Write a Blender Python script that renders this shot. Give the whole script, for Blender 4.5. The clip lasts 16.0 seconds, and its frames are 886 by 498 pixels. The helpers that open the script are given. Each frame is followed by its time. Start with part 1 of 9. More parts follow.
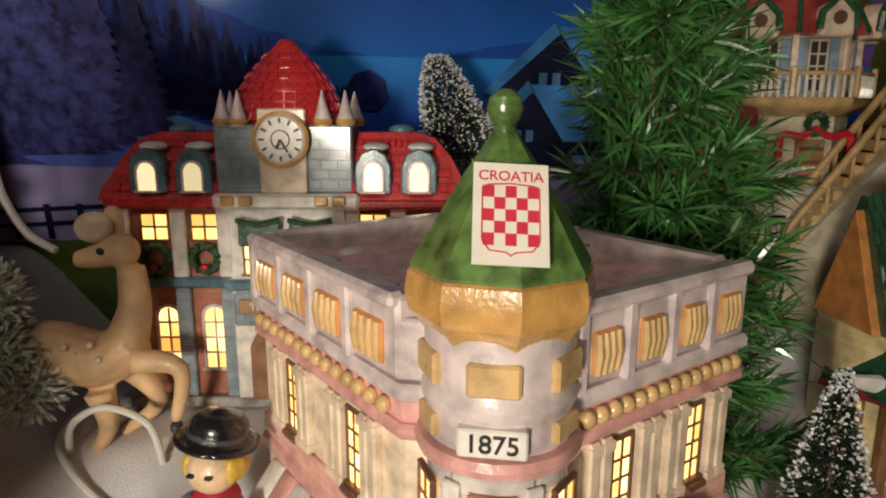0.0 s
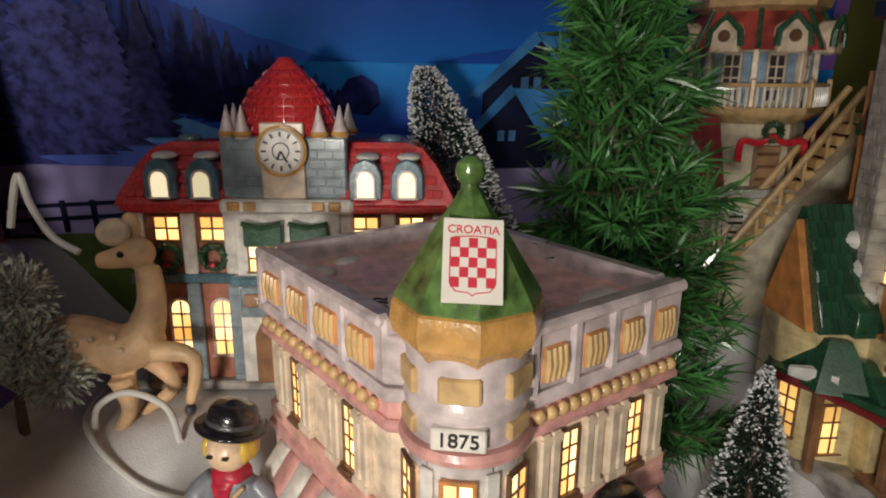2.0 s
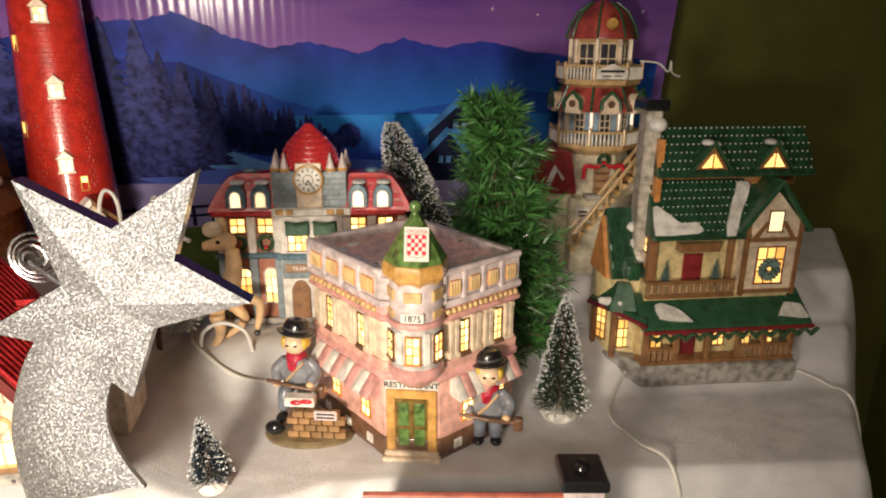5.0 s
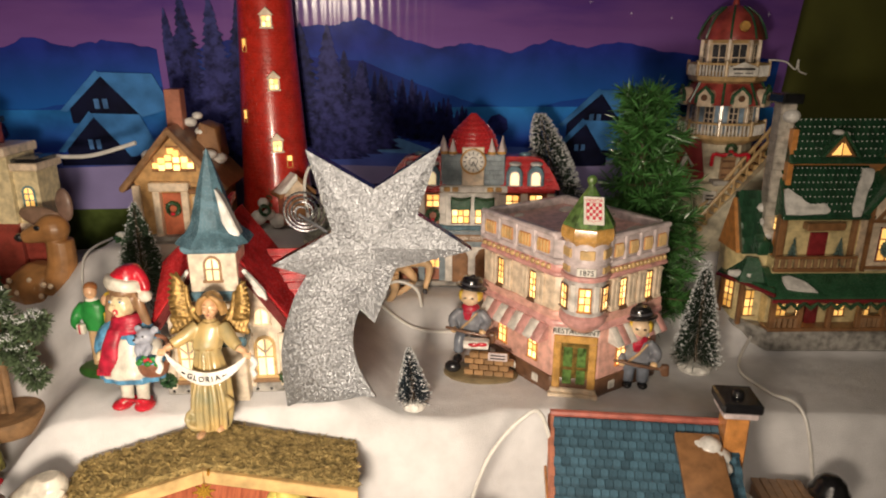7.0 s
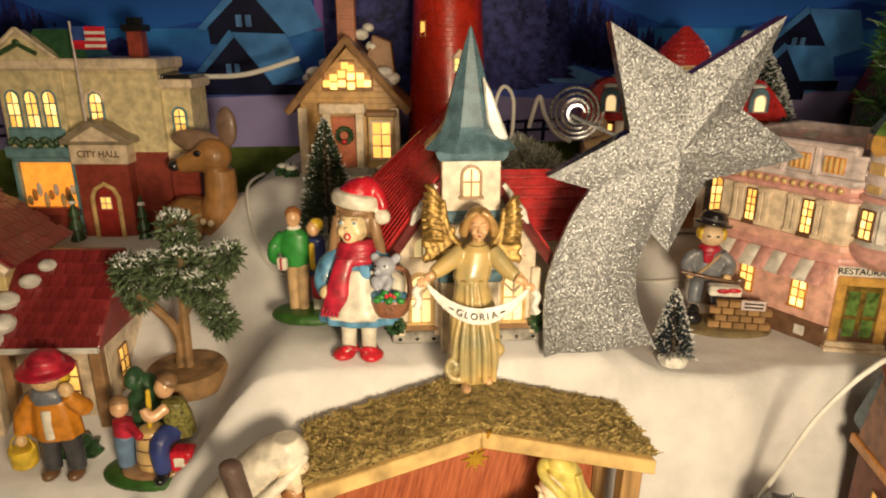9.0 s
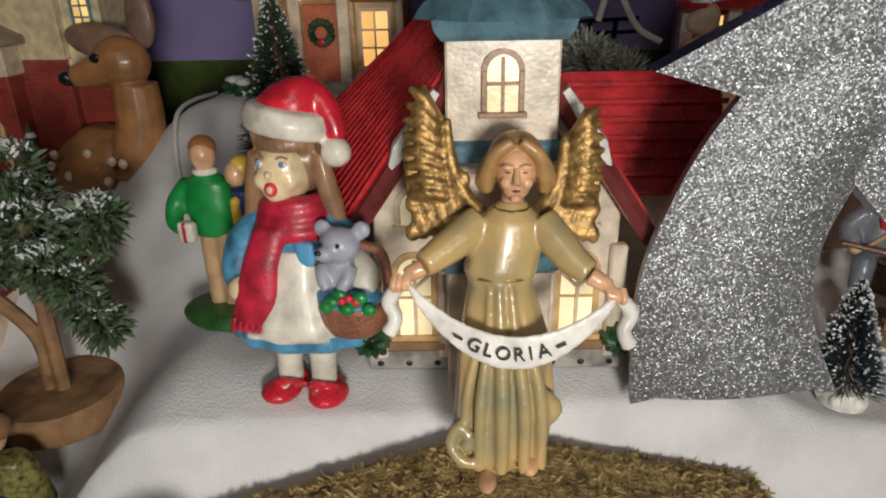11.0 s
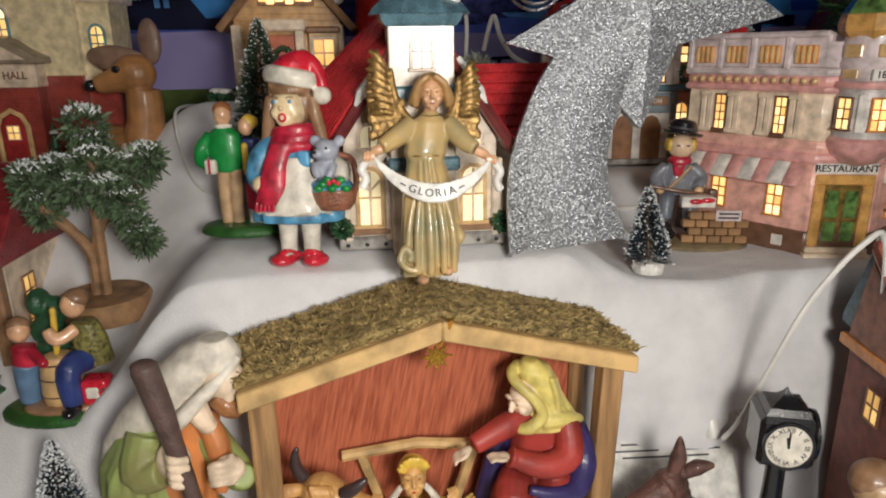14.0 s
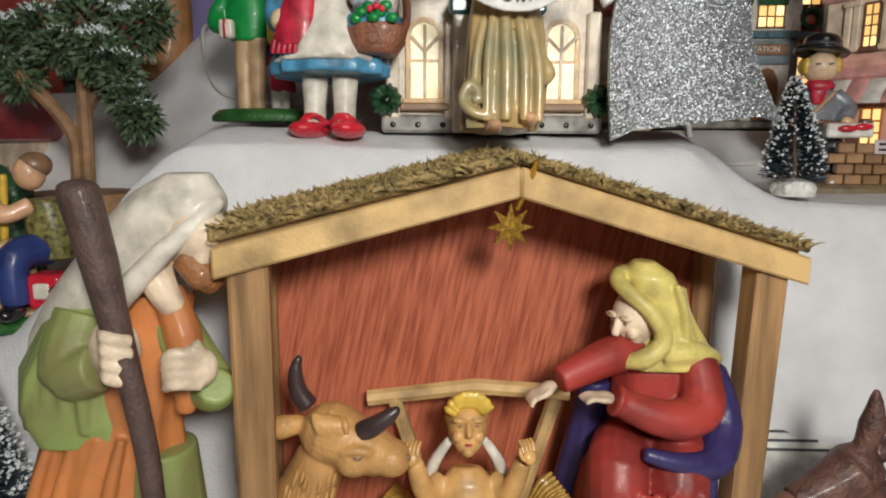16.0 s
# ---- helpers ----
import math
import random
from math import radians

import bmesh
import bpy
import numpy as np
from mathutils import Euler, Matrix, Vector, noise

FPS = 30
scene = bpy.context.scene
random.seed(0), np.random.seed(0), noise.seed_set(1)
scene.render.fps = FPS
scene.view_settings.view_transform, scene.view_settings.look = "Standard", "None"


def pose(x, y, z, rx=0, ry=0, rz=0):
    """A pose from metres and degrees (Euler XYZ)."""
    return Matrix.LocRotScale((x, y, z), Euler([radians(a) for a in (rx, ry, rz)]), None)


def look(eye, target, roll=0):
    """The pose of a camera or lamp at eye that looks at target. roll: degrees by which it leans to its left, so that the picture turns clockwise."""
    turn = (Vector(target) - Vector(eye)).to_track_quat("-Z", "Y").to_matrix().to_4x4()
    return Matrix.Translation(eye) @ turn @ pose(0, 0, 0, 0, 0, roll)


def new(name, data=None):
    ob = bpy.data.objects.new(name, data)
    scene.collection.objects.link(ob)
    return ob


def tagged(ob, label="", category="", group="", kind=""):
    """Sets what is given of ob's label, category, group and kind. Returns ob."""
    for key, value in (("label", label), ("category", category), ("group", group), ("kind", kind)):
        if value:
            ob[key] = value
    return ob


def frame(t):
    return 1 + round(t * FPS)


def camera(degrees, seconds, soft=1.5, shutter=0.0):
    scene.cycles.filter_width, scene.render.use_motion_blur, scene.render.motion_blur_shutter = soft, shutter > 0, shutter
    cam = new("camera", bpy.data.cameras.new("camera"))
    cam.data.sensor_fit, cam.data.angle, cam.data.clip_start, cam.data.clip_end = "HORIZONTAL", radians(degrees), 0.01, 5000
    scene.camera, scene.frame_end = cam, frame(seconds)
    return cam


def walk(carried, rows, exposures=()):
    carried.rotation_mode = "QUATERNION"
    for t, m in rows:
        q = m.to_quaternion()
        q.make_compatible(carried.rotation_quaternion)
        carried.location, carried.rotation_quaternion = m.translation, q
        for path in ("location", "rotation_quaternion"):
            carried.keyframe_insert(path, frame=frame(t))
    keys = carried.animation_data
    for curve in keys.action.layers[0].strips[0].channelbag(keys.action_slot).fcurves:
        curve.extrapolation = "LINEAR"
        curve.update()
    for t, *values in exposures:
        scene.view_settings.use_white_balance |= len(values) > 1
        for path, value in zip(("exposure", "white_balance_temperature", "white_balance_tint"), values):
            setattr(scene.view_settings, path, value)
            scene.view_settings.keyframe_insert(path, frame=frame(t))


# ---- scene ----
cam = camera(68.0, 16.0, 2.0)
PATH = [
    (0, (0.009, 0.003, 0.256), (0.016, 1.958, -0.167), 0.2),
    (0.5, (0.007, 0.006, 0.252), (0.016, 1.952, -0.209), 0.7),
    (1, (0.008, 0.006, 0.256), (0.022, 1.936, -0.267), 0.2),
    (1.5, (0.005, -0.005, 0.271), (0.01, 1.924, -0.259), -0.0),
    (2, (0.014, -0.027, 0.283), (0.036, 1.902, -0.243), 0.4),
    (2.5, (0.026, -0.067, 0.327), (0.072, 1.865, -0.187), -0.0),
    (3, (0.034, -0.1, 0.342), (0.097, 1.829, -0.184), -0.3),
    (3.5, (0.045, -0.135, 0.356), (0.116, 1.78, -0.217), -0.0),
    (3.7, (0.039, -0.145, 0.358), (0.108, 1.767, -0.225), 0.1),
    (5.8, (-0.027, -0.341, 0.361), (0.139, 1.558, -0.243), 0.4),
    (6, (-0.044, -0.348, 0.362), (0.076, 1.553, -0.249), 0.9),
    (6.5, (-0.068, -0.356, 0.361), (-0.062, 1.552, -0.237), 0.7),
    (7, (-0.082, -0.372, 0.361), (-0.137, 1.536, -0.236), 0.2),
    (7.5, (-0.126, -0.384, 0.35), (-0.305, 1.52, -0.236), 0.4),
    (8, (-0.199, -0.369, 0.335), (-0.391, 1.534, -0.251), 0.2),
    (8.5, (-0.257, -0.345, 0.315), (-0.375, 1.558, -0.29), -0.5),
    (9, (-0.266, -0.297, 0.285), (-0.351, 1.599, -0.345), -0.0),
    (9.2, (-0.266, -0.272, 0.277), (-0.352, 1.628, -0.343), -0.3),
    (11.3, (-0.261, -0.115, 0.229), (-0.503, 1.715, -0.583), -0.6),
    (11.5, (-0.262, -0.119, 0.227), (-0.514, 1.713, -0.58), -0.3),
    (12, (-0.266, -0.153, 0.229), (-0.489, 1.692, -0.53), -0.3),
    (12.5, (-0.255, -0.186, 0.248), (-0.392, 1.693, -0.425), -0.0),
    (13, (-0.255, -0.233, 0.262), (-0.301, 1.677, -0.33), -0.2),
    (13.5, (-0.264, -0.274, 0.241), (-0.253, 1.652, -0.3), -0.4),
    (14, (-0.264, -0.276, 0.201), (-0.224, 1.638, -0.379), -0.8),
    (14.5, (-0.26, -0.274, 0.126), (-0.266, 1.655, -0.404), -0.2),
    (15, (-0.264, -0.241, 0.093), (-0.336, 1.708, -0.347), -1.0),
    (15.5, (-0.265, -0.211, 0.078), (-0.338, 1.752, -0.299), 0.0),
    (16, (-0.27, -0.2, 0.087), (-0.398, 1.768, -0.248), 0.3),
]
EXPOSURES = [(0, 0.4, 6500, 9), (0.5, 0.2, 6300, 9), (2, 0.3, 6000, 9), (3.0, 1.15, 6200, 8), (3.5, 1.4, 6500, 8), (6, 0.6, 6800, 13), (8, 0.25, 7500, 12), (9.2, 0.1, 8600, 8), (11.3, -0.5, 5600, 8), (13, -0.55, 5600, 8), (14, -0.25, 5800, 9), (15, -0.05, 5900, 10), (16, -0.32, 5600, 6)]
walk(cam, [(t, look(eye, target, roll)) for t, eye, target, roll in PATH], EXPOSURES)

# ---- world and light ----
world = bpy.data.worlds.new("room_air")
scene.world = world
world.use_nodes = True
world.node_tree.nodes["Background"].inputs[0].default_value = (0.5, 0.55, 0.65, 1)
world.node_tree.nodes["Background"].inputs[1].default_value = 0.05


def lamp(name, kind, at, target, watts, colour, size):
    data = bpy.data.lights.new(name, kind)
    data.energy, data.color = watts, colour
    if kind == "AREA":
        data.size = size
    else:
        data.shadow_soft_size, data.spot_size, data.spot_blend = size, radians(122), 1.0
    ob = new(name, data)
    ob.matrix_basis = look(at, target)
    return ob


# fixed stand-in for the camera's own light, set in front of the display
lamp("hand_lamp", "SPOT", (-0.16, -0.38, 0.22), (-0.23, 0.15, 0.07), 11.0, (1.0, 0.88, 0.72), 0.045)
# unseen soft fill added from the front to lift the shaded parts
lamp("ceiling_lamp_light", "AREA", (-0.2, -1.0, 0.95), (-0.25, 0.1, 0.05), 3.2, (1.0, 0.88, 0.74), 0.5)


# ---- materials ----
def mat(name, colour, rough=0.35, metal=0.0, var=0.18, scale=120, bump=0.15, grain=700, coat=0.0, dark=None, emit=0.0, emit_colour=None, rand=0.0, sub=0.0):
    m = bpy.data.materials.new(name)
    m.use_nodes = True
    nt = m.node_tree
    n, link = nt.nodes, nt.links.new
    b = n["Principled BSDF"]
    tc = n.new("ShaderNodeTexCoord")
    n1 = n.new("ShaderNodeTexNoise")
    n1.inputs["Scale"].default_value, n1.inputs["Detail"].default_value = scale, 5
    n2 = n.new("ShaderNodeTexNoise")
    n2.inputs["Scale"].default_value, n2.inputs["Detail"].default_value = grain, 3
    link(tc.outputs["Object"], n1.inputs["Vector"])
    link(tc.outputs["Object"], n2.inputs["Vector"])
    mix = n.new("ShaderNodeMix")
    mix.data_type = "RGBA"
    low = dark or [c * (1 - 2 * var) for c in colour]
    mix.inputs["A"].default_value = (*[max(0, c) for c in low], 1)
    mix.inputs["B"].default_value = (*[min(1, c * (1 + var * 0.5)) for c in colour], 1)
    ramp = n.new("ShaderNodeMapRange")
    ramp.inputs["From Min"].default_value, ramp.inputs["From Max"].default_value = 0.3, 0.62
    link(n1.outputs["Fac"], ramp.inputs["Value"])
    link(ramp.outputs["Result"], mix.inputs["Factor"])
    out = mix.outputs["Result"]
    if rand:
        info = n.new("ShaderNodeObjectInfo")
        hsv = n.new("ShaderNodeHueSaturation")
        mr = n.new("ShaderNodeMapRange")
        mr.inputs["To Min"].default_value, mr.inputs["To Max"].default_value = 1 - rand, 1 + rand
        link(info.outputs["Random"], mr.inputs["Value"])
        link(mr.outputs["Result"], hsv.inputs["Value"])
        link(out, hsv.inputs["Color"])
        out = hsv.outputs["Color"]
    link(out, b.inputs["Base Color"])
    rr = n.new("ShaderNodeMapRange")
    rr.inputs["To Min"].default_value, rr.inputs["To Max"].default_value = max(0.05, rough - 0.1), min(1, rough + 0.12)
    link(n2.outputs["Fac"], rr.inputs["Value"])
    link(rr.outputs["Result"], b.inputs["Roughness"])
    b.inputs["Metallic"].default_value = metal
    b.inputs["Coat Weight"].default_value = coat
    b.inputs["Coat Roughness"].default_value = 0.12
    if sub:
        b.inputs["Subsurface Weight"].default_value = sub
        b.inputs["Subsurface Scale"].default_value = 0.004
    if bump:
        bp = n.new("ShaderNodeBump")
        bp.inputs["Strength"].default_value, bp.inputs["Distance"].default_value = bump, 0.0012
        add = n.new("ShaderNodeMath")
        link(n1.outputs["Fac"], add.inputs[0])
        link(n2.outputs["Fac"], add.inputs[1])
        link(add.outputs[0], bp.inputs["Height"])
        link(bp.outputs["Normal"], b.inputs["Normal"])
    if emit:
        b.inputs["Emission Color"].default_value = (*(emit_colour or colour), 1)
        b.inputs["Emission Strength"].default_value = emit
    return m


def glow(name, low, high, strength):
    """A lit window pane: brighter or dimmer from pane to pane, with a soft hot spot."""
    m = mat(name, high, 0.2, var=0.1, bump=0.1)
    nt = m.node_tree
    n, link = nt.nodes, nt.links.new
    b = n["Principled BSDF"]
    info = n.new("ShaderNodeObjectInfo")
    mix = n.new("ShaderNodeMix")
    mix.data_type = "RGBA"
    mix.inputs["A"].default_value, mix.inputs["B"].default_value = (*low, 1), (*high, 1)
    link(info.outputs["Random"], mix.inputs["Factor"])
    link(mix.outputs["Result"], b.inputs["Emission Color"])
    mr = n.new("ShaderNodeMapRange")
    mr.inputs["To Min"].default_value, mr.inputs["To Max"].default_value = strength * 0.35, strength
    link(info.outputs["Random"], mr.inputs["Value"])
    link(mr.outputs["Result"], b.inputs["Emission Strength"])
    return m


def brick_bump(m, width, height, depth=0.6, turn=False):
    """Pressed brick courses in glazed porcelain."""
    nt = m.node_tree
    n, link = nt.nodes, nt.links.new
    tc = n.new("ShaderNodeTexCoord")
    sep, comb, add = n.new("ShaderNodeSeparateXYZ"), n.new("ShaderNodeCombineXYZ"), n.new("ShaderNodeMath")
    link(tc.outputs["Object"], sep.inputs[0])
    link(sep.outputs["X"], add.inputs[0])
    link(sep.outputs["Y"], add.inputs[1])
    link(add.outputs[0], comb.inputs["X"])
    link(sep.outputs["Z"], comb.inputs["Y"])
    br = n.new("ShaderNodeTexBrick")
    br.inputs["Scale"].default_value = 1.0
    br.inputs["Brick Width"].default_value, br.inputs["Row Height"].default_value = width, height
    br.inputs["Mortar Size"].default_value = height * 0.12
    br.inputs["Mortar Smooth"].default_value = 0.6
    link(comb.outputs[0], br.inputs["Vector"])
    b = n["Principled BSDF"]
    old = b.inputs["Normal"].links[0].from_node if b.inputs["Normal"].links else None
    bp = n.new("ShaderNodeBump")
    bp.invert = True
    bp.inputs["Strength"].default_value, bp.inputs["Distance"].default_value = depth, 0.0008
    link(br.outputs["Fac"], bp.inputs["Height"])
    if old:
        link(old.outputs[0], bp.inputs["Normal"])
    link(bp.outputs["Normal"], b.inputs["Normal"])
    return m


CREAM = mat("cream_glaze", (0.78, 0.63, 0.47), 0.3, coat=0.3)
WHITE = mat("white_glaze", (0.78, 0.74, 0.68), 0.3, coat=0.3)
GREYWHITE = mat("grey_white_glaze", (0.66, 0.56, 0.56), 0.32, var=0.2, coat=0.3)
PINK = mat("pink_glaze", (0.7, 0.36, 0.33), 0.3, coat=0.3)
PINKBRICK = brick_bump(mat("pink_brick_glaze", (0.8, 0.44, 0.36), 0.35, coat=0.3), 0.008, 0.0036, 0.5)
PALEPINK = mat("pale_pink_glaze", (0.82, 0.53, 0.48), 0.35, coat=0.25)
OCHRE = mat("ochre_glaze", (0.62, 0.34, 0.1), 0.25, coat=0.5)
ORANGE = mat("orange_glaze", (0.64, 0.27, 0.08), 0.3, coat=0.3)
SAND = mat("sand_glaze", (0.66, 0.44, 0.2), 0.3, coat=0.3)
BROWN = mat("brown_glaze", (0.16, 0.08, 0.045), 0.35, coat=0.3)
WOOD = mat("brown_timber_glaze", (0.27, 0.13, 0.055), 0.4, coat=0.3)
MIDBROWN = mat("mid_brown_glaze", (0.33, 0.19, 0.1), 0.4, coat=0.2)
GREENCONE = mat("mottled_green_glaze", (0.12, 0.22, 0.06), 0.18, var=0.35, scale=160, coat=0.7)
PAPER = mat("paper_label", (0.85, 0.8, 0.72), 0.5, var=0.04, bump=0.05)
REDINK = mat("red_ink", (0.65, 0.03, 0.06), 0.5, var=0.05, bump=0)
BLACKINK = mat("black_ink", (0.015, 0.012, 0.012), 0.4, var=0.05, bump=0)
RED = mat("red_roof_glaze", (0.5, 0.03, 0.035), 0.25, var=0.2, coat=0.5)
TOWERRED = mat("brick_red_tower_glaze", (0.36, 0.06, 0.05), 0.32, var=0.3, scale=70, coat=0.3)
DARKRED = mat("dark_red_glaze", (0.24, 0.025, 0.03), 0.3, coat=0.4, rand=0.2)
BRIGHTRED = mat("bright_red_paint", (0.62, 0.02, 0.04), 0.28, coat=0.4)
BLUEGREY = brick_bump(mat("blue_grey_stone_glaze", (0.25, 0.31, 0.35), 0.35, coat=0.3), 0.009, 0.005, 0.6)
SLATE = mat("slate_blue_glaze", (0.1, 0.19, 0.24), 0.25, coat=0.5, var=0.25)
REDBRICK = brick_bump(mat("red_brick_glaze", (0.42, 0.16, 0.1), 0.4, coat=0.2), 0.006, 0.003, 0.5)
GREENROOF = mat("green_shingle_glaze", (0.022, 0.075, 0.04), 0.22, coat=0.5, rand=0.25)
GREENTRIM = mat("green_trim_glaze", (0.03, 0.1, 0.05), 0.25, coat=0.4)
SNOWCAP = mat("painted_snow", (0.78, 0.76, 0.72), 0.4, coat=0.2)
STONE = mat("grey_stone_glaze", (0.36, 0.34, 0.31), 0.5, var=0.3, bump=0.4)
YELLOWWALL = brick_bump(mat("yellow_board_glaze", (0.72, 0.58, 0.3), 0.35, coat=0.3), 0.5, 0.0035, 0.5)
BLACK = mat("black_gloss_paint", (0.012, 0.012, 0.014), 0.22, coat=0.5)
GREYBLUE = mat("grey_blue_paint", (0.16, 0.18, 0.22), 0.35, coat=0.3)
SKIN = mat("painted_skin", (0.72, 0.42, 0.24), 0.3, coat=0.4)
YELLOWHAIR = mat("yellow_hair_paint", (0.75, 0.5, 0.06), 0.35, coat=0.3)
PANE = glow("lit_pane", (1.0, 0.42, 0.07), (1.0, 0.68, 0.28), 2.3)
DIMPANE = glow("dim_lit_pane", (0.9, 0.42, 0.08), (1.0, 0.62, 0.2), 1.1)
DARKPANE = mat("dark_window_pane", (0.06, 0.06, 0.07), 0.12, coat=0.5)
OLIVEWALL = mat("olive_green_wall_paint", (0.085, 0.09, 0.018), 0.42, var=0.12, scale=14, grain=240, bump=0.12)
SNOW = mat("white_fleece", (0.72, 0.71, 0.72), 0.9, var=0.07, scale=40, bump=0.5, grain=900, sub=0.0)
CABLE = mat("white_plastic_cable", (0.7, 0.68, 0.64), 0.35, var=0.06, bump=0.05)


# ---- shapes, in millimetres of the thing's own frame ----
def thing(name, label, category, x, y, z, rz=0.0, group="", kind=""):
    e = new(name)
    e.empty_display_size = 0.005
    e.matrix_basis = pose(x, y, z, 0, 0, rz)
    return tagged(e, label, category, group, kind)


def mesh_of(name, bm, materials, smooth=35):
    me = bpy.data.meshes.new(name)
    bmesh.ops.recalc_face_normals(bm, faces=bm.faces)
    for v in bm.verts:
        v.co *= 0.001
    bm.to_mesh(me)
    bm.free()
    for m in materials if isinstance(materials, (list, tuple)) else [materials]:
        me.materials.append(m)
    if smooth:
        me.shade_smooth()
        me.set_sharp_from_angle(angle=radians(smooth))
    return me


def part(name, bm, material, parent, label="", smooth=35):
    ob = new(name, mesh_of(name, bm, material, smooth))
    ob.parent = parent
    return tagged(ob, label)


def copy_part(name, me, parent, m):
    ob = new(name, me)
    ob.parent = parent
    ob.matrix_basis = m
    return ob


def put(bm, m):
    if m is not None:
        bmesh.ops.transform(bm, matrix=m, verts=bm.verts)
    return bm


def join(*bms):
    """All the shapes as one bmesh."""
    first = bms[0]
    for other in bms[1:]:
        me = bpy.data.meshes.new("tmp")
        other.to_mesh(me)
        other.free()
        first.from_mesh(me)
        bpy.data.meshes.remove(me)
    return first


def ink(bm, index):
    for f in bm.faces:
        f.material_index = index
    return bm


def box(x0, x1, y0, y1, z0, z1, bev=0.5, m=None):
    bm = bmesh.new()
    bmesh.ops.create_cube(bm, size=1)
    for v in bm.verts:
        v.co = ((x0 + x1) / 2 + v.co.x * (x1 - x0), (y0 + y1) / 2 + v.co.y * (y1 - y0), (z0 + z1) / 2 + v.co.z * (z1 - z0))
    bev = min(bev, 0.3 * min(abs(x1 - x0), abs(y1 - y0), abs(z1 - z0)))
    if bev > 0:
        bmesh.ops.bevel(bm, geom=list(bm.edges), offset=bev, segments=1, affect="EDGES")
    return put(bm, m)


def prism(points, y0, y1, bev=0.4, m=None):
    """A polygon in x and z, drawn out from y0 to y1."""
    bm = bmesh.new()
    a = [bm.verts.new((x, y0, z)) for x, z in points]
    b = [bm.verts.new((x, y1, z)) for x, z in points]
    bm.faces.new(a)
    bm.faces.new(b[::-1])
    for i in range(len(a)):
        j = (i + 1) % len(a)
        bm.faces.new((a[i], b[i], b[j], a[j]))
    if bev > 0:
        bmesh.ops.bevel(bm, geom=list(bm.edges), offset=bev, segments=1, affect="EDGES")
    return put(bm, m)


def slab(points, z0, z1, bev=0.4, m=None):
    """A polygon in x and y, drawn out from z0 to z1."""
    return prism(points, z0, z1, bev, (m or Matrix()) @ Matrix(((1, 0, 0, 0), (0, 0, 1, 0), (0, 1, 0, 0), (0, 0, 0, 1))))


def lathe(profile, seg=24, m=None, sx=1.0, sy=1.0, start=0.0, cap=True):
    bm = bmesh.new()
    rings = []
    for r, z in profile:
        if r <= 0.01:
            rings.append([bm.verts.new((0, 0, z))])
        else:
            rings.append([bm.verts.new((r * sx * math.cos(start + 2 * math.pi * i / seg), r * sy * math.sin(start + 2 * math.pi * i / seg), z)) for i in range(seg)])
    for p, q in zip(rings, rings[1:]):
        for i in range(seg):
            j = (i + 1) % seg
            if len(p) > 1 and len(q) > 1:
                bm.faces.new((p[i], p[j], q[j], q[i]))
            elif len(q) > 1:
                bm.faces.new((p[0], q[j], q[i]))
            elif len(p) > 1:
                bm.faces.new((p[i], p[j], q[0]))
    for ring in (rings[0], rings[-1]):
        if len(ring) > 2 and cap:
            bm.faces.new(ring)
    return put(bm, m)


def ball(x, y, z, rx, ry=None, rz=None, seg=14, m=None):
    ry, rz = ry or rx, rz or rx
    bm = bmesh.new()
    bmesh.ops.create_uvsphere(bm, u_segments=seg, v_segments=max(6, seg * 2 // 3), radius=1)
    for v in bm.verts:
        v.co = (x + v.co.x * rx, y + v.co.y * ry, z + v.co.z * rz)
    return put(bm, m)


def tube(points, radius, seg=8, m=None, closed=False):
    """A round bar along the points; radius: a number, or one for each point."""
    bm = bmesh.new()
    pts = [Vector(p) for p in points]
    rs = radius if isinstance(radius, (list, tuple)) else [radius] * len(pts)
    rings, side = [], None
    for i, p in enumerate(pts):
        d = (pts[min(i + 1, len(pts) - 1)] - pts[max(i - 1, 0)]).normalized()
        if side is None:
            side = d.orthogonal().normalized()
        side = (side - d * side.dot(d)).normalized()
        up = d.cross(side)
        rings.append([bm.verts.new(p + rs[i] * (math.cos(2 * math.pi * k / seg) * side + math.sin(2 * math.pi * k / seg) * up)) for k in range(seg)])
    for a, b in zip(rings, rings[1:]):
        for k in range(seg):
            j = (k + 1) % seg
            bm.faces.new((a[k], a[j], b[j], b[k]))
    bm.faces.new(rings[0])
    bm.faces.new(rings[-1])
    return put(bm, m)


def smooth_path(points, steps=6):
    """A Catmull-Rom line through the points."""
    pts = [Vector(p) for p in points]
    out = []
    for i in range(len(pts) - 1):
        p0, p1, p2, p3 = pts[max(i - 1, 0)], pts[i], pts[i + 1], pts[min(i + 2, len(pts) - 1)]
        for k in range(steps):
            t = k / steps
            out.append(0.5 * ((2 * p1) + (p2 - p0) * t + (2 * p0 - 5 * p1 + 4 * p2 - p3) * t * t + (3 * p1 - p0 - 3 * p2 + p3) * t ** 3))
    return out + [pts[-1]]


def writing(name, text, size, material, parent, m, depth=0.25):
    """Lettering in the built-in font, centred, facing -y before m; size in millimetres."""
    cu = bpy.data.curves.new(name, "FONT")
    cu.body, cu.size, cu.extrude, cu.align_x, cu.align_y, cu.offset = text, size, depth, "CENTER", "CENTER", size * 0.012
    tmp = bpy.data.objects.new("tmp", cu)
    me = bpy.data.meshes.new_from_object(tmp)
    bpy.data.objects.remove(tmp)
    bm = bmesh.new()
    bm.from_mesh(me)
    bpy.data.meshes.remove(me)
    put(bm, (m or Matrix()) @ pose(0, 0, 0, 90, 0, 0))
    return part(name, bm, material, parent, smooth=0)


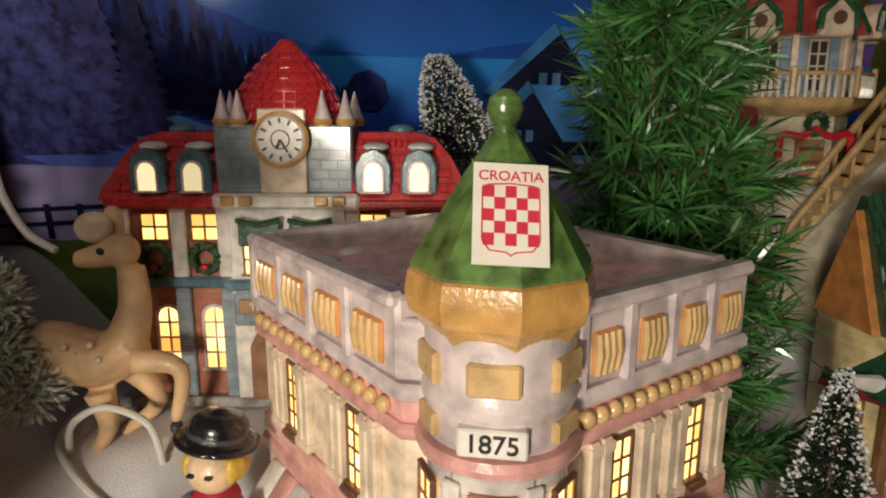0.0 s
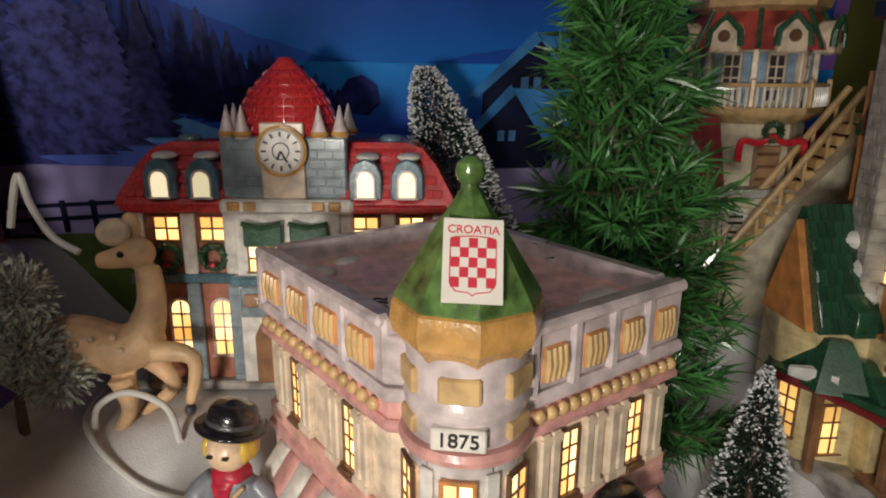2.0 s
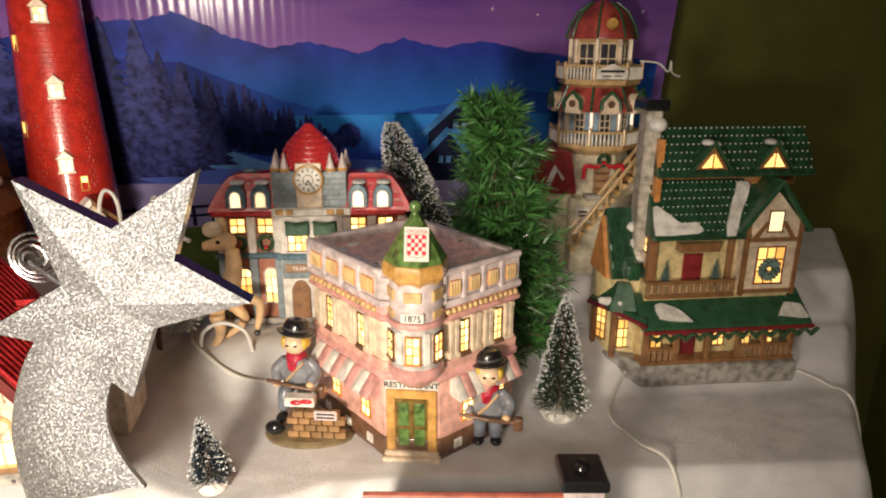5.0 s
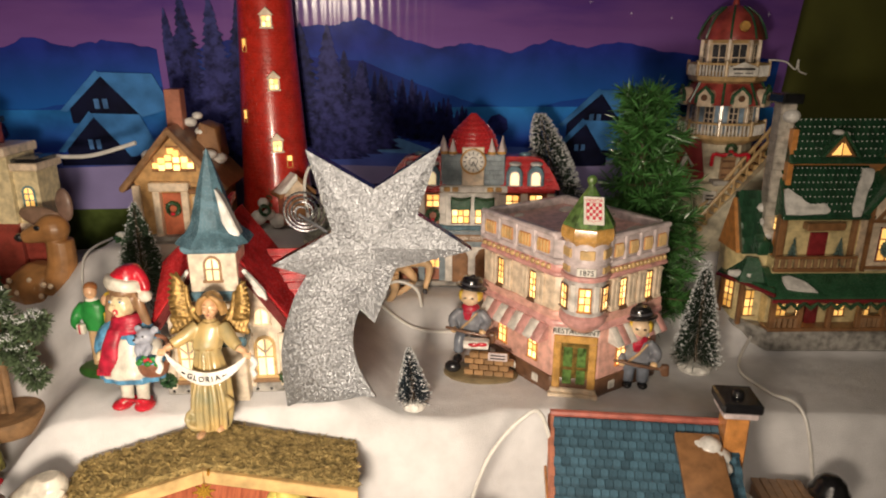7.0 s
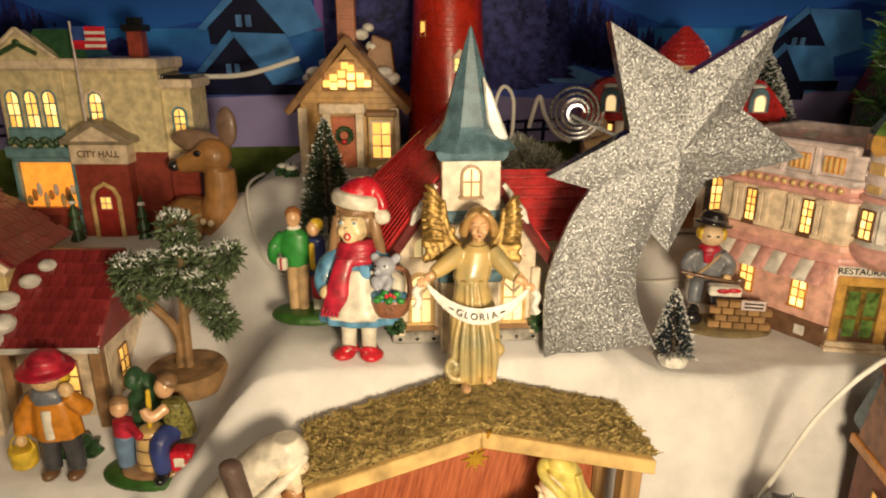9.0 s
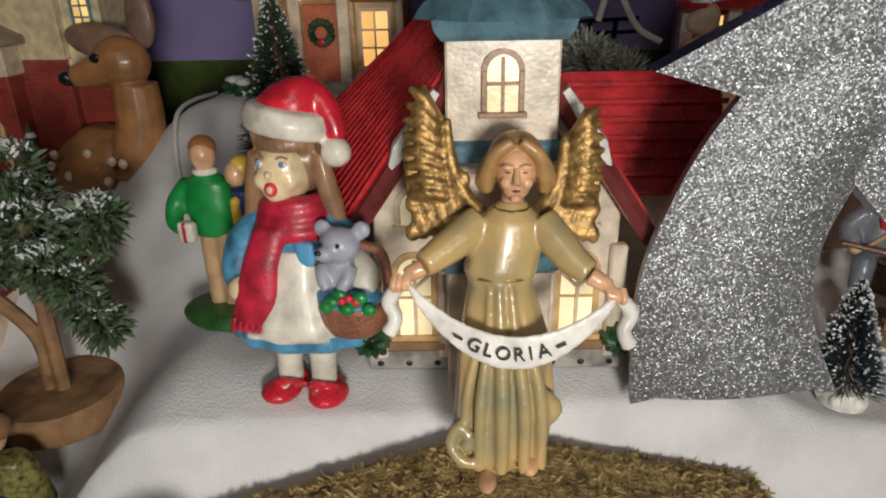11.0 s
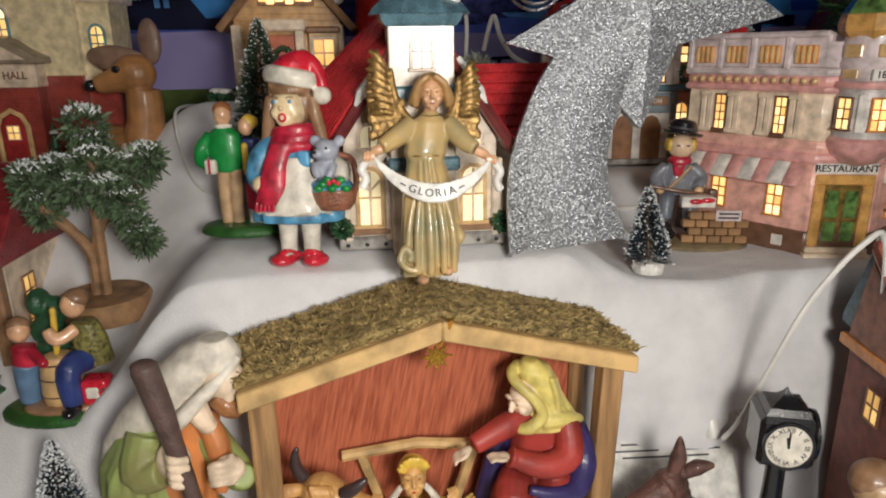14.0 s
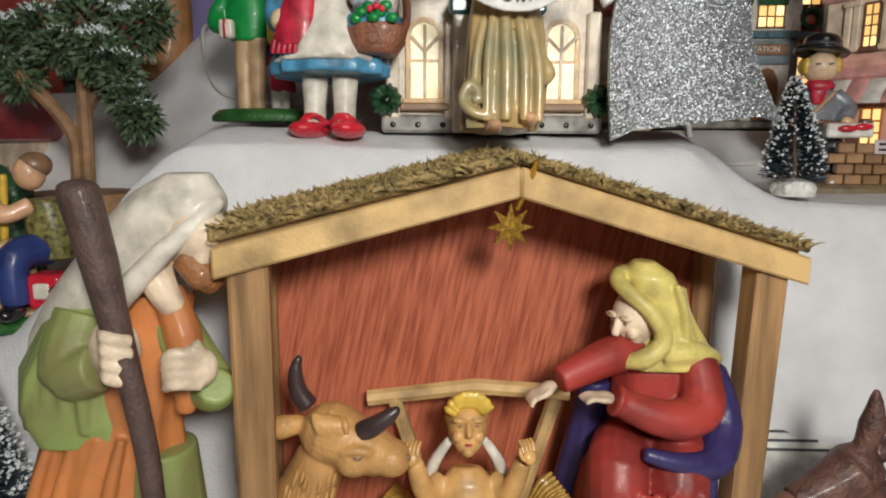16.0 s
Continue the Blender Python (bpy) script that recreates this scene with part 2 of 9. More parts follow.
def at(x, y, z, rx=0, ry=0, rz=0):
    return pose(x, y, z, rx, ry, rz)


def window(parent, x, z, w, h, y=0.0, cols=2, rows=3, frame_mat=None, pane=None, arch=False, m=None, rim=1.2, sill=True, name="window"):
    """A window on a wall that faces -y at y; x is its middle and z its foot. Frame with bars, and a pane behind each opening."""
    frame_mat, pane = frame_mat or BROWN, pane or PANE
    bars = []
    top = z + h
    if arch:
        n = 10
        outer = [(x + (w / 2 + rim) * math.cos(math.pi * k / n), top - w / 2 + (w / 2 + rim) * math.sin(math.pi * k / n)) for k in range(n + 1)]
        inner = [(x + w / 2 * math.cos(math.pi * k / n), top - w / 2 + w / 2 * math.sin(math.pi * k / n)) for k in range(n + 1)]
        for k in range(n):
            bars.append(prism([outer[k], outer[k + 1], inner[k + 1], inner[k]], y - 1.0, y + 0.6, 0))
        high = top - w / 2
    else:
        bars.append(box(x - w / 2 - rim, x + w / 2 + rim, y - 1.0, y + 0.6, top, top + rim, 0.25))
        high = top
    bars.append(box(x - w / 2 - rim, x - w / 2, y - 1.0, y + 0.6, z, high, 0.25))
    bars.append(box(x + w / 2, x + w / 2 + rim, y - 1.0, y + 0.6, z, high, 0.25))
    bars.append(box(x - w / 2 - rim * (1.5 if sill else 1), x + w / 2 + rim * (1.5 if sill else 1), y - (2.0 if sill else 1.0), y + 0.6, z - rim, z, 0.25))
    t = min(0.6, w / cols * 0.12)
    for c in range(1, cols):
        cx = x - w / 2 + w * c / cols
        bars.append(box(cx - t, cx + t, y - 0.8, y + 0.4, z, top - (0.1 if not arch else 0.6), 0.1))
    for r in range(1, rows):
        cz = z + (high - z) * r / rows if not arch else z + h * r / rows
        if not arch or cz < top - w * 0.2:
            bars.append(box(x - w / 2, x + w / 2, y - 0.75, y + 0.4, cz - t, cz + t, 0.1))
    win = part(name, put(join(*bars), m), frame_mat, parent)
    for c in range(cols):
        for r in range(rows):
            a, b = x - w / 2 + w * c / cols, x - w / 2 + w * (c + 1) / cols
            lo, hi = z + h * r / rows, z + h * (r + 1) / rows
            if arch and r == rows - 1:
                n = 6
                pts = [(a, lo), (b, lo)]
                for k in range(n + 1):
                    px = b + (a - b) * k / n
                    dx = min(abs(px - x), w / 2 - 0.01)
                    pts.append((px, max(lo + 0.05, top - w / 2 + math.sqrt((w / 2) ** 2 - dx * dx))))
                part("pane", prism(pts, y - 0.35, y + 0.2, 0, m), pane, win, smooth=0)
            else:
                part("pane", box(a, b, y - 0.35, y + 0.2, lo, hi, 0, m), pane, win, smooth=0)
    return win


def shingles(parent, corner, along, up, nu, nv, material, name="shingle", thick=0.8, fill=0.93, stagger=True, lift=0.5):
    """Rows of single shingles from corner, nu along one edge and nv up the slope (millimetres)."""
    corner, along, up = Vector(corner), Vector(along), Vector(up)
    lu, lv = along.length / nu, up.length / nv
    xa, ya = along.normalized(), up.normalized()
    za = xa.cross(ya)
    me = mesh_of(name, box(-lu / 2 * fill, lu / 2 * fill, -lv * 0.1, lv * 1.1, 0, thick, 0.22), material, 0)
    turn = Matrix((xa, ya, za)).transposed().to_4x4()
    for j in range(nv):
        odd = stagger and j % 2
        for i in range(nu - (1 if odd else 0)):
            p = corner + xa * lu * (i + 0.5 + (0.5 if odd else 0)) + ya * lv * j + za * (lift * (1 + 0.5 * random.random()))
            tilt = pose(0, 0, 0, -4 + 2 * random.random(), 0, random.uniform(-1.5, 1.5))
            copy_part(name, me, parent, Matrix.Translation(p * 0.001) @ turn @ tilt)


def S(v, a, b):
    t = min(1.0, max(0.0, (v - a) / (b - a)))
    return t * t * (3 - 2 * t)


# ---- the room and the display ----
def ground_height(x, y):
    low = -0.097
    left = low + (0.008 - low) * S(y, -0.03, 0.05) + 0.107 * S(y, 0.04, 0.24)
    cottage = 0.075 * S(y, 0.13, 0.25) * (1 - S(x, -0.27, -0.2))
    lip0 = 0.070 + (x + 0.27) * 0.2
    mid = low + (0.080 - low) * S(y, lip0 - 0.012, lip0 + 0.010) + 0.010 * S(y, lip0 - 0.005, lip0 + 0.045) + cottage
    back = 0.035 * S(y, 0.24, 0.31) + 0.04 * S(y, 0.31, 0.36) * S(x, 0.08, 0.16)
    lip = 0.045 * S(x, -0.09, -0.03)
    right = low + (0.058 - low) * S(y, 0.066 + lip * 0.5, 0.118 + lip * 0.4) + back
    k = S(y, 0.15, 0.25)
    a, b = S(x, -0.47 - 0.055 * k, -0.385 - 0.05 * k), S(x, -0.185, -0.125)
    z = left * (1 - a) + (mid * (1 - b) + right * b) * a
    off = (x - 0.30) - (y - 0.026) * 0.56
    return z - 0.55 * S(off, 0.0, 0.12)


def grid_sheet(x0, x1, nx, y0, y1, ny, height):
    bm = bmesh.new()
    rows = [[bm.verts.new((1000 * x, 1000 * y, 1000 * height(x, y))) for x in np.linspace(x0, x1, nx)] for y in np.linspace(y0, y1, ny)]
    for a, b in zip(rows, rows[1:]):
        for i in range(nx - 1):
            bm.faces.new((a[i], a[i + 1], b[i + 1], b[i]))
    return bm


def fleece(x, y):
    n = noise.noise((x * 9, y * 9, 3.1)) * 0.002 + noise.noise((x * 28, y * 28, 7.7)) * 0.0010 + noise.noise((x * 90, y * 90, 1.0)) * 0.0005
    return ground_height(x, y) + n


tagged(new("ground", mesh_of("ground", grid_sheet(-1.0, 0.62, 330, -0.42, 0.52, 230, fleece), SNOW, 180)), "white fleece sheet laid as snow over hidden steps", "snow sheet", kind="structure")


def wall(name, x0, x1, y0, y1, z0, z1, material, label):
    return tagged(new(name, mesh_of(name, box(x0 * 1000, x1 * 1000, y0 * 1000, y1 * 1000, z0 * 1000, z1 * 1000, 0), material, 0)), label, "wall", kind="structure")


ROOMWALL = mat("pale_room_paint", (0.5, 0.46, 0.38), 0.8, scale=8, grain=200, var=0.08)
FLOORWOOD = mat("brown_room_floor", (0.2, 0.12, 0.07), 0.5, scale=12, grain=200)
wall("wall_north", -1.6, 1.2, 0.56, 0.62, -0.8, 1.5, OLIVEWALL, "olive green painted wall behind the display")
wall("wall_east", 0.72, 0.78, -1.4, 0.56, -0.8, 1.5, OLIVEWALL, "olive green painted wall beside the display")
wall("wall_west", -1.66, -1.6, -1.4, 0.56, -0.8, 1.5, ROOMWALL, "plain pale room wall")
wall("wall_south", -1.6, 0.72, -1.46, -1.4, -0.8, 1.5, ROOMWALL, "plain pale room wall")
wall("ceiling", -1.66, 1.2, -1.46, 0.62, 1.5, 1.56, ROOMWALL, "plain pale ceiling")
wall("floor", -1.66, 1.2, -1.46, 0.62, -0.86, -0.8, FLOORWOOD, "brown wooden floor")


# ---- the printed winter picture behind the village ----
def poster():
    w, h, z0 = 1.36, 0.5, 0.05
    p = thing("winter_backdrop_print", "glossy printed backdrop of a blue winter night with mountains and firs", "backdrop picture", -0.36, 0.446 - 0.36 * 0.136, z0, kind="structure")
    p.matrix_basis = pose(-0.36, 0.488 - 0.36 * 0.136, z0, 9.0, 0, math.degrees(math.atan(0.136)))
    sky = bpy.data.materials.new("printed_sky")
    sky.use_nodes = True
    nt = sky.node_tree
    n, link = nt.nodes, nt.links.new
    b = n["Principled BSDF"]
    tc, sep, nz = n.new("ShaderNodeTexCoord"), n.new("ShaderNodeSeparateXYZ"), n.new("ShaderNodeTexNoise")
    mp = n.new("ShaderNodeMapping")
    mp.inputs["Scale"].default_value = (3, 3, 14)
    nz.inputs["Scale"].default_value, nz.inputs["Detail"].default_value = 2.2, 6
    link(tc.outputs["Object"], sep.inputs[0])
    link(tc.outputs["Object"], mp.inputs["Vector"])
    link(mp.outputs["Vector"], nz.inputs["Vector"])
    ma = n.new("ShaderNodeMath")
    ma.operation = "MULTIPLY_ADD"
    ma.inputs[1].default_value, ma.inputs[2].default_value = 0.14, -0.07
    link(nz.outputs["Fac"], ma.inputs[0])
    ad = n.new("ShaderNodeMath")
    link(ma.outputs[0], ad.inputs[0])
    link(sep.outputs["Z"], ad.inputs[1])
    mr = n.new("ShaderNodeMapRange")
    mr.inputs["From Min"].default_value, mr.inputs["From Max"].default_value = 0.1, 0.5
    link(ad.outputs[0], mr.inputs["Value"])
    ramp = n.new("ShaderNodeValToRGB")
    e = ramp.color_ramp.elements
    e[0].position, e[0].color = 0.0, (0.1, 0.07, 0.32, 1)
    e[1].position, e[1].color = 1.0, (0.06, 0.024, 0.17, 1)
    for pos, col in ((0.5, (0.2, 0.09, 0.33, 1)), (0.6, (0.17, 0.07, 0.28, 1)), (0.68, (0.1, 0.04, 0.24, 1)), (0.8, (0.15, 0.05, 0.2, 1))):
        q = e.new(pos)
        q.color = col
    link(mr.outputs["Result"], ramp.inputs["Fac"])
    link(ramp.outputs["Color"], b.inputs["Base Color"])
    b.inputs["Roughness"].default_value = 0.6
    b.inputs["Specular IOR Level"].default_value = 0.15
    b.inputs["Coat Weight"].default_value, b.inputs["Coat Roughness"].default_value = 0.35, 0.16
    # the ribbed clear film over the print
    wave, bp = n.new("ShaderNodeTexWave"), n.new("ShaderNodeBump")
    wave.inputs["Scale"].default_value, wave.inputs["Distortion"].default_value = 32, 0.6
    link(tc.outputs["Object"], wave.inputs["Vector"])
    bp.inputs["Strength"].default_value, bp.inputs["Distance"].default_value = 0.8, 0.00015
    link(wave.outputs["Fac"], bp.inputs["Height"])
    link(bp.outputs["Normal"], b.inputs["Coat Normal"])
    part("sheet", box(-w * 500, w * 500, 0, 2, 0, h * 1000, 0), sky, p, smooth=0)

    def tint(name, c, var=0.3, scale=40, dark=None):
        m = mat(name, c, 0.5, var=var, scale=scale, bump=0, grain=300, coat=0.06, dark=dark)
        m.node_tree.nodes["Principled BSDF"].inputs["Specular IOR Level"].default_value = 0.12
        return m

    def fade(name, low, high, z0, z1, var=0.25):
        """A print colour that runs from low at z0 to high at z1, in metres up the sheet."""
        m = tint(name, high, var, 24)
        nt_ = m.node_tree
        bs = nt_.nodes["Principled BSDF"]
        src = bs.inputs["Base Color"].links[0].from_socket
        t_, sp, mr_, mx = nt_.nodes.new("ShaderNodeTexCoord"), nt_.nodes.new("ShaderNodeSeparateXYZ"), nt_.nodes.new("ShaderNodeMapRange"), nt_.nodes.new("ShaderNodeMix")
        mx.data_type = "RGBA"
        mr_.inputs["From Min"].default_value, mr_.inputs["From Max"].default_value = z0, z1
        mx.inputs["A"].default_value = (*low, 1)
        nt_.links.new(t_.outputs["Object"], sp.inputs[0])
        nt_.links.new(sp.outputs["Z"], mr_.inputs["Value"])
        nt_.links.new(mr_.outputs["Result"], mx.inputs["Factor"])
        nt_.links.new(src, mx.inputs["B"])
        nt_.links.new(mx.outputs["Result"], bs.inputs["Base Color"])
        return m

    FAR = fade("printed_far_mountain", (0.01, 0.12, 0.46), (0.018, 0.034, 0.27), 0.235, 0.31)
    NEAR = fade("printed_near_mountain", (0.01, 0.07, 0.36), (0.012, 0.021, 0.19), 0.23, 0.29)
    LAKE = fade("printed_lake", (0.014, 0.042, 0.3), (0.02, 0.19, 0.55), 0.195, 0.24)
    FIELD = tint("printed_snow_field", (0.09, 0.23, 0.52))
    FIR = tint("printed_dark_fir", (0.022, 0.026, 0.12), 0.3, 150, (0.003, 0.004, 0.022))
    FIR2 = tint("printed_frosted_fir", (0.038, 0.042, 0.17), 0.3, 130, (0.006, 0.007, 0.04))
    FIRFAR = tint("printed_far_fir", (0.014, 0.022, 0.13), 0.3, 110, (0.003, 0.006, 0.04))
    HUT, HUTROOF, FOREGROUND = tint("printed_hut", (0.006, 0.008, 0.03)), tint("printed_hut_roof", (0.05, 0.2, 0.5), 0.25, 30), tint("printed_pale_snow", (0.3, 0.26, 0.5), 0.14, 10)
    DRIFT = fade("printed_snow_drift", (0.09, 0.1, 0.4), (0.05, 0.13, 0.5), 0.15, 0.2)
    GREENBAND, STARWHITE = tint("printed_green_strip", (0.085, 0.12, 0.03)), mat("printed_star", (0.8, 0.75, 0.9), 0.4, var=0.02, bump=0)
    rnd = random.Random(5)

    def flat(name, pts, layer, m):
        part(name, prism(pts, -0.3 * layer - 0.3, -0.3 * layer, 0), m, p, smooth=0)

    def fir(x, base, height, width, layer, m, x0, x1):
        left, right = [], []
        tiers = max(8, int(height / 7))
        for i in range(tiers):
            u = i / tiers
            wide = width * (1 - u) ** 0.85 / 2
            left += [(x - wide * rnd.uniform(0.82, 1.15), base + height * u), (x - wide * rnd.uniform(0.5, 0.7), base + height * (u + 0.7 / tiers))]
            right += [(x + wide * rnd.uniform(0.82, 1.15), base + height * u), (x + wide * rnd.uniform(0.5, 0.7), base + height * (u + 0.7 / tiers))]
        pts = [(min(max(q, x0), x1), z) for q, z in left + [(x, base + height)] + right[::-1]]
        flat("fir", pts, layer, m)

    def hut(x, z, w_, h_, layer):
        flat("hut", [(x - w_ * 0.42, z), (x + w_ * 0.4, z), (x + w_ * 0.4, z + h_ * 0.3), (x, z + h_), (x - w_ * 0.42, z + h_ * 0.36)], layer, HUT)
        flat("hut_roof", [(x - w_ * 0.02, z + h_ * 1.03), (x + w_ * 0.62, z + h_ * 1.0), (x + w_ * 0.8, z + h_ * 0.3), (x + w_ * 0.42, z + h_ * 0.12)], layer + 1, HUTROOF)
        flat("hut_roof", [(x - w_ * 0.03, z + h_ * 1.07), (x + w_ * 0.03, z + h_ * 0.97), (x - w_ * 0.46, z + h_ * 0.24), (x - w_ * 0.54, z + h_ * 0.26)], layer + 1, HUTROOF)
        for k in (-0.12, -0.02):
            flat("hut_window", [(x + w_ * k, z + h_ * 0.3), (x + w_ * (k + 0.06), z + h_ * 0.3), (x + w_ * (k + 0.06), z + h_ * 0.5), (x + w_ * k, z + h_ * 0.5)], layer + 2, FIELD)

    def printed_sheet(x0, x1, drop):
        """One length of the print; it begins with the great firs and ends with the two huts."""
        def ridge(name, base, knots, layer, m, rough):
            pts = []
            for (u0, z0_), (u1, z1_) in zip(knots, knots[1:]):
                for k in range(7):
                    t = k / 7
                    x = x0 + u0 + (u1 - u0) * t
                    if x < x1:
                        pts.append((x, z0_ + (z1_ - z0_) * t + rnd.uniform(-rough, rough)))
            flat(name, [(pts[-1][0], base), (pts[0][0], base)] + pts, layer, m)

        ridge("mountain", 180, [(0, 296), (60, 316), (120, 328), (190, 336), (219, 343), (240, 333), (263, 322), (303, 309), (343, 316), (393, 304), (439, 321), (478, 310), (521, 318), (580, 306), (660, 300), (742, 296)], 1, FAR, 1.6)
        ridge("mountain", 180, [(0, 270), (150, 300), (219, 296), (300, 262), (360, 243), (420, 240), (490, 252), (560, 268), (640, 258), (742, 240)], 2, NEAR, 1.2)
        flat("lake", [(x0 + 150, 150), (x1, 150), (x1, 238), (x0 + 520, 240), (x0 + 366, 241), (x0 + 240, 240)], 3, LAKE)
        flat("snow_field", [(x0 + 190, 180), (x0 + 330, 178), (x0 + 300, 188), (x0 + 258, 204), (x0 + 212, 217), (x0 + 190, 218)], 5, FIELD)
        for i in range(34):
            u = 205 + i * 4.8 + rnd.uniform(-3, 3)
            fir(x0 + u, 214 - 0.16 * (u - 205) + rnd.uniform(-3, 3), (88 - 0.3 * (u - 205)) * rnd.uniform(0.75, 1.06), rnd.uniform(20, 32), 4, FIRFAR if i % 3 else FIR, x0, x1)
        flat("snow_drift", [(x0, 130), (x1, 130), (x1, 196), (x0 + 470, 186), (x0 + 380, 192), (x0 + 290, 182), (x0 + 160, 192), (x0, 186)], 6, DRIFT)
        for i, (u, base, hh, ww, m) in enumerate(((198, 180, 128, 66, FIR), (24, 170, 200, 84, FIR), (6, 176, 176, 60, FIR2), (54, 170, 196, 86, FIR2), (84, 172, 190, 80, FIR), (116, 176, 186, 84, FIR2), (150, 178, 160, 78, FIR), (180, 178, 158, 84, FIR2), (216, 184, 112, 56, FIR2), (240, 190, 92, 46, FIR), (136, 172, 120, 80, FIR2), (70, 168, 130, 90, FIR2))):
            fir(x0 + u, base, hh, ww, 7 + i % 5, m, x0, x1)
        flat("snow_field", [(x0, 20), (x1, 20), (x1, 176), (x0 + 440, 172), (x0 + 300, 166), (x0 + 160, 172), (x0, 164)], 13, FOREGROUND)
        flat("green_strip", [(x0, 10), (x1, 10), (x1, 119), (x0, 121)], 14, GREENBAND)
        if x0 + 381 < x1:
            flat("shrub", [(x0 + 372, 208), (x0 + 366, 220), (x0 + 372, 230), (x0 + 382, 233), (x0 + 392, 226), (x0 + 394, 214), (x0 + 386, 206)], 12, FIRFAR)
        hut(x0 + 506, 226 - drop, 92, 56, 15)
        hut(x0 + 490, 178 - drop * 0.6, 84, 58, 18)
        flat("hut_fence", [(x0 + 446, 176), (x0 + 560, 176), (x0 + 560, 186), (x0 + 446, 186)], 21, HUT)
        for k in range(8):
            flat("fence_rail", [(x0 + 90 + k * 20, 122), (x0 + 94 + k * 20, 122), (x0 + 94 + k * 20, 146), (x0 + 90 + k * 20, 146)], 16, HUT)
        for z in (128, 138):
            flat("fence_rail", [(x0 + 84, z), (x0 + 250, z + 6), (x0 + 250, z + 9), (x0 + 84, z + 3)], 17, HUT)

    printed_sheet(-642, -63, 0)
    printed_sheet(-62, 680, 22)
    for x, z, r in ((566, 336, 7), (470, 350, 2.5), (420, 362, 2), (600, 372, 2.5), (330, 372, 2), (626, 325, 2), (520, 345, 2), (640, 350, 3)):
        pts = []
        for k in range(8):
            rr = r if k % 2 == 0 else r * 0.16
            pts.append((x + rr * math.cos(math.pi * k / 4), z + rr * math.sin(math.pi * k / 4)))
        flat("star", pts, 2.5, STARWHITE)
    return p


poster()


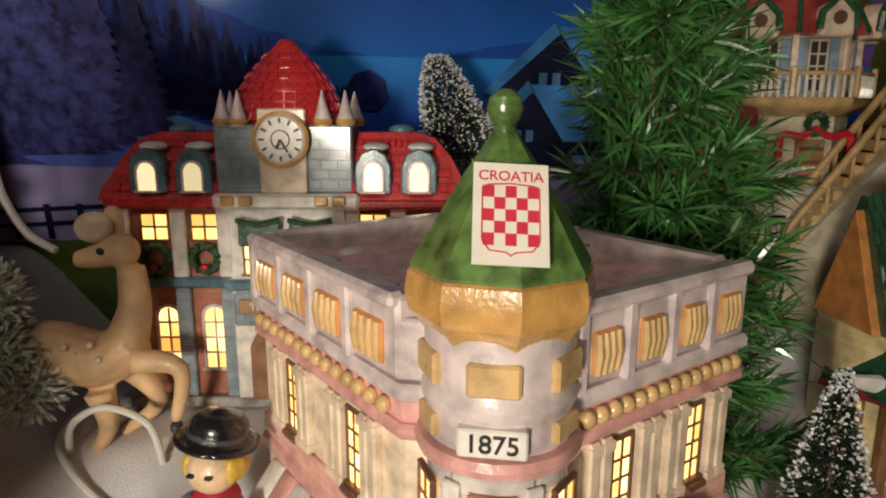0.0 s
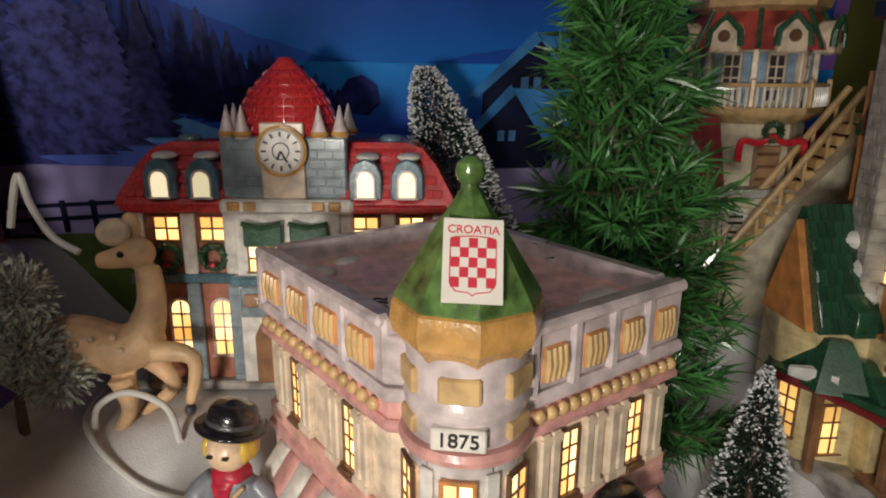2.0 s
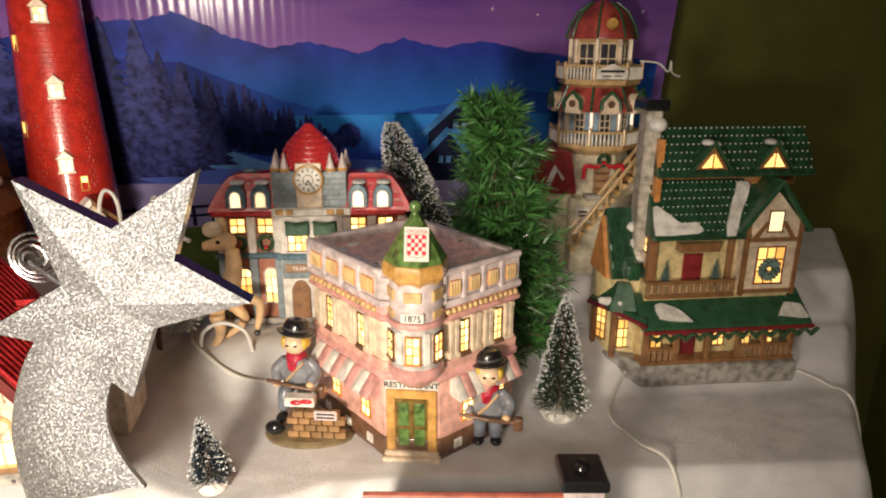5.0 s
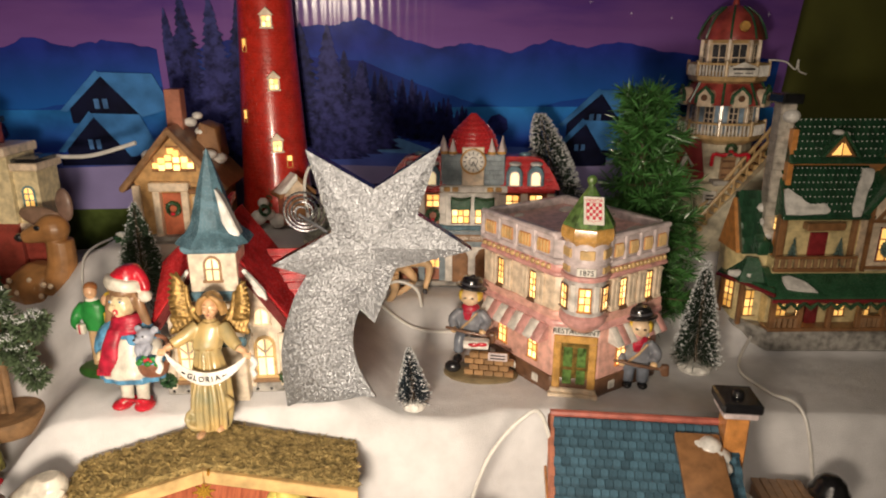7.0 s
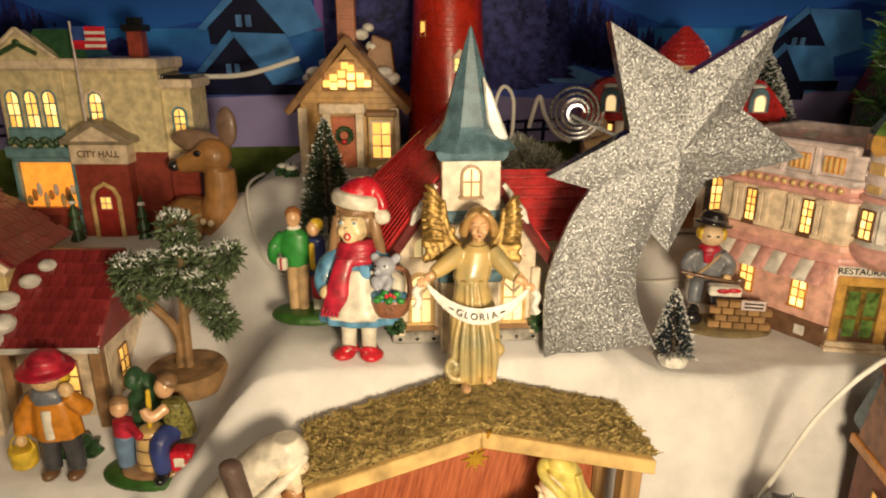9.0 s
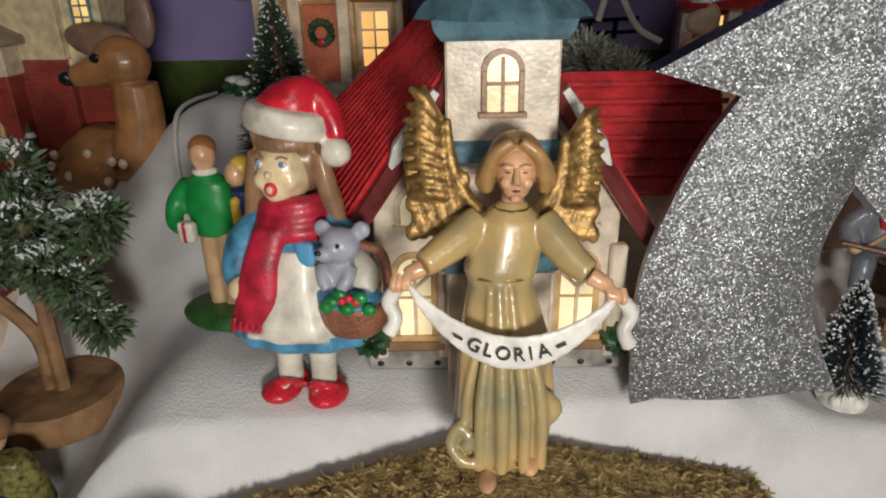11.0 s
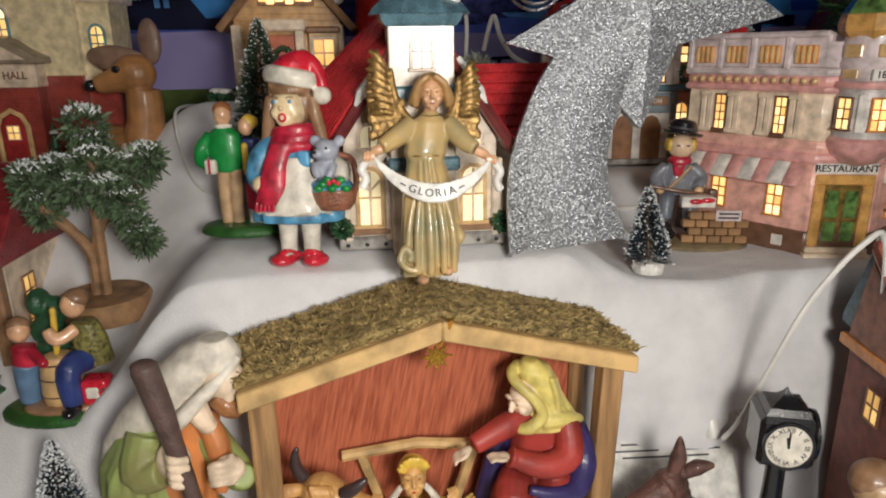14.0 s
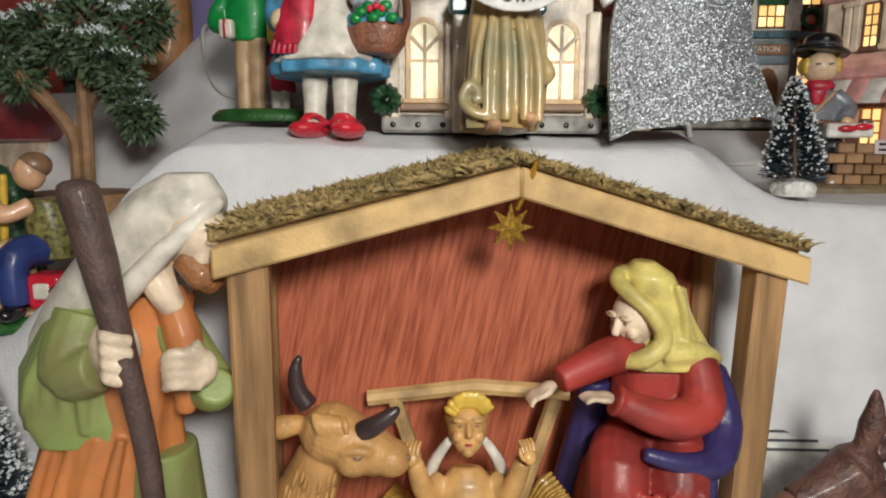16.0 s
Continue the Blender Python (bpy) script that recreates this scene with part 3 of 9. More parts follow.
# ---- the corner restaurant ----
def restaurant():
    h = thing("restaurant_house", "pink glazed porcelain corner restaurant with green coned turret, lit windows", "house model", 0.0168, 0.139, 0.057, 36)
    X, Y, C = 107, 130, 30
    side = at(0, Y, 0, 0, 0, -90)

    def outline(o):
        c = C - o * 0.4
        return [(c, -o), (X + o, -o), (X + o, Y + o), (-o, Y + o), (-o, c)]

    part("base_course", slab(outline(1.2), 0, 18, 0.6), BROWN, h, "dark brown stone base")
    part("ground_floor", slab(outline(0), 18, 66, 0.5), PINKBRICK, h)
    part("pink_band", slab(outline(2.2), 66, 73, 1.6), PINK, h)
    part("brick_band", slab(outline(1.0), 73, 81, 0.6), PINKBRICK, h)
    part("upper_floor", slab(outline(-0.6), 81, 113, 0.5), CREAM, h)
    part("pink_cornice", slab(outline(2.6), 113, 117.5, 1.4), PINK, h)
    part("frieze", slab(outline(0.8), 117.5, 124, 0.5), PINK, h)
    part("grey_cornice", slab(outline(3.0), 124, 129, 1.3), GREYWHITE, h)
    # parapet ring: four walls round a sunken roof
    for nm, b in (("parapet", box(C, X + 1.5, -1.5, 6, 129, 152, 1.2)), ("parapet", box(-1.5, 6, C, Y + 1.5, 129, 152, 1.2)), ("parapet", box(X - 6, X + 1.5, 6, Y + 1.5, 129, 153, 1.2)), ("parapet", box(6, X - 6, Y - 6, Y + 1.5, 129, 153, 1.2)), ("parapet", slab([(C + 1, -1.5), (C + 8, 4), (4, C + 8), (-1.5, C + 1)], 129, 146, 0.8))):
        part(nm, b, GREYWHITE, h)
    bm = bmesh.new()
    n = 14
    vs = [[bm.verts.new((4 + (X - 8) * i / n, 4 + (Y - 8) * j / n, 140 + 1.2 * noise.noise((i * 0.5, j * 0.5, 2)) + 6 * max(abs(i / n - 0.5), abs(j / n - 0.5)) ** 3 * 8)) for i in range(n + 1)] for j in range(n + 1)]
    for a, b in zip(vs, vs[1:]):
        for i in range(n):
            if i + vs.index(a) > 3:
                bm.faces.new((a[i], a[i + 1], b[i + 1], b[i]))
    roof = part("roof", bm, PALEPINK, h, "flat pale pink roof inside a parapet", 60)
    for a, b, r in ((14, 112, 11), (34, 118, 7), (62, 44, 8), (90, 22, 11), (92, 112, 10), (46, 24, 7)):
        part("snow_patch", ball(a, b, 142.5, r, r * 0.55, 3.2), WHITE, roof)
    writing("roof_year", "1992", 8, BLACKINK, roof, at(17, 62, 143.2, 0, 0, 0) @ at(0, 0, 0, -90, 0, 60))
    part("ink_line", tube([(8, Y - 22, 144.6), (8, 66, 144.4), (10, 40, 143.6), (34, 12, 143.6), (62, 8, 144.4), (X - 10, 8, 145)], 0.4, 5), BLACKINK, roof)
    for wall_m, length in ((None, X), (side, Y)):
        front = wall_m is None
        lo, hi = (C + 2, length) if front else (0, length - C - 2)
        # parapet panels and posts
        k = 4
        step = (hi - lo) / k
        for i in range(k):
            a = lo + step * i
            part("parapet_post", box(a - 2.2, a + 2.2, -3.2, 0, 128, 151, 0.9, wall_m), GREYWHITE, h)
            part("parapet_panel", box(a + 4.5, a + step - 4.5, -2.6, 0, 132, 144, 0.6, wall_m), ORANGE, h, "orange baluster panel")
            for j in range(4):
                c = a + 4.5 + (step - 9) * (j + 0.5) / 4
                part("baluster", tube([(c, -2.6, 132.5), (c, -3.0, 138), (c, -2.6, 143.5)], [1.0, 1.5, 1.0], 7, wall_m), SAND, h)
        part("parapet_coping", box(lo - 2, hi + 1.5, -3.6, 2, 148.5, 153, 1.3, wall_m), GREYWHITE, h)
        nb = 14
        for i in range(nb):
            c = lo + 1 + (hi - lo - 2) * (i + 0.5) / nb
            part("stud", ball(c, -2.2, 120.7, 2.5, 2.2, 2.5, 10, wall_m), SAND, h)
        # upper windows between cream pilasters
        wins = (lo + (hi - lo) * 0.28, lo + (hi - lo) * 0.74)
        for c in wins:
            window(h, c, 85, 7, 24, 0.4, 2, 4, BROWN, PANE, m=wall_m, rim=1.4)
            for s in (-1, 1):
                for q in (8.2, 13.2):
                    part("pilaster", box(c + s * q - 2.2, c + s * q + 2.2, -2.2, 1, 82, 112.5, 0.7, wall_m), CREAM, h)
                    for z in (84, 110):
                        part("pilaster_block", box(c + s * q - 2.8, c + s * q + 2.8, -2.8, 1, z - 1.6, z + 1.6, 0.5, wall_m), CREAM, h)
            part("sill", box(c - 5.2, c + 5.2, -3.4, 0.5, 81.6, 84, 0.6, wall_m), BROWN, h)
        # ground floor windows, awning, base squares
        for c in (lo + (hi - lo) * 0.34, lo + (hi - lo) * 0.78):
            window(h, c, 27, 10, 21, -0.2, 2, 3, ORANGE, PANE, m=wall_m, rim=1.5)
        for c in (lo + (hi - lo) * 0.2, lo + (hi - lo) * 0.52, lo + (hi - lo) * 0.84):
            part("base_tile", box(c - 4, c + 4, -2.2, 0, 5, 13, 0.6, wall_m), WHITE, h, "white square tile")
        a0, a1 = lo + (hi - lo) * 0.1, lo + (hi - lo) * 0.98
        ns = 8
        for i in range(ns):
            p, q = a0 + (a1 - a0) * i / ns, a0 + (a1 - a0) * (i + 1) / ns
            strip = prism([(-2.2, 66), (0, 66), (0, 52), (-12, 51), (-12.5, 53.2)], p, q, 0.25, (wall_m or Matrix()) @ Matrix(((0, 1, 0, 0), (1, 0, 0, 0), (0, 0, 1, 0), (0, 0, 0, 1))))
            part("awning_strip", strip, PINK if i % 2 else WHITE, h)
    # corner entrance
    diag = at(15, 15, 0, 0, 0, -45)
    part("step", box(-22, 22, -7, 3, 0, 4, 0.7, diag), CREAM, h)
    part("step", box(-20.5, 20.5, -4, 3, 4, 8, 0.7, diag), CREAM, h)
    for a, b, c, d in ((-19, -12, 8, 52), (12, 19, 8, 52), (-19, 19, 52, 59)):
        part("door_surround", box(a, b, -2.5, 1, c, d, 0.9, diag), OCHRE, h)
    door = part("door", box(-12, 12, -1.0, 1, 8, 52, 0.4, diag), mat("olive_gold_door", (0.2, 0.13, 0.03), 0.3, var=0.35, scale=200, coat=0.5), h, "dark olive and gold double door")
    for a in (-1, 1):
        for c, d in ((12, 26), (29, 48)):
            part("door_panel", box(a * 6 - 4, a * 6 + 4, -1.8, 0, c, d, 0.8, diag), GREENCONE, door)
    part("sign_board", box(-20, 20, -1.4, 1, 59.5, 67, 0.4, diag), WHITE, h)
    writing("sign_lettering", "RESTAURANT", 6.6, BLACKINK, h, diag @ at(0, -1.5, 63.2))
    # round turret
    T = at(15.6, 9.8, 1.5)
    R = 19.0
    part("turret_foot", lathe([(2, 64), (11, 67), (17.5, 73), (20.4, 78), (20.4, 82), (R - 0.5, 84)], 32, T), PINK, h)
    wall_t = part("turret_wall", lathe([(R - 1, 83), (R - 1, 116)], 32, T), brick_bump(mat("white_stone_glaze", (0.6, 0.56, 0.54), 0.35, coat=0.3), 0.009, 0.0055, 0.6), h)
    part("turret_ring", lathe([(R - 1, 115), (R + 1.6, 115.6), (R + 2.2, 117.5), (R + 1.4, 119.5), (R - 0.4, 120)], 32, T), PINK, h)
    part("turret_drum", lathe([(R - 0.6, 119.5), (R - 0.4, 128), (R + 0.3, 129), (R + 0.6, 131), (R - 0.4, 132.5), (R - 0.4, 149)], 32, T), GREYWHITE, h)
    face = -135
    for k, deg in enumerate((face - 62, face, face + 62)):
        m = T @ at(0, 0, 0, 0, 0, deg + 90)
        part("turret_panel", box(-6.2, 6.2, -R - 0.5, -R + 2, 134.5, 142.5, 0.7, m), SAND, h)
        if k != 1:
            part("turret_panel", box(-5.4, 5.4, -R - 0.5, -R + 2, 121.5, 127, 0.6, m), SAND, h)
        window(h, 0, 90, 8.4, 19, -R + 0.2, 2, 3, ORANGE if k == 1 else BROWN, PANE, m=m, rim=1.4)
    m = T @ at(0, 0, 0, 0, 0, face + 90)
    part("year_plate", box(-8, 8, -R - 1.2, -R + 3, 120.5, 127.5, 0.5, m), WHITE, h)
    writing("year_lettering", "1875", 6.2, BLACKINK, h, m @ at(0, -R - 1.3, 124))
    for deg in (face - 31, face + 31):
        part("turret_shutter", box(-2.4, 2.4, -R - 0.6, -R + 1, 88, 112, 0.6, T @ at(0, 0, 0, 0, 0, deg + 90)), WHITE, h)
    part("gold_ring", lathe([(R - 0.6, 145), (R + 0.6, 147), (R + 3.6, 150.5), (R + 4.4, 155), (R + 3.6, 160), (R + 1.4, 162)], 8, T, start=math.radians(14.5)), OCHRE, h, smooth=28)
    T = T @ at(0, 0, 4)
    cone_r = lambda z: (R + 3.2) * (1 - (z - 157.5) / 36.5)
    part("cone_roof", lathe([(R + 2.6, 156), (R + 3.2, 157.5), (cone_r(167), 167), (cone_r(178), 178), (4.2, 186), (3.2, 188)], 8, T, start=math.radians(14.5)), GREENCONE, h, "mottled green glazed cone", 20)
    part("finial", lathe([(3.2, 187), (2.7, 188.5), (2.6, 189.5), (3.6, 190.8), (4.3, 193.2), (3.7, 195.8), (1.8, 197.4), (0, 197.8)], 20, T), GREENCONE, h)
    # paper coat of arms pasted on the cone
    lean = math.degrees(math.atan2(R + 3.2, 36.5))
    L = T @ at(0, 0, 0, 0, 0, face + 100) @ at(0, -cone_r(170.5) - 0.3, 170.5, -lean, 3, 0)
    label = part("paper_label", box(-8.2, 8.2, -0.5, 0.1, -11, 12.5, 0.05, L), PAPER, h, "white paper label with a red chequered shield")
    writing("label_lettering", "CROATIA", 3.3, REDINK, label, L @ at(0, -0.55, 9.3), 0.05)
    shield = [(-6.2, 6.6), (-4.8, 7.2), (0, 7.6), (4.8, 7.2), (6.2, 6.6), (6.2, -5.6), (4.6, -7.8), (1, -8.2), (0, -9), (-1, -8.2), (-4.6, -7.8), (-6.2, -5.6)]
    edge = [tube([(a[0], -0.6, a[1]), (b[0], -0.6, b[1])], 0.16, 5, L) for a, b in zip(shield, shield[1:] + shield[:1])]
    part("shield_line", join(*edge), REDINK, label)
    for i in range(5):
        for j in range(5):
            if (i + j) % 2 == 0:
                x, z = -6.0 + 2.4 * i, 4.4 - 2.75 * j
                part("shield_square", box(x, x + 2.4, -0.62, -0.5, z - 0.1, z + 2.65, 0, L), REDINK, label)
    return h


restaurant()


# ---- the railway station with the clock ----
def station():
    h = thing("train_station_house", "red roofed railway station model with clock tower, lit windows", "house model", -0.070, 0.349, 0.095)
    part("base", box(-96, 92, -14, 26, 0, 6, 1.2), STONE, h)
    part("lower_wall", box(-90, 86, -8, 22, 6, 68, 0.6), REDBRICK, h)
    part("middle_wall", box(-30, 30, -14, 22, 6, 112, 0.6), WHITE, h)
    part("upper_wall", box(-88, 84, -8, 22, 72, 114, 0.6), REDBRICK, h)
    part("string_course", box(-93, 89, -12, 22, 67, 73, 1.3), SLATE, h)
    part("string_course", box(-34, 34, -18, 20, 67, 73, 1.3), SLATE, h)
    for s in (-1, 1):
        xs = sorted((s * 33, s * (92 if s < 0 else 90)))
        hip = prism([(s * 30, 114), (s * 95, 114), (s * 93, 120), (s * 84, 136), (s * 76, 145), (s * 66, 148), (s * 30, 148)], -16, 26, 0)
        for v in hip.verts:
            rise = max(0.0, v.co.z - 116)
            v.co.y += rise * 0.5 if v.co.y < 0 else -rise * 0.2
        part("mansard_roof", hip, RED, h, "red shingled mansard roof with hipped end", 50)
        part("eave", box(xs[0], xs[1], -17, 26, 110, 115, 1.2), RED, h)
        part("ridge_ball", ball(s * 58, 8, 149, 7, 5, 3), SLATE, h)
        for x in (s * 45, s * 68):
            d = part("dormer", join(prism([(x - 9, 118), (x + 9, 118), (x + 9, 132), (x + 6, 138), (x, 141), (x - 6, 138), (x - 9, 132)], -17, 8, 0.8)), SLATE, h, "slate blue arched dormer")
            part("dormer_snow", ball(x + 1, -8, 141, 7, 8, 2.5), SNOWCAP, d)
            window(h, x, 119.5, 9, 14, -17.3, 1, 1, GREYWHITE, PALEPANE, arch=True, rim=1.2)
        for x in (s * 44, s * 70):
            window(h, x, 93, 13, 13, -8.4, 2, 2, WOOD, PANE, rim=1.3)
            part("wreath", ring_bush(x, -11, 83, 6.5, 3), LEAF, h, "green wreath with red bow")
            part("bow", ball(x, -14, 79, 2, 1, 1.6, 8), BRIGHTRED, h)
            window(h, x * 0.95, 22, 11, 34, -8.4, 2, 4, GREYWHITE, PANE, arch=True, rim=1.8)
        for x in (s * 33, s * 57, s * 86):
            part("pilaster", box(x - 4, x + 4, -12, 0, 73, 112, 0.8), WHITE, h)
            part("pilaster", box(x - 4, x + 4, -12, 0, 6, 67, 0.8), BLUEGREY, h)
        a, b = (2, 24) if s > 0 else (-24, -2)
        win = window(h, (a + b) / 2, 76, 18, 15, -14.4, 3, 2, WOOD, PANE)
        part("awning", box(a, b, -19, -13, 91, 104, 1.0), GREENTRIM, h, "green valance")
        part("garland", tube([(a, -20, 105), ((a + b) / 2, -20.5, 102.5), (b, -20, 105)], 1.6, 6), LEAF, h)
        part("arch_door", prism([(a + 2, 6), (b - 2, 6), (b - 2, 36), (b - 6, 44), ((a + b) / 2, 46), (a + 6, 44), (a + 2, 36)], -16, -13, 0.5), WOOD, h)
        part("stone_block", box(s * 14 - 15, s * 14 + 15, -17, -12, 48, 66, 1), BLUEGREY, h)
    part("sign_board", box(-26, 26, -19, -17, 55, 63, 0.5), MIDBROWN, h)
    writing("sign_lettering", "TRAIN STATION", 5.4, WHITE, h, at(0, -19.2, 59))
    part("cornice", box(-36, 38, -19, 22, 110, 118, 1.6), WHITE, h)
    for x in (-28, -19, 19, 28):
        part("bracket", box(x - 3.4, x + 3.4, -20.5, -17, 112, 117, 0.6), OCHRE, h)
    for s in (-1, 1):
        part("tower_block", box(s * 23 - 11.5, s * 23 + 11.5, -14, 20, 118, 152, 1.0), BLUEGREY, h)
    part("clock_wall", box(-12, 12, -16, 18, 118, 160, 0.8), CREAM, h)
    face = part("clock_face", lathe([(0, 0), (12.6, 0), (12.6, 2), (11, 3.2), (0, 3.2)], 32, at(0, -16, 145, 90, 0, 0)), WHITE, h, "round white clock face in a gold rim")
    part("clock_rim", lathe([(12.4, 0), (14, 0), (14, 3), (12.4, 3.6), (12.4, 0)], 32, at(0, -16, 145, 90, 0, 0), cap=False), OCHRE, face)
    for k in range(12):
        part("hour_mark", box(-0.5, 0.5, -20, -19, 8, 10.6, 0, at(0, 0, 145, 0, 30 * k, 0)), BLACKINK, face)
    part("clock_hand", box(-0.5, 0.5, -20.4, -19.4, 0, 7, 0.1, at(0, 0, 145, 0, 150, 0)), BLACKINK, face)
    part("clock_hand", box(-0.6, 0.6, -20.4, -19.4, 0, 5, 0.1, at(0, 0, 145, 0, 205, 0)), BLACKINK, face)
    part("clock_ring", lathe([(4.2, 0), (4.8, 0), (4.8, 0.5), (4.2, 0.5), (4.2, 0)], 24, at(0, -19.1, 145, 90, 0, 0), cap=False), BLACKINK, face)
    for x, y in ((-31, -9), (-22, -12), (20, -12), (31, -9), (33, 12), (-33, 12)):
        part("corner_spire", lathe([(4.4, 151), (4.8, 154), (4.0, 156), (3.6, 157), (0.3, 169)], 10, at(x, y, 0)), GREYWHITE, h)
        part("spire_ring", lathe([(4.6, 152), (5.4, 153.5), (4.6, 155)], 10, at(x, y, 0)), OCHRE, h)
    dome = part("dome", lathe([(25, 150), (27, 158), (26.5, 164), (22, 174), (15, 182), (9, 188), (5, 192), (3.5, 194), (0, 194.5)], 24, at(0, 3, 0), sy=0.62), RED, h, "red shingled dome", 60)
    me = mesh_of("dome_shingle", box(-2.3, 2.3, -0.5, 0.5, -2.2, 2.2, 0.2), RED, 0)
    for j, (z, r) in enumerate(((156, 26.6), (161, 26.8), (166, 25.6), (171, 23.4), (176, 20.4), (181, 16), (186, 11))):
        n = int(r * 0.62)
        for i in range(n):
            a = math.pi + math.pi * (i + 0.5 * (j % 2) + 0.25) / n
            copy_part("dome_shingle", me, dome, at(r * math.cos(a) / 1000, (3 + 0.62 * r * math.sin(a)) / 1000, z / 1000) @ at(0, 0, 0, -22 - j * 4, 0, math.degrees(a) + 90))
    for s in (-1, 1):
        for j in range(4):
            n = 11
            for i in range(n):
                x = s * (36 + (54 - 6 * j) * (i + 0.5 * (j % 2)) / n)
                copy_part("roof_shingle", me, h, at(x / 1000, (-14.4 + j * 3.6) / 1000, (121 + j * 7.2) / 1000) @ at(0, 0, 0, -27, 0, 0))
    return h


PALEPANE = glow("pale_lit_pane", (0.9, 0.75, 0.42), (1.0, 0.82, 0.5), 0.8)
LEAF = mat("dark_green_leaf", (0.03, 0.09, 0.035), 0.4, var=0.35, scale=300, bump=0.6, coat=0.3)


def ring_bush(x, y, z, r, t, n=16):
    rnd = random.Random(int(x * 7 + z * 3))
    bm = bmesh.new()
    rings = []
    for k in range(n * 2):
        a, f = math.pi * k / n, t * (0.62 + 0.3 * (k % 2)) * rnd.uniform(0.85, 1.15)
        rings.append([bm.verts.new((x + (r + f * math.cos(b)) * math.cos(a), y + f * math.sin(b), z + (r + f * math.cos(b)) * math.sin(a))) for b in (0, 1.05, 2.1, 3.14, 4.19, 5.24)])
    for k, p in enumerate(rings):
        q = rings[(k + 1) % len(rings)]
        for i in range(6):
            bm.faces.new((p[i], p[(i + 1) % 6], q[(i + 1) % 6], q[i]))
    return bm


station()


# ---- the lookout tower with its stair ----
def tower():
    h = thing("lookout_tower_house", "octagonal cream lookout tower model with red roofs and outside stair", "tower model", 0.224, 0.425, 0.128)
    o = math.pi / 8
    L = lambda prof, **k: lathe(prof, 8, start=o, **k)
    TAN, PALE = mat("tan_glaze", (0.62, 0.42, 0.2), 0.3, coat=0.3), mat("pale_stucco_glaze", (0.62, 0.56, 0.42), 0.4, coat=0.2)
    BLUEPANEL = mat("soft_blue_glaze", (0.3, 0.42, 0.55), 0.3, coat=0.3)
    part("rock_base", lathe([(56, -30), (52, 0), (46, 14), (41, 20)], 10), STONE, h, smooth=30)
    part("lower_wall", L([(37, 18), (36, 128)]), PALE, h)
    part("gallery", L([(36, 123), (44, 128), (46, 131), (46, 134), (38, 134)]), TAN, h)
    part("window_wall", L([(35, 133), (35, 168)]), PALE, h)
    part("skirt_roof", L([(38, 168), (50, 168), (49, 172), (40, 186), (36, 192)]), TOWERRED, h, "red skirt roof with green ribs")
    part("upper_gallery", L([(35, 190), (42, 194), (43, 199), (34, 199)]), TAN, h)
    part("lantern_room", L([(29, 198), (29, 240)]), TAN, h)
    part("dome", L([(36, 238), (35, 242), (31, 252), (24, 264), (12, 273), (4, 276), (3, 281), (0, 283)]), TOWERRED, h, "red domed roof with green ribs", 50)
    for k in range(8):
        m = at(0, 0, 0, 0, 0, 45 * k)
        e = at(0, 0, 0, 0, 0, 45 * k + 22.5)
        part("corner_post", box(-2, 2, -39.5, -35, 133, 169, 0.6, e), CREAM, h)
        part("lantern_post", box(-1.8, 1.8, -32.5, -28, 199, 239, 0.6, e), CREAM, h)
        part("roof_rib", tube([(0, -50, 169), (0, -43, 182), (0, -38, 192)], 1.5, 6, e), GREENTRIM, h)
        part("dome_rib", tube([(0, -36.5, 239), (0, -32.5, 252), (0, -25.5, 264), (0, -13, 273.5)], 1.3, 6, e), GREENTRIM, h)
        for z, r, wl in ((134, 43.5, 17), (199, 40, 15.5)):
            part("rail", box(-wl, wl, -r - 1, -r + 1, z + 12, z + 14.5, 0.5, m), TAN, h)
            part("rail_post", box(-1.6, 1.6, -r * 1.08 - 1.6, -r * 1.08 + 1.6, z, z + 17, 0.6, e), TAN, h)
            for j in range(8):
                x = -wl + wl * 2 * (j + 0.5) / 8
                part("baluster", tube([(x, -r, z), (x, -r - 0.3, z + 6), (x, -r, z + 12.5)], [0.8, 1.2, 0.8], 6, m), WHITE, h)
        if k in (6, 7, 0, 1, 2):
            window(h, 0, 138, 9, 27, -32.8, 2, 4, CREAM, DARKPANE, m=m, rim=1.4)
            window(h, 0, 205, 15, 28, -27, 2, 2, CREAM, DARKPANE, m=m, rim=1.4)
            for s in (-1, 1):
                part("blue_shutter", box(s * 9 - 2.6, s * 9 + 2.6, -34.2, -32, 136, 167, 0.5, m), BLUEPANEL, h)
            part("roof_dormer", prism([(-9, 166), (9, 166), (9, 178), (6, 183), (0, 186), (-6, 183), (-9, 178)], -50, -38, 1.0, m), CREAM, h)
            part("dormer_hood", tube([(-10, -49.5, 170), (-9, -49.5, 179), (0, -49.5, 187.5), (9, -49.5, 179), (10, -49.5, 170)], 2.2, 6, m), GREENTRIM, h)
            part("round_window", lathe([(0, 0), (3.6, 0), (3.6, 1.2), (0, 1.2)], 16, m @ at(0, -50, 176, 90, 0, 0)), BROWN, h)
    part("dome_crest", lathe([(0, 0), (6, 0), (5, 3), (0, 3)], 18, at(0, -33, 252, 70, 0, 0)), OCHRE, h)
    sign = part("name_sign", prism([(-16, 200), (16, 200), (16, 209), (10, 211), (0, 215), (-10, 211), (-16, 209)], -46, -44, 0.4), WHITE, h, "white board with unreadable dark lettering")
    for a, b, z in ((-12, 12, 206.5), (-10, -1, 202.5), (2, 10, 202.5)):
        part("lettering_bar", box(a, b, -46.5, -45.8, z, z + (2.2 if z > 205 else 1), 0), BLACKINK, sign)
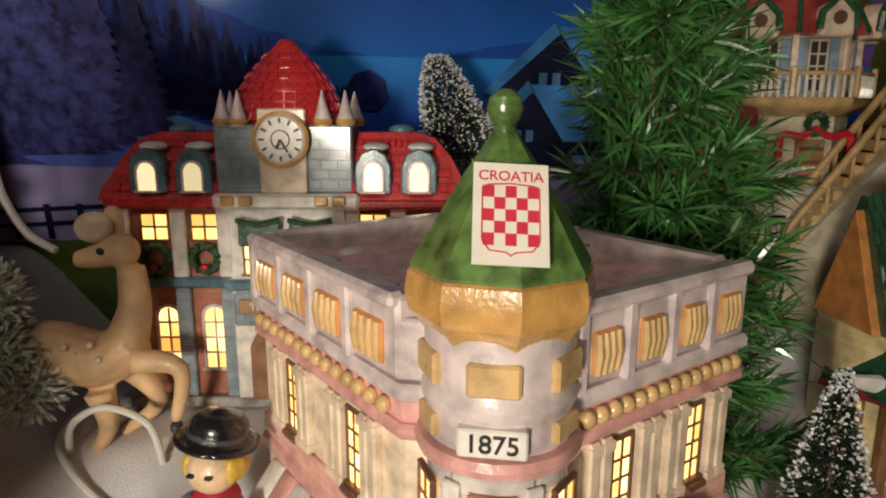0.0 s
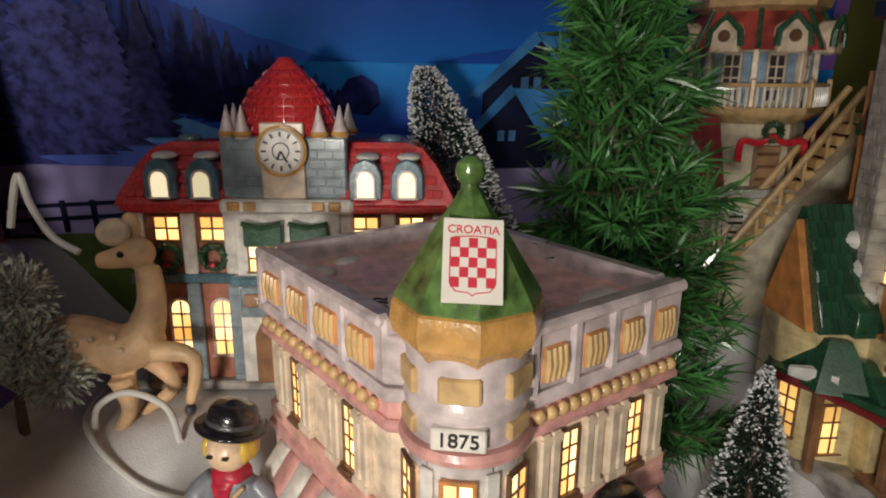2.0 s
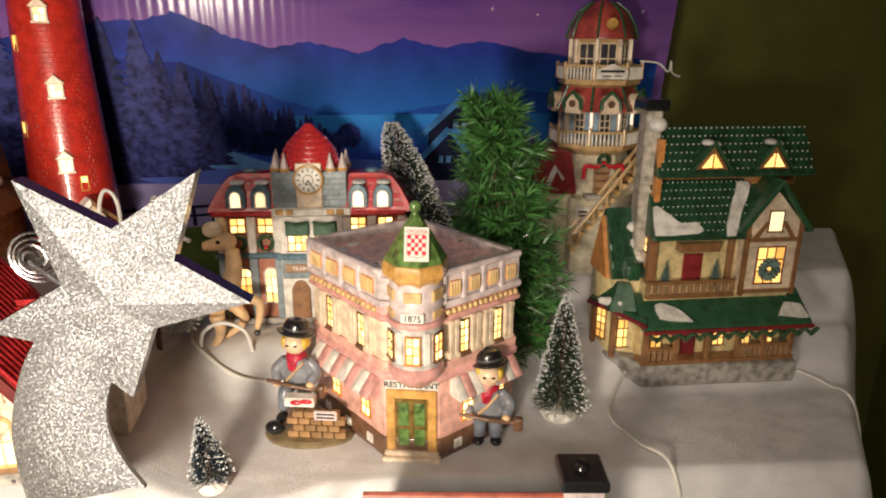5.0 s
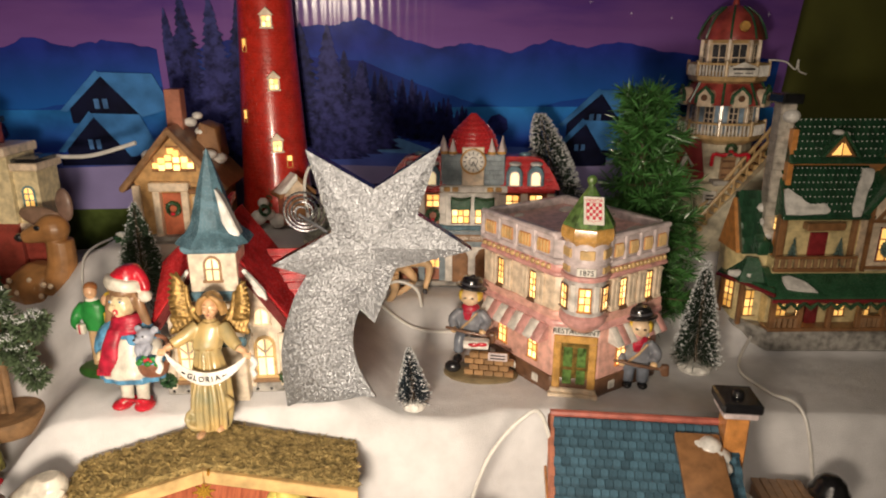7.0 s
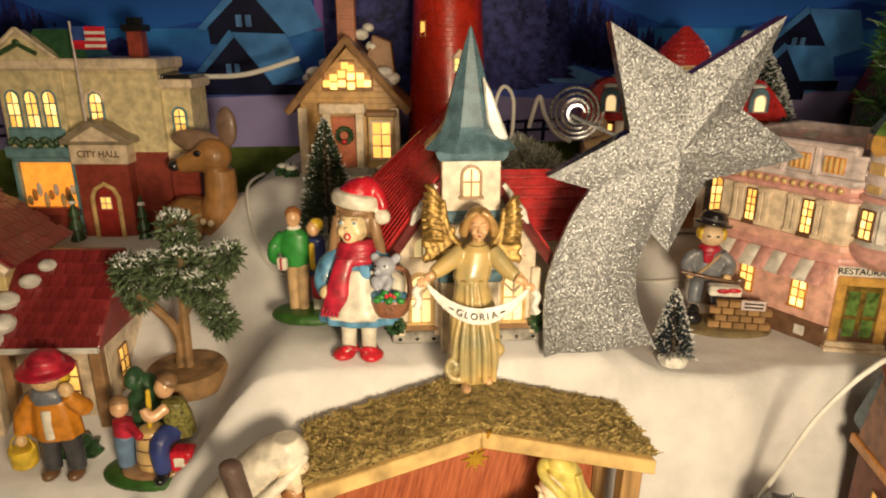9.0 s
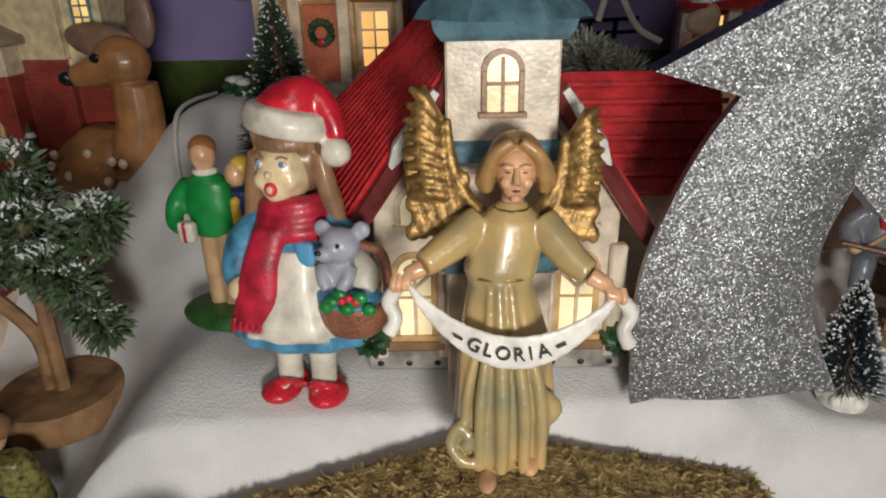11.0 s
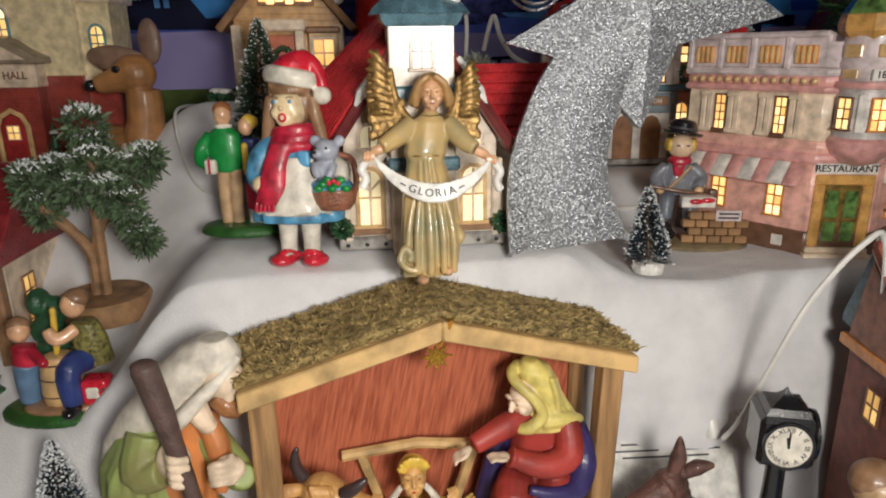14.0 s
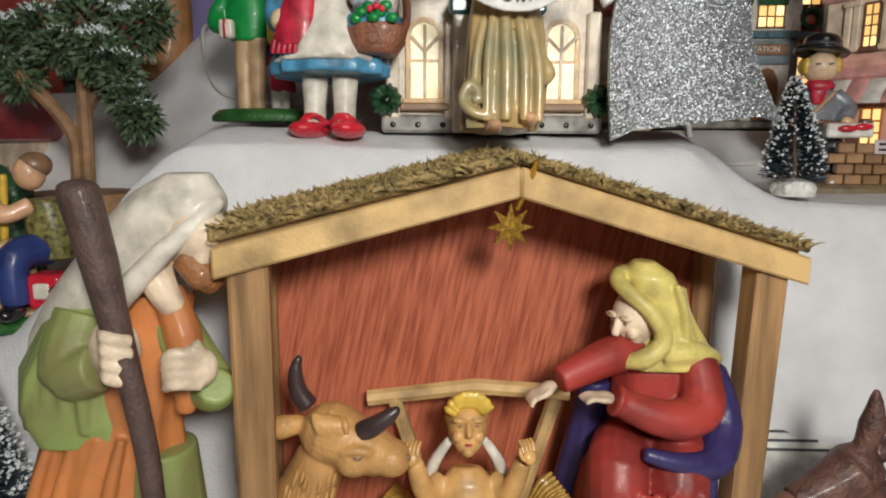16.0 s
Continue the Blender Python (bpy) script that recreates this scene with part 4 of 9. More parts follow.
    part("door", box(-8, 8, -37.5, -33, 84, 110, 0.5), MIDBROWN, h, "weathered plank door")
    for j in range(3):
        part("door_rail", box(-7, 7, -38.2, -37, 88 + j * 8, 90 + j * 8, 0.2), BROWN, h)
    part("door_step", box(-18, 20, -48, -32, 78, 84, 1), STONE, h)
    part("garland", tube(smooth_path([(-20, -40, 100), (-19, -40, 113), (-8, -40, 112), (0, -40, 116), (9, -40, 112), (20, -40, 113), (21, -40, 98)], 4), 2.2, 7), BRIGHTRED, h, "red bow garland")
    part("wreath", ring_bush(0, -40, 119, 5, 3), LEAF, h)
    board = part("notice_board", box(-28, -13, -48, -46, 48, 72, 0.5), WHITE, h)
    for z in (66, 62, 56, 52):
        part("lettering_bar", box(-25, -16, -48.6, -47.8, z, z + 1.6, 0), BLACKINK, board)
    part("plinth", box(-34, 34, -46, 0, -24, 80, 1.5), PALE, h)
    # the stair runs down across the front
    for j in range(15):
        u = j / 14
        part("stair_step", box(-2.6, 2.6, -66, -48, -3, 3, 0.5, at(50 - 84 * u, 20 * (1 - u), 128 - 96 * u)), SAND, h)
    for y in (-49, -66):
        part("stair_rail", tube([(50, y + 20, 146), (9, y + 10, 98), (-34, y, 48)], 2.2, 7), TAN, h)
        for j in range(6):
            u = (j + 0.5) / 6
            part("stair_post", tube([(50 - 84 * u, y + 20 * (1 - u), 128 - 96 * u), (50 - 84 * u, y + 20 * (1 - u), 145 - 97 * u)], 1.2, 6), TAN, h)
    part("stair_wall", prism([(50, 126), (50, -24), (-36, -24), (-36, 30)], -66, -50, 0.5, at(0, 2, 0)), PALE, h)
    # low red-roofed annex
    part("annex_wall", box(-78, -30, -34, 24, -24, 86, 1), PALE, h)
    part("annex_roof", prism([(-84, 84), (-26, 84), (-34, 128), (-62, 132)], -40, 28, 1), DARKRED, h, "dark red annex roof")
    part("annex_snow", tube([(-58, -42, 94), (-50, -42, 112), (-42, -42, 100)], [3, 4, 2], 7), SNOWCAP, h)
    part("annex_wall", box(38, 70, -10, 24, -24, 118, 1), DARKRED, h)
    return h


tower()


PALESTONE = brick_bump(mat("pale_stone_glaze", (0.5, 0.45, 0.38), 0.45, var=0.25, bump=0.3), 0.011, 0.007, 0.7)


def slope_snow(outline, corner, up, thick=2.2):
    """A flat snow patch on a roof slope; the outline in millimetres along x and up the slope."""
    c, ya = Vector(corner), Vector(up).normalized()
    xa = Vector((1, 0, 0))
    za = xa.cross(ya)
    turn = Matrix((xa, ya, za)).transposed().to_4x4()
    pts = [(a[0] + (b[0] - a[0]) * k / 3 + random.uniform(-0.8, 0.8), a[1] + (b[1] - a[1]) * k / 3 + random.uniform(-0.8, 0.8)) for a, b in zip(outline, outline[1:] + outline[:1]) for k in range(3)]
    return slab(pts, 0.8, 0.8 + thick, 0.7, Matrix.Translation(c) @ turn)


# ---- the timbered inn with the green roofs ----
def snow_blob(points, r, m=None, flat=0.35):
    return join(*[ball(x, y, z, r * f, r * f, r * f * flat, 10, m) for x, y, z, f in points])


def inn():
    h = thing("timbered_inn_house", "yellow timbered inn model with dark green snowy shingle roofs", "house model", 0.293, 0.254, 0.069, 3)
    h.scale = (0.94, 1, 0.96)
    part("stone_base", slab([(-84, 26), (-68, -6), (88, -10), (92, 60), (-80, 62)], -6, 16, 2), STONE, h)
    part("lower_wall", box(-66, 80, 10, 60, 14, 92, 0.6), YELLOWWALL, h)
    part("porch_floor", box(-70, 86, -6, 12, 16, 20, 0.6), WOOD, h)
    for x in (-66, -36, -4, 28, 54, 82):
        part("porch_post", box(x - 2.6, x + 2.6, -5, 0, 18, 54, 0.6), WOOD, h)
    for a, b in ((-66, -36), (28, 54), (54, 82)):
        part("porch_rail", box(a, b, -4.5, -1, 30, 33, 0.5), WOOD, h)
        for k in range(5):
            x = a + (b - a) * (k + 0.5) / 5
            part("porch_slat", box(x - 2, x + 2, -4, -1.5, 19, 31, 0.3), MIDBROWN, h)
    part("door", box(-24, -10, 7.5, 11, 18, 52, 0.4), DARKRED, h)
    part("door", box(-27, -8, 16, 19, 84, 118, 0.4), DARKRED, h)
    for x in (-50, 14, 42, 66):
        window(h, x, 28, 10, 20, 9.6, 2, 3, WOOD, DIMPANE)
    window(h, -30, 22, 6, 28, 9.6, 1, 1, WOOD, PANE, sill=False)
    roof = part("porch_roof", prism([(-14, 54), (-13, 58), (16, 80), (22, 80), (22, 54)], -74, 94, 1.0, Matrix(((0, 1, 0, 0), (1, 0, 0, 0), (0, 0, 1, 0), (0, 0, 0, 1)))), GREENTRIM, h, "dark green porch roof with snow patches")
    part("porch_fascia", box(-75, 95, -16, -13, 52, 56, 0.8), DARKRED, h)
    for k in range(12):
        x = -70 + k * 14
        part("garland_swag", tube([(x, -16.5, 53), (x + 7, -17, 47.5), (x + 14, -16.5, 53)], [1.6, 2.6, 1.6], 6), LEAF, h)
    part("roof_snow", slope_snow([(-58, 8), (-26, 4), (-34, 16), (-50, 24), (-58, 24)], (0, -13, 58), (0, 29, 22)), SNOWCAP, roof)
    part("roof_snow", slope_snow([(60, 6), (90, 3), (88, 18), (72, 20)], (0, -13, 58), (0, 29, 22)), SNOWCAP, roof)
    # upper storey
    part("upper_wall", box(-60, 78, 18, 62, 80, 138, 0.6), YELLOWWALL, h)
    part("upper_wall", box(-60, 78, 34, 62, 138, 190, 0.6), YELLOWWALL, h)
    part("balcony_rail", box(-66, 22, 6, 10, 92, 95, 0.5), WOOD, h)
    part("balcony_floor", box(-66, 22, 6, 20, 78, 82, 0.5), WOOD, h)
    for k in range(13):
        x = -64 + k * 7
        part("balcony_slat", box(x - 2, x + 2, 6.5, 9.5, 82, 93, 0.3), MIDBROWN, h)
    for x in (-46, 4):
        bush = part("balcony_tree", cone_bush(x, 12, 84, 8, 30), FROSTLEAF, h, "small frosted tree on the balcony")
    for x in (-62, -58, 18):
        part("post", box(x - 2.2, x + 2.2, 12, 18, 80, 138, 0.5), WOOD, h)
    part("porch_canopy", box(-36, 4, 8, 20, 122, 130, 0.8), WOOD, h)
    # gabled bay
    part("bay_wall", prism([(26, 80), (78, 80), (78, 150), (52, 178), (26, 150)], 4, 40, 0.6), CREAM, h)
    for a, b in (((26, 80), (26, 150)), ((78, 80), (78, 150)), ((26, 134), (78, 134)), ((32, 134), (44, 150)), ((72, 134), (60, 150)), ((26, 84), (78, 84))):
        part("timber", tube([(a[0], 3.5, a[1]), (b[0], 3.5, b[1])], 2.4, 4), WOOD, h)
    window(h, 52, 92, 26, 34, 3.6, 3, 3, DARKRED, DIMPANE)
    part("window_wreath", ring_bush(50, 0, 106, 7, 5), FROSTLEAF, h)
    window(h, 52, 142, 13, 18, 3.6, 1, 1, WOOD, PALEPANE)
    part("bay_roof", join(prism([(20, 140), (52, 184), (52, 190), (14, 142)], 0, 50, 0.6), prism([(84, 140), (52, 184), (52, 190), (90, 142)], 0, 50, 0.6)), GREENTRIM, h)
    # lower and upper main roofs, of single shingles
    swap = Matrix(((0, 1, 0, 0), (1, 0, 0, 0), (0, 0, 1, 0), (0, 0, 0, 1)))
    mid = part("middle_roof", prism([(6, 134), (8, 138), (30, 184), (40, 184), (40, 134)], -64, 30, 0.8, swap), GREENTRIM, h)
    shingles(mid, (-64, 4, 137), (94, 0, 0), (0, 24, 48), 20, 7, GREENROOF)
    part("attic_wall", box(-58, 84, 30, 60, 180, 194, 0.6), ORANGE, h)
    top = part("top_roof", prism([(14, 190), (15, 194), (38, 232), (44, 232), (66, 194), (66, 190)], -62, 90, 0.8, swap), GREENTRIM, h)
    shingles(top, (-62, 12.5, 192), (152, 0, 0), (0, 24.5, 40), 30, 6, GREENROOF)
    dots = [ball(x + 2.5 * (j % 2), 4.6 + 24 * u - 0.4, 139.6 + 48 * u, 0.75, seg=6) for j, u in enumerate(np.linspace(0.08, 0.92, 7)) for x in np.linspace(-61, 26, 19)]
    dots += [ball(x + 2.5 * (j % 2), 13 + 24.5 * u - 0.6, 195 + 40 * u, 0.75, seg=6) for j, u in enumerate(np.linspace(0.08, 0.92, 6)) for x in np.linspace(-59, 86, 29)]
    tagged(part("snow_fleck", join(*dots), SNOWCAP, top), kind="stuff")
    part("roof_snow", slope_snow([(-64, 2), (-22, 3), (-17, 9), (-24, 15), (-40, 13), (-50, 22), (-60, 30), (-64, 29)], (0, 4, 137), (0, 24, 48)), SNOWCAP, mid)
    part("roof_snow", slope_snow([(4, 0), (14, 0), (20, 20), (30, 38), (34, 50), (22, 52), (16, 36), (8, 18)], (0, 4, 137), (0, 24, 48)), SNOWCAP, mid)
    for x in (-14, 46):
        d = part("dormer", prism([(x - 16, 198), (x + 16, 198), (x, 219)], 10, 40, 0.5), WOOD, h)
        part("dormer_roof", join(prism([(x - 18, 197), (x, 220), (x, 224), (x - 20, 198)], 8, 40, 0.4), prism([(x + 18, 197), (x, 220), (x, 224), (x + 20, 198)], 8, 40, 0.4)), GREENTRIM, d)
        part("pane", prism([(x - 10, 200), (x - 1, 200), (x - 1, 212)], 9, 10.4, 0), DIMPANE, d, smooth=0)
        part("pane", prism([(x + 10, 200), (x + 1, 200), (x + 1, 212)], 9, 10.4, 0), DIMPANE, d, smooth=0)
        part("dormer_snow", snow_blob([(x - 6, 12, 222, 0.8), (x + 3, 14, 220, 0.7), (x + 10, 16, 212, 0.6)], 7, flat=0.5), SNOWCAP, d)
    # stone chimney at the gable end
    part("chimney", slab([(-72, 28), (-58, 24), (-56, 46), (-70, 48)], 0, 250, 1.5), PALESTONE, h)
    part("chimney_cap", box(-75, -53, 22, 50, 248, 258, 1.5), BLACK, h)
    part("chimney_snow", ball(-62, 26, 236, 9, 7, 7), SNOWCAP, h)
    part("gable_wall", slab([(-62, 18), (-56, 18), (-56, 62), (-62, 62)], 90, 224, 0.5), ORANGE, h)
    # wing with a bay
    part("wing_wall", slab([(-98, 52), (-88, 32), (-64, 22), (-60, 66), (-94, 74)], 4, 96, 0.6), YELLOWWALL, h)
    part("wing_base", slab([(-102, 52), (-90, 28), (-66, 10), (-60, 68), (-98, 76)], -8, 14, 1.4), STONE, h)
    part("wing_roof", prism([(24, 92), (22, 96), (48, 154), (54, 154), (74, 94)], -94, -62, 0.8, swap), GREENTRIM, h)
    wing = h
    shingles(wing, (-95, 20, 95), (34, 0, 0), (0, 28, 60), 8, 8, GREENROOF)
    part("corner_roof", slab([(-106, 48), (-92, 24), (-72, -13), (-62, 10), (-62, 40), (-96, 60)], 60, 66, 1.2), GREENTRIM, h, "dark green porch roof turning the corner")
    part("corner_roof", lathe([(26, 64), (10, 88), (0, 90)], 5, at(-78, 34, 0), sx=0.9, sy=1.2), GREENTRIM, h)
    part("corner_fascia", tube([(-106, 48, 62), (-92, 23, 62), (-73, -14, 60)], 2.2, 6), DARKRED, h)
    for px, py in ((-100, 46), (-88, 24)):
        part("corner_post", box(px - 2.4, px + 2.4, py - 2.4, py + 2.4, 12, 61, 0.6), WOOD, h)
    part("wing_gable", prism([(28, 92), (72, 92), (50, 148)], -98, -93, 0.5, swap), ORANGE, h)
    part("roof_snow", snow_blob([(-70, 42, 138, 1), (-68, 36, 124, 1.1), (-67, 30, 110, 0.9)], 7, flat=0.8), SNOWCAP, h)
    window(h, -76, 98, 8, 8, 14, 2, 2, GREENTRIM, DIMPANE, m=at(0, 2, 0))
    part("wing_dormer", prism([(14, 94), (14, 108), (34, 116), (34, 94)], -82, -70, 0.6, swap @ at(0, 0, 0)), GREENTRIM, h)
    window(h, -76, 22, 12, 28, 26, 2, 3, WOOD, DIMPANE)
    window(h, 0, 26, 10, 30, 0, 2, 4, WOOD, DIMPANE, m=at(-93.5, 41, 0, 0, 0, -63))
    part("wing_snow", tube([(-100, 34, 68), (-92, 26, 69), (-84, 16, 70)], [3, 5, 3], 8), SNOWCAP, h)
    window(h, 36, 120, 9, 26, 0, 2, 4, WOOD, DIMPANE, m=at(-62.4, 62, 0, 0, 0, -90))
    return h


FROSTLEAF = mat("frosted_bristle", (0.14, 0.22, 0.2), 0.6, var=0.5, scale=500, bump=0.5, dark=(0.03, 0.07, 0.06))


def cone_bush(x, y, z, r, height, n=260, seed=1):
    """A tiny bristle tree: many thin needles round a tapered stem."""
    rnd = random.Random(seed + int(x * 13))
    bm = bmesh.new()
    for _ in range(n):
        u = rnd.random() ** 0.8
        a = rnd.uniform(0, 2 * math.pi)
        rr = r * (1 - u) * rnd.uniform(0.75, 1.1) + 0.5
        p = Vector((x, y, z + height * u * 0.95))
        q = p + Vector((rr * math.cos(a), rr * math.sin(a), rnd.uniform(-0.5, 1.5)))
        side = Vector((-math.sin(a), math.cos(a), 0)) * (r * 0.05 + 0.15)
        lift = Vector((0, 0, r * 0.06 + 0.2))
        vs = [bm.verts.new(v) for v in (p - side, p + side, q + side * 0.6, q - side * 0.6, (p + q) / 2 + lift)]
        bm.faces.new((vs[0], vs[1], vs[4]))
        bm.faces.new((vs[1], vs[2], vs[4]))
        bm.faces.new((vs[2], vs[3], vs[4]))
        bm.faces.new((vs[3], vs[0], vs[4]))
    return bm


inn()


# ---- the church with the blue spire ----
SWAP = Matrix(((0, 1, 0, 0), (1, 0, 0, 0), (0, 0, 1, 0), (0, 0, 0, 1)))
CHURCHWALL = mat("ivory_church_glaze", (0.74, 0.63, 0.5), 0.32, coat=0.35)


def church():
    h = thing("church_house", "ivory church model with slate blue spire and red roofs", "church model", -0.268, 0.100, 0.089, 6)
    part("base", box(-49, 49, -3, 92, 0, 8, 1.2), STONE, h)
    for x in range(-44, 50, 11):
        part("base_stud", ball(x, -3.2, 3.5, 1.3, 0.7, 1.3, 8), BLACK, h)
    part("nave_wall", prism([(-44, 6), (44, 6), (44, 64), (0, 128), (-44, 64)], 0, 88, 0.7), CHURCHWALL, h)
    for s in (-1, 1):
        slope = [(0, 136), (0, 129), (s * 51, 54), (s * 56, 58)]
        bm = prism(slope, -7, 92, 1.2)
        for v in bm.verts:
            if s < 0 and v.co.y > 50:
                q = abs(v.co.x) / 56
                v.co += Vector((-4 - 14 * q, 0, 12 + 14 * q))
        r = part("nave_roof", bm, RED, h, "red ribbed roof slope")
        part("barge_board", tube([(0, -8, 133), (s * 53, -8, 56)], 3.4, 6), mat("dark_red_board", (0.16, 0.03, 0.03), 0.35), h)
        n = 18
        for k in range(n):
            y = -3 + 93 * k / n
            f = (y + 7) / 99 if s < 0 else 0
            part("roof_rib", tube([(s * 1 - 4 * f, y, 136.5 + 12 * f), (s * 55 - 18 * f, y, 59 + 26 * f)], 1.1, 5), RED, r)
        part("roof_snow", tube([(s * 20, -9, 108), (s * 32, -9, 90), (s * 36, -9, 82)], [2, 3.6, 1.5], 7), SNOWCAP, h)
        window(h, s * 30, 15, 12, 32, -0.6, 2, 2, SAND, PALEPANE, arch=True, rim=2.4)
        part("gothic_bar", join(tube([(s * 30 - 6, -1.8, 41), (s * 30, -1.8, 35), (s * 30 + 6, -1.8, 41)], 0.9, 5), tube([(s * 30, -1.8, 46), (s * 30, -1.8, 16)], 0.8, 5)), CREAM, h)
        part("window_sill", box(s * 30 - 11, s * 30 + 11, -4.5, 0, 9.5, 13, 0.8), MIDBROWN, h)
        window(h, s * 29, 60, 10, 12, -0.6, 2, 1, CREAM, PALEPANE, arch=True, rim=2.0)
        for x in (s * 18.5, s * 44):
            part("buttress", box(x - 3, x + 3, -4, 1, 6, 52, 0.8), CHURCHWALL, h)
        part("ivy", ring_bush(s * 47, -4, 14, 4, 4, 12), LEAF, h)
    # transept
    part("transept_wall", box(44, 86, 42, 80, 6, 66, 0.7), CHURCHWALL, h)
    t = part("transept_roof", prism([(32, 58), (60, 104), (92, 58)], 0, 96, 1, SWAP), RED, h, "red ribbed side roof")
    for k in range(7):
        u = k / 7
        part("roof_rib", tube([(10, 31 + 28 * u, 60 + 45 * u), (97, 31 + 28 * u, 60 + 45 * u)], 1.3, 5), RED, t)
    part("transept_gable", prism([(36, 6), (36, 60), (60, 98), (86, 60), (86, 6)], 82, 93, 0.6, SWAP), CHURCHWALL, h)
    # tower
    part("tower_foot", box(-18, 18, -16, 14, 0, 90, 0.8), CHURCHWALL, h)
    for z, w in ((48, 20), (86, 20.5)):
        part("blue_band", box(-w, w, -18.5, 16, z, z + 8, 1.4), SLATE, h)
    part("tower_wall", box(-17.5, 17.5, -16, 14, 92, 127, 0.7), CHURCHWALL, h)
    window(h, 0, 103, 9.5, 17, -16.4, 2, 2, MIDBROWN, PALEPANE, arch=True, rim=1.8)
    part("tower_cornice", lathe([(26, 124), (29, 127), (30, 130), (26, 132)], 4, at(0, -1, 0), start=math.pi / 4, sy=0.92), SLATE, h)
    part("spire", lathe([(29, 130), (27, 133), (20, 139), (16.5, 145), (9, 172), (1.2, 197), (0, 199)], 8, at(0, -1, 0), start=math.pi / 8), SLATE, h, "tall slate blue spire with a snow patch", 30)
    part("spire_snow", prism([(4, 172), (9, 164), (20, 136), (12, 135), (7, 146)], -14, -3, 1.2, at(2, 0, 0)), SNOWCAP, h)
    return h


church()


# ---- the timber cottage ----
def cottage():
    h = thing("cottage_house", "tan plank cottage model with brown roof and lit windows", "house model", -0.374, 0.280, 0.160, 4)
    PLANK = brick_bump(mat("tan_plank_glaze", (0.58, 0.34, 0.14), 0.35, coat=0.3), 0.3, 0.005, 0.6)
    part("rock_base", lathe([(64, -14), (60, 0), (54, 8), (50, 10)], 12, at(0, 24, 0), sy=0.7), STONE, h, smooth=30)
    part("wall", prism([(-42, 4), (42, 4), (42, 68), (0, 112), (-42, 68)], 0, 66, 0.7), PLANK, h)
    for s in (-1, 1):
        part("roof_slope", prism([(0, 122), (0, 114), (s * 50, 56), (s * 55, 60)], -9, 72, 1.0), WOOD, h, "brown roof slope with snow")
        part("barge_board", tube([(0, -9, 118), (s * 52, -9, 58)], 2.8, 6), MIDBROWN, h)
        part("roof_snow", snow_blob([(s * 30, 20, 90, 1), (s * 34, 34, 84, 1.2), (s * 24, 46, 97, 0.8)], 9, flat=0.6), SNOWCAP, h)
        part("corner_post", box(s * 40 - 4, s * 40 + 4, -4, 2, 4, 62, 0.8), CREAM, h)
    for i, (x, z) in enumerate(((-12, 80), (-12, 87), (-5, 82), (-5, 90), (-2, 97), (3, 80), (3, 88), (3, 95), (11, 82), (11, 88), (-18, 82), (17, 82))):
        part("pane", box(x - 3, x + 3, -1.6, 0.3, z - 2.8, z + 2.8, 0.3), PANE, h)
    part("window_frame", join(box(-22, 22, -1.2, 0.2, 76, 79, 0.4), box(-22, -19.5, -1.2, 0.2, 78, 92, 0.4), box(19.5, 22, -1.2, 0.2, 78, 92, 0.4), box(-6.5, 6.5, -1.0, 0.2, 100, 102, 0.4)), WOOD, h)
    d = part("door", box(-15, 6, -1.4, 1, 8, 54, 0.5), mat("terracotta_door", (0.5, 0.13, 0.06), 0.4), h, "red door with a wreath")
    part("wreath", ring_bush(-4.5, -3.5, 38, 6, 3), LEAF, d)
    part("bow", ball(-4.5, -6, 33, 2.4, 1.2, 2, 8), BRIGHTRED, d)
    for x in (-19, 9.5):
        part("porch_column", box(x - 3.5, x + 3.5, -8, 0, 6, 58, 0.8), CREAM, h)
    part("porch_lintel", box(-25, 15, -10, 0, 57, 66, 1.2), CREAM, h)
    part("porch_step", box(-22, 13, -18, 0, -4, 6, 1.2), STONE, h)
    part("bay", box(17, 40, -10, 2, 10, 56, 0.8), SAND, h)
    part("bay_roof", box(15, 42, -13, 1, 55, 60, 1.2), WOOD, h)
    window(h, 28.5, 20, 15, 30, -10.4, 2, 3, CREAM, PANE, rim=2)
    ch = part("chimney", box(-10, 6, 22, 38, 104, 156, 0.9), REDBRICK, h)
    part("chimney_snow", snow_blob([(10, 34, 122, 1), (16, 40, 128, 0.8), (20, 36, 112, 1)], 7, flat=0.7), SNOWCAP, h)
    part("roof_dormer", prism([(10, 88), (40, 84), (36, 116), (20, 122)], 30, 62, 1), WOOD, h)
    for x, y, r in ((-58, -6, 9), (-50, -16, 7), (30, -18, 8), (50, -10, 9)):
        part("shrub", ring_bush(x, y, 6, r * 0.5, r * 0.7, 10), LEAF, h)
        part("shrub_snow", ball(x, y, 12, r * 0.8, r * 0.6, 2.5), SNOWCAP, h)
    return h


cottage()


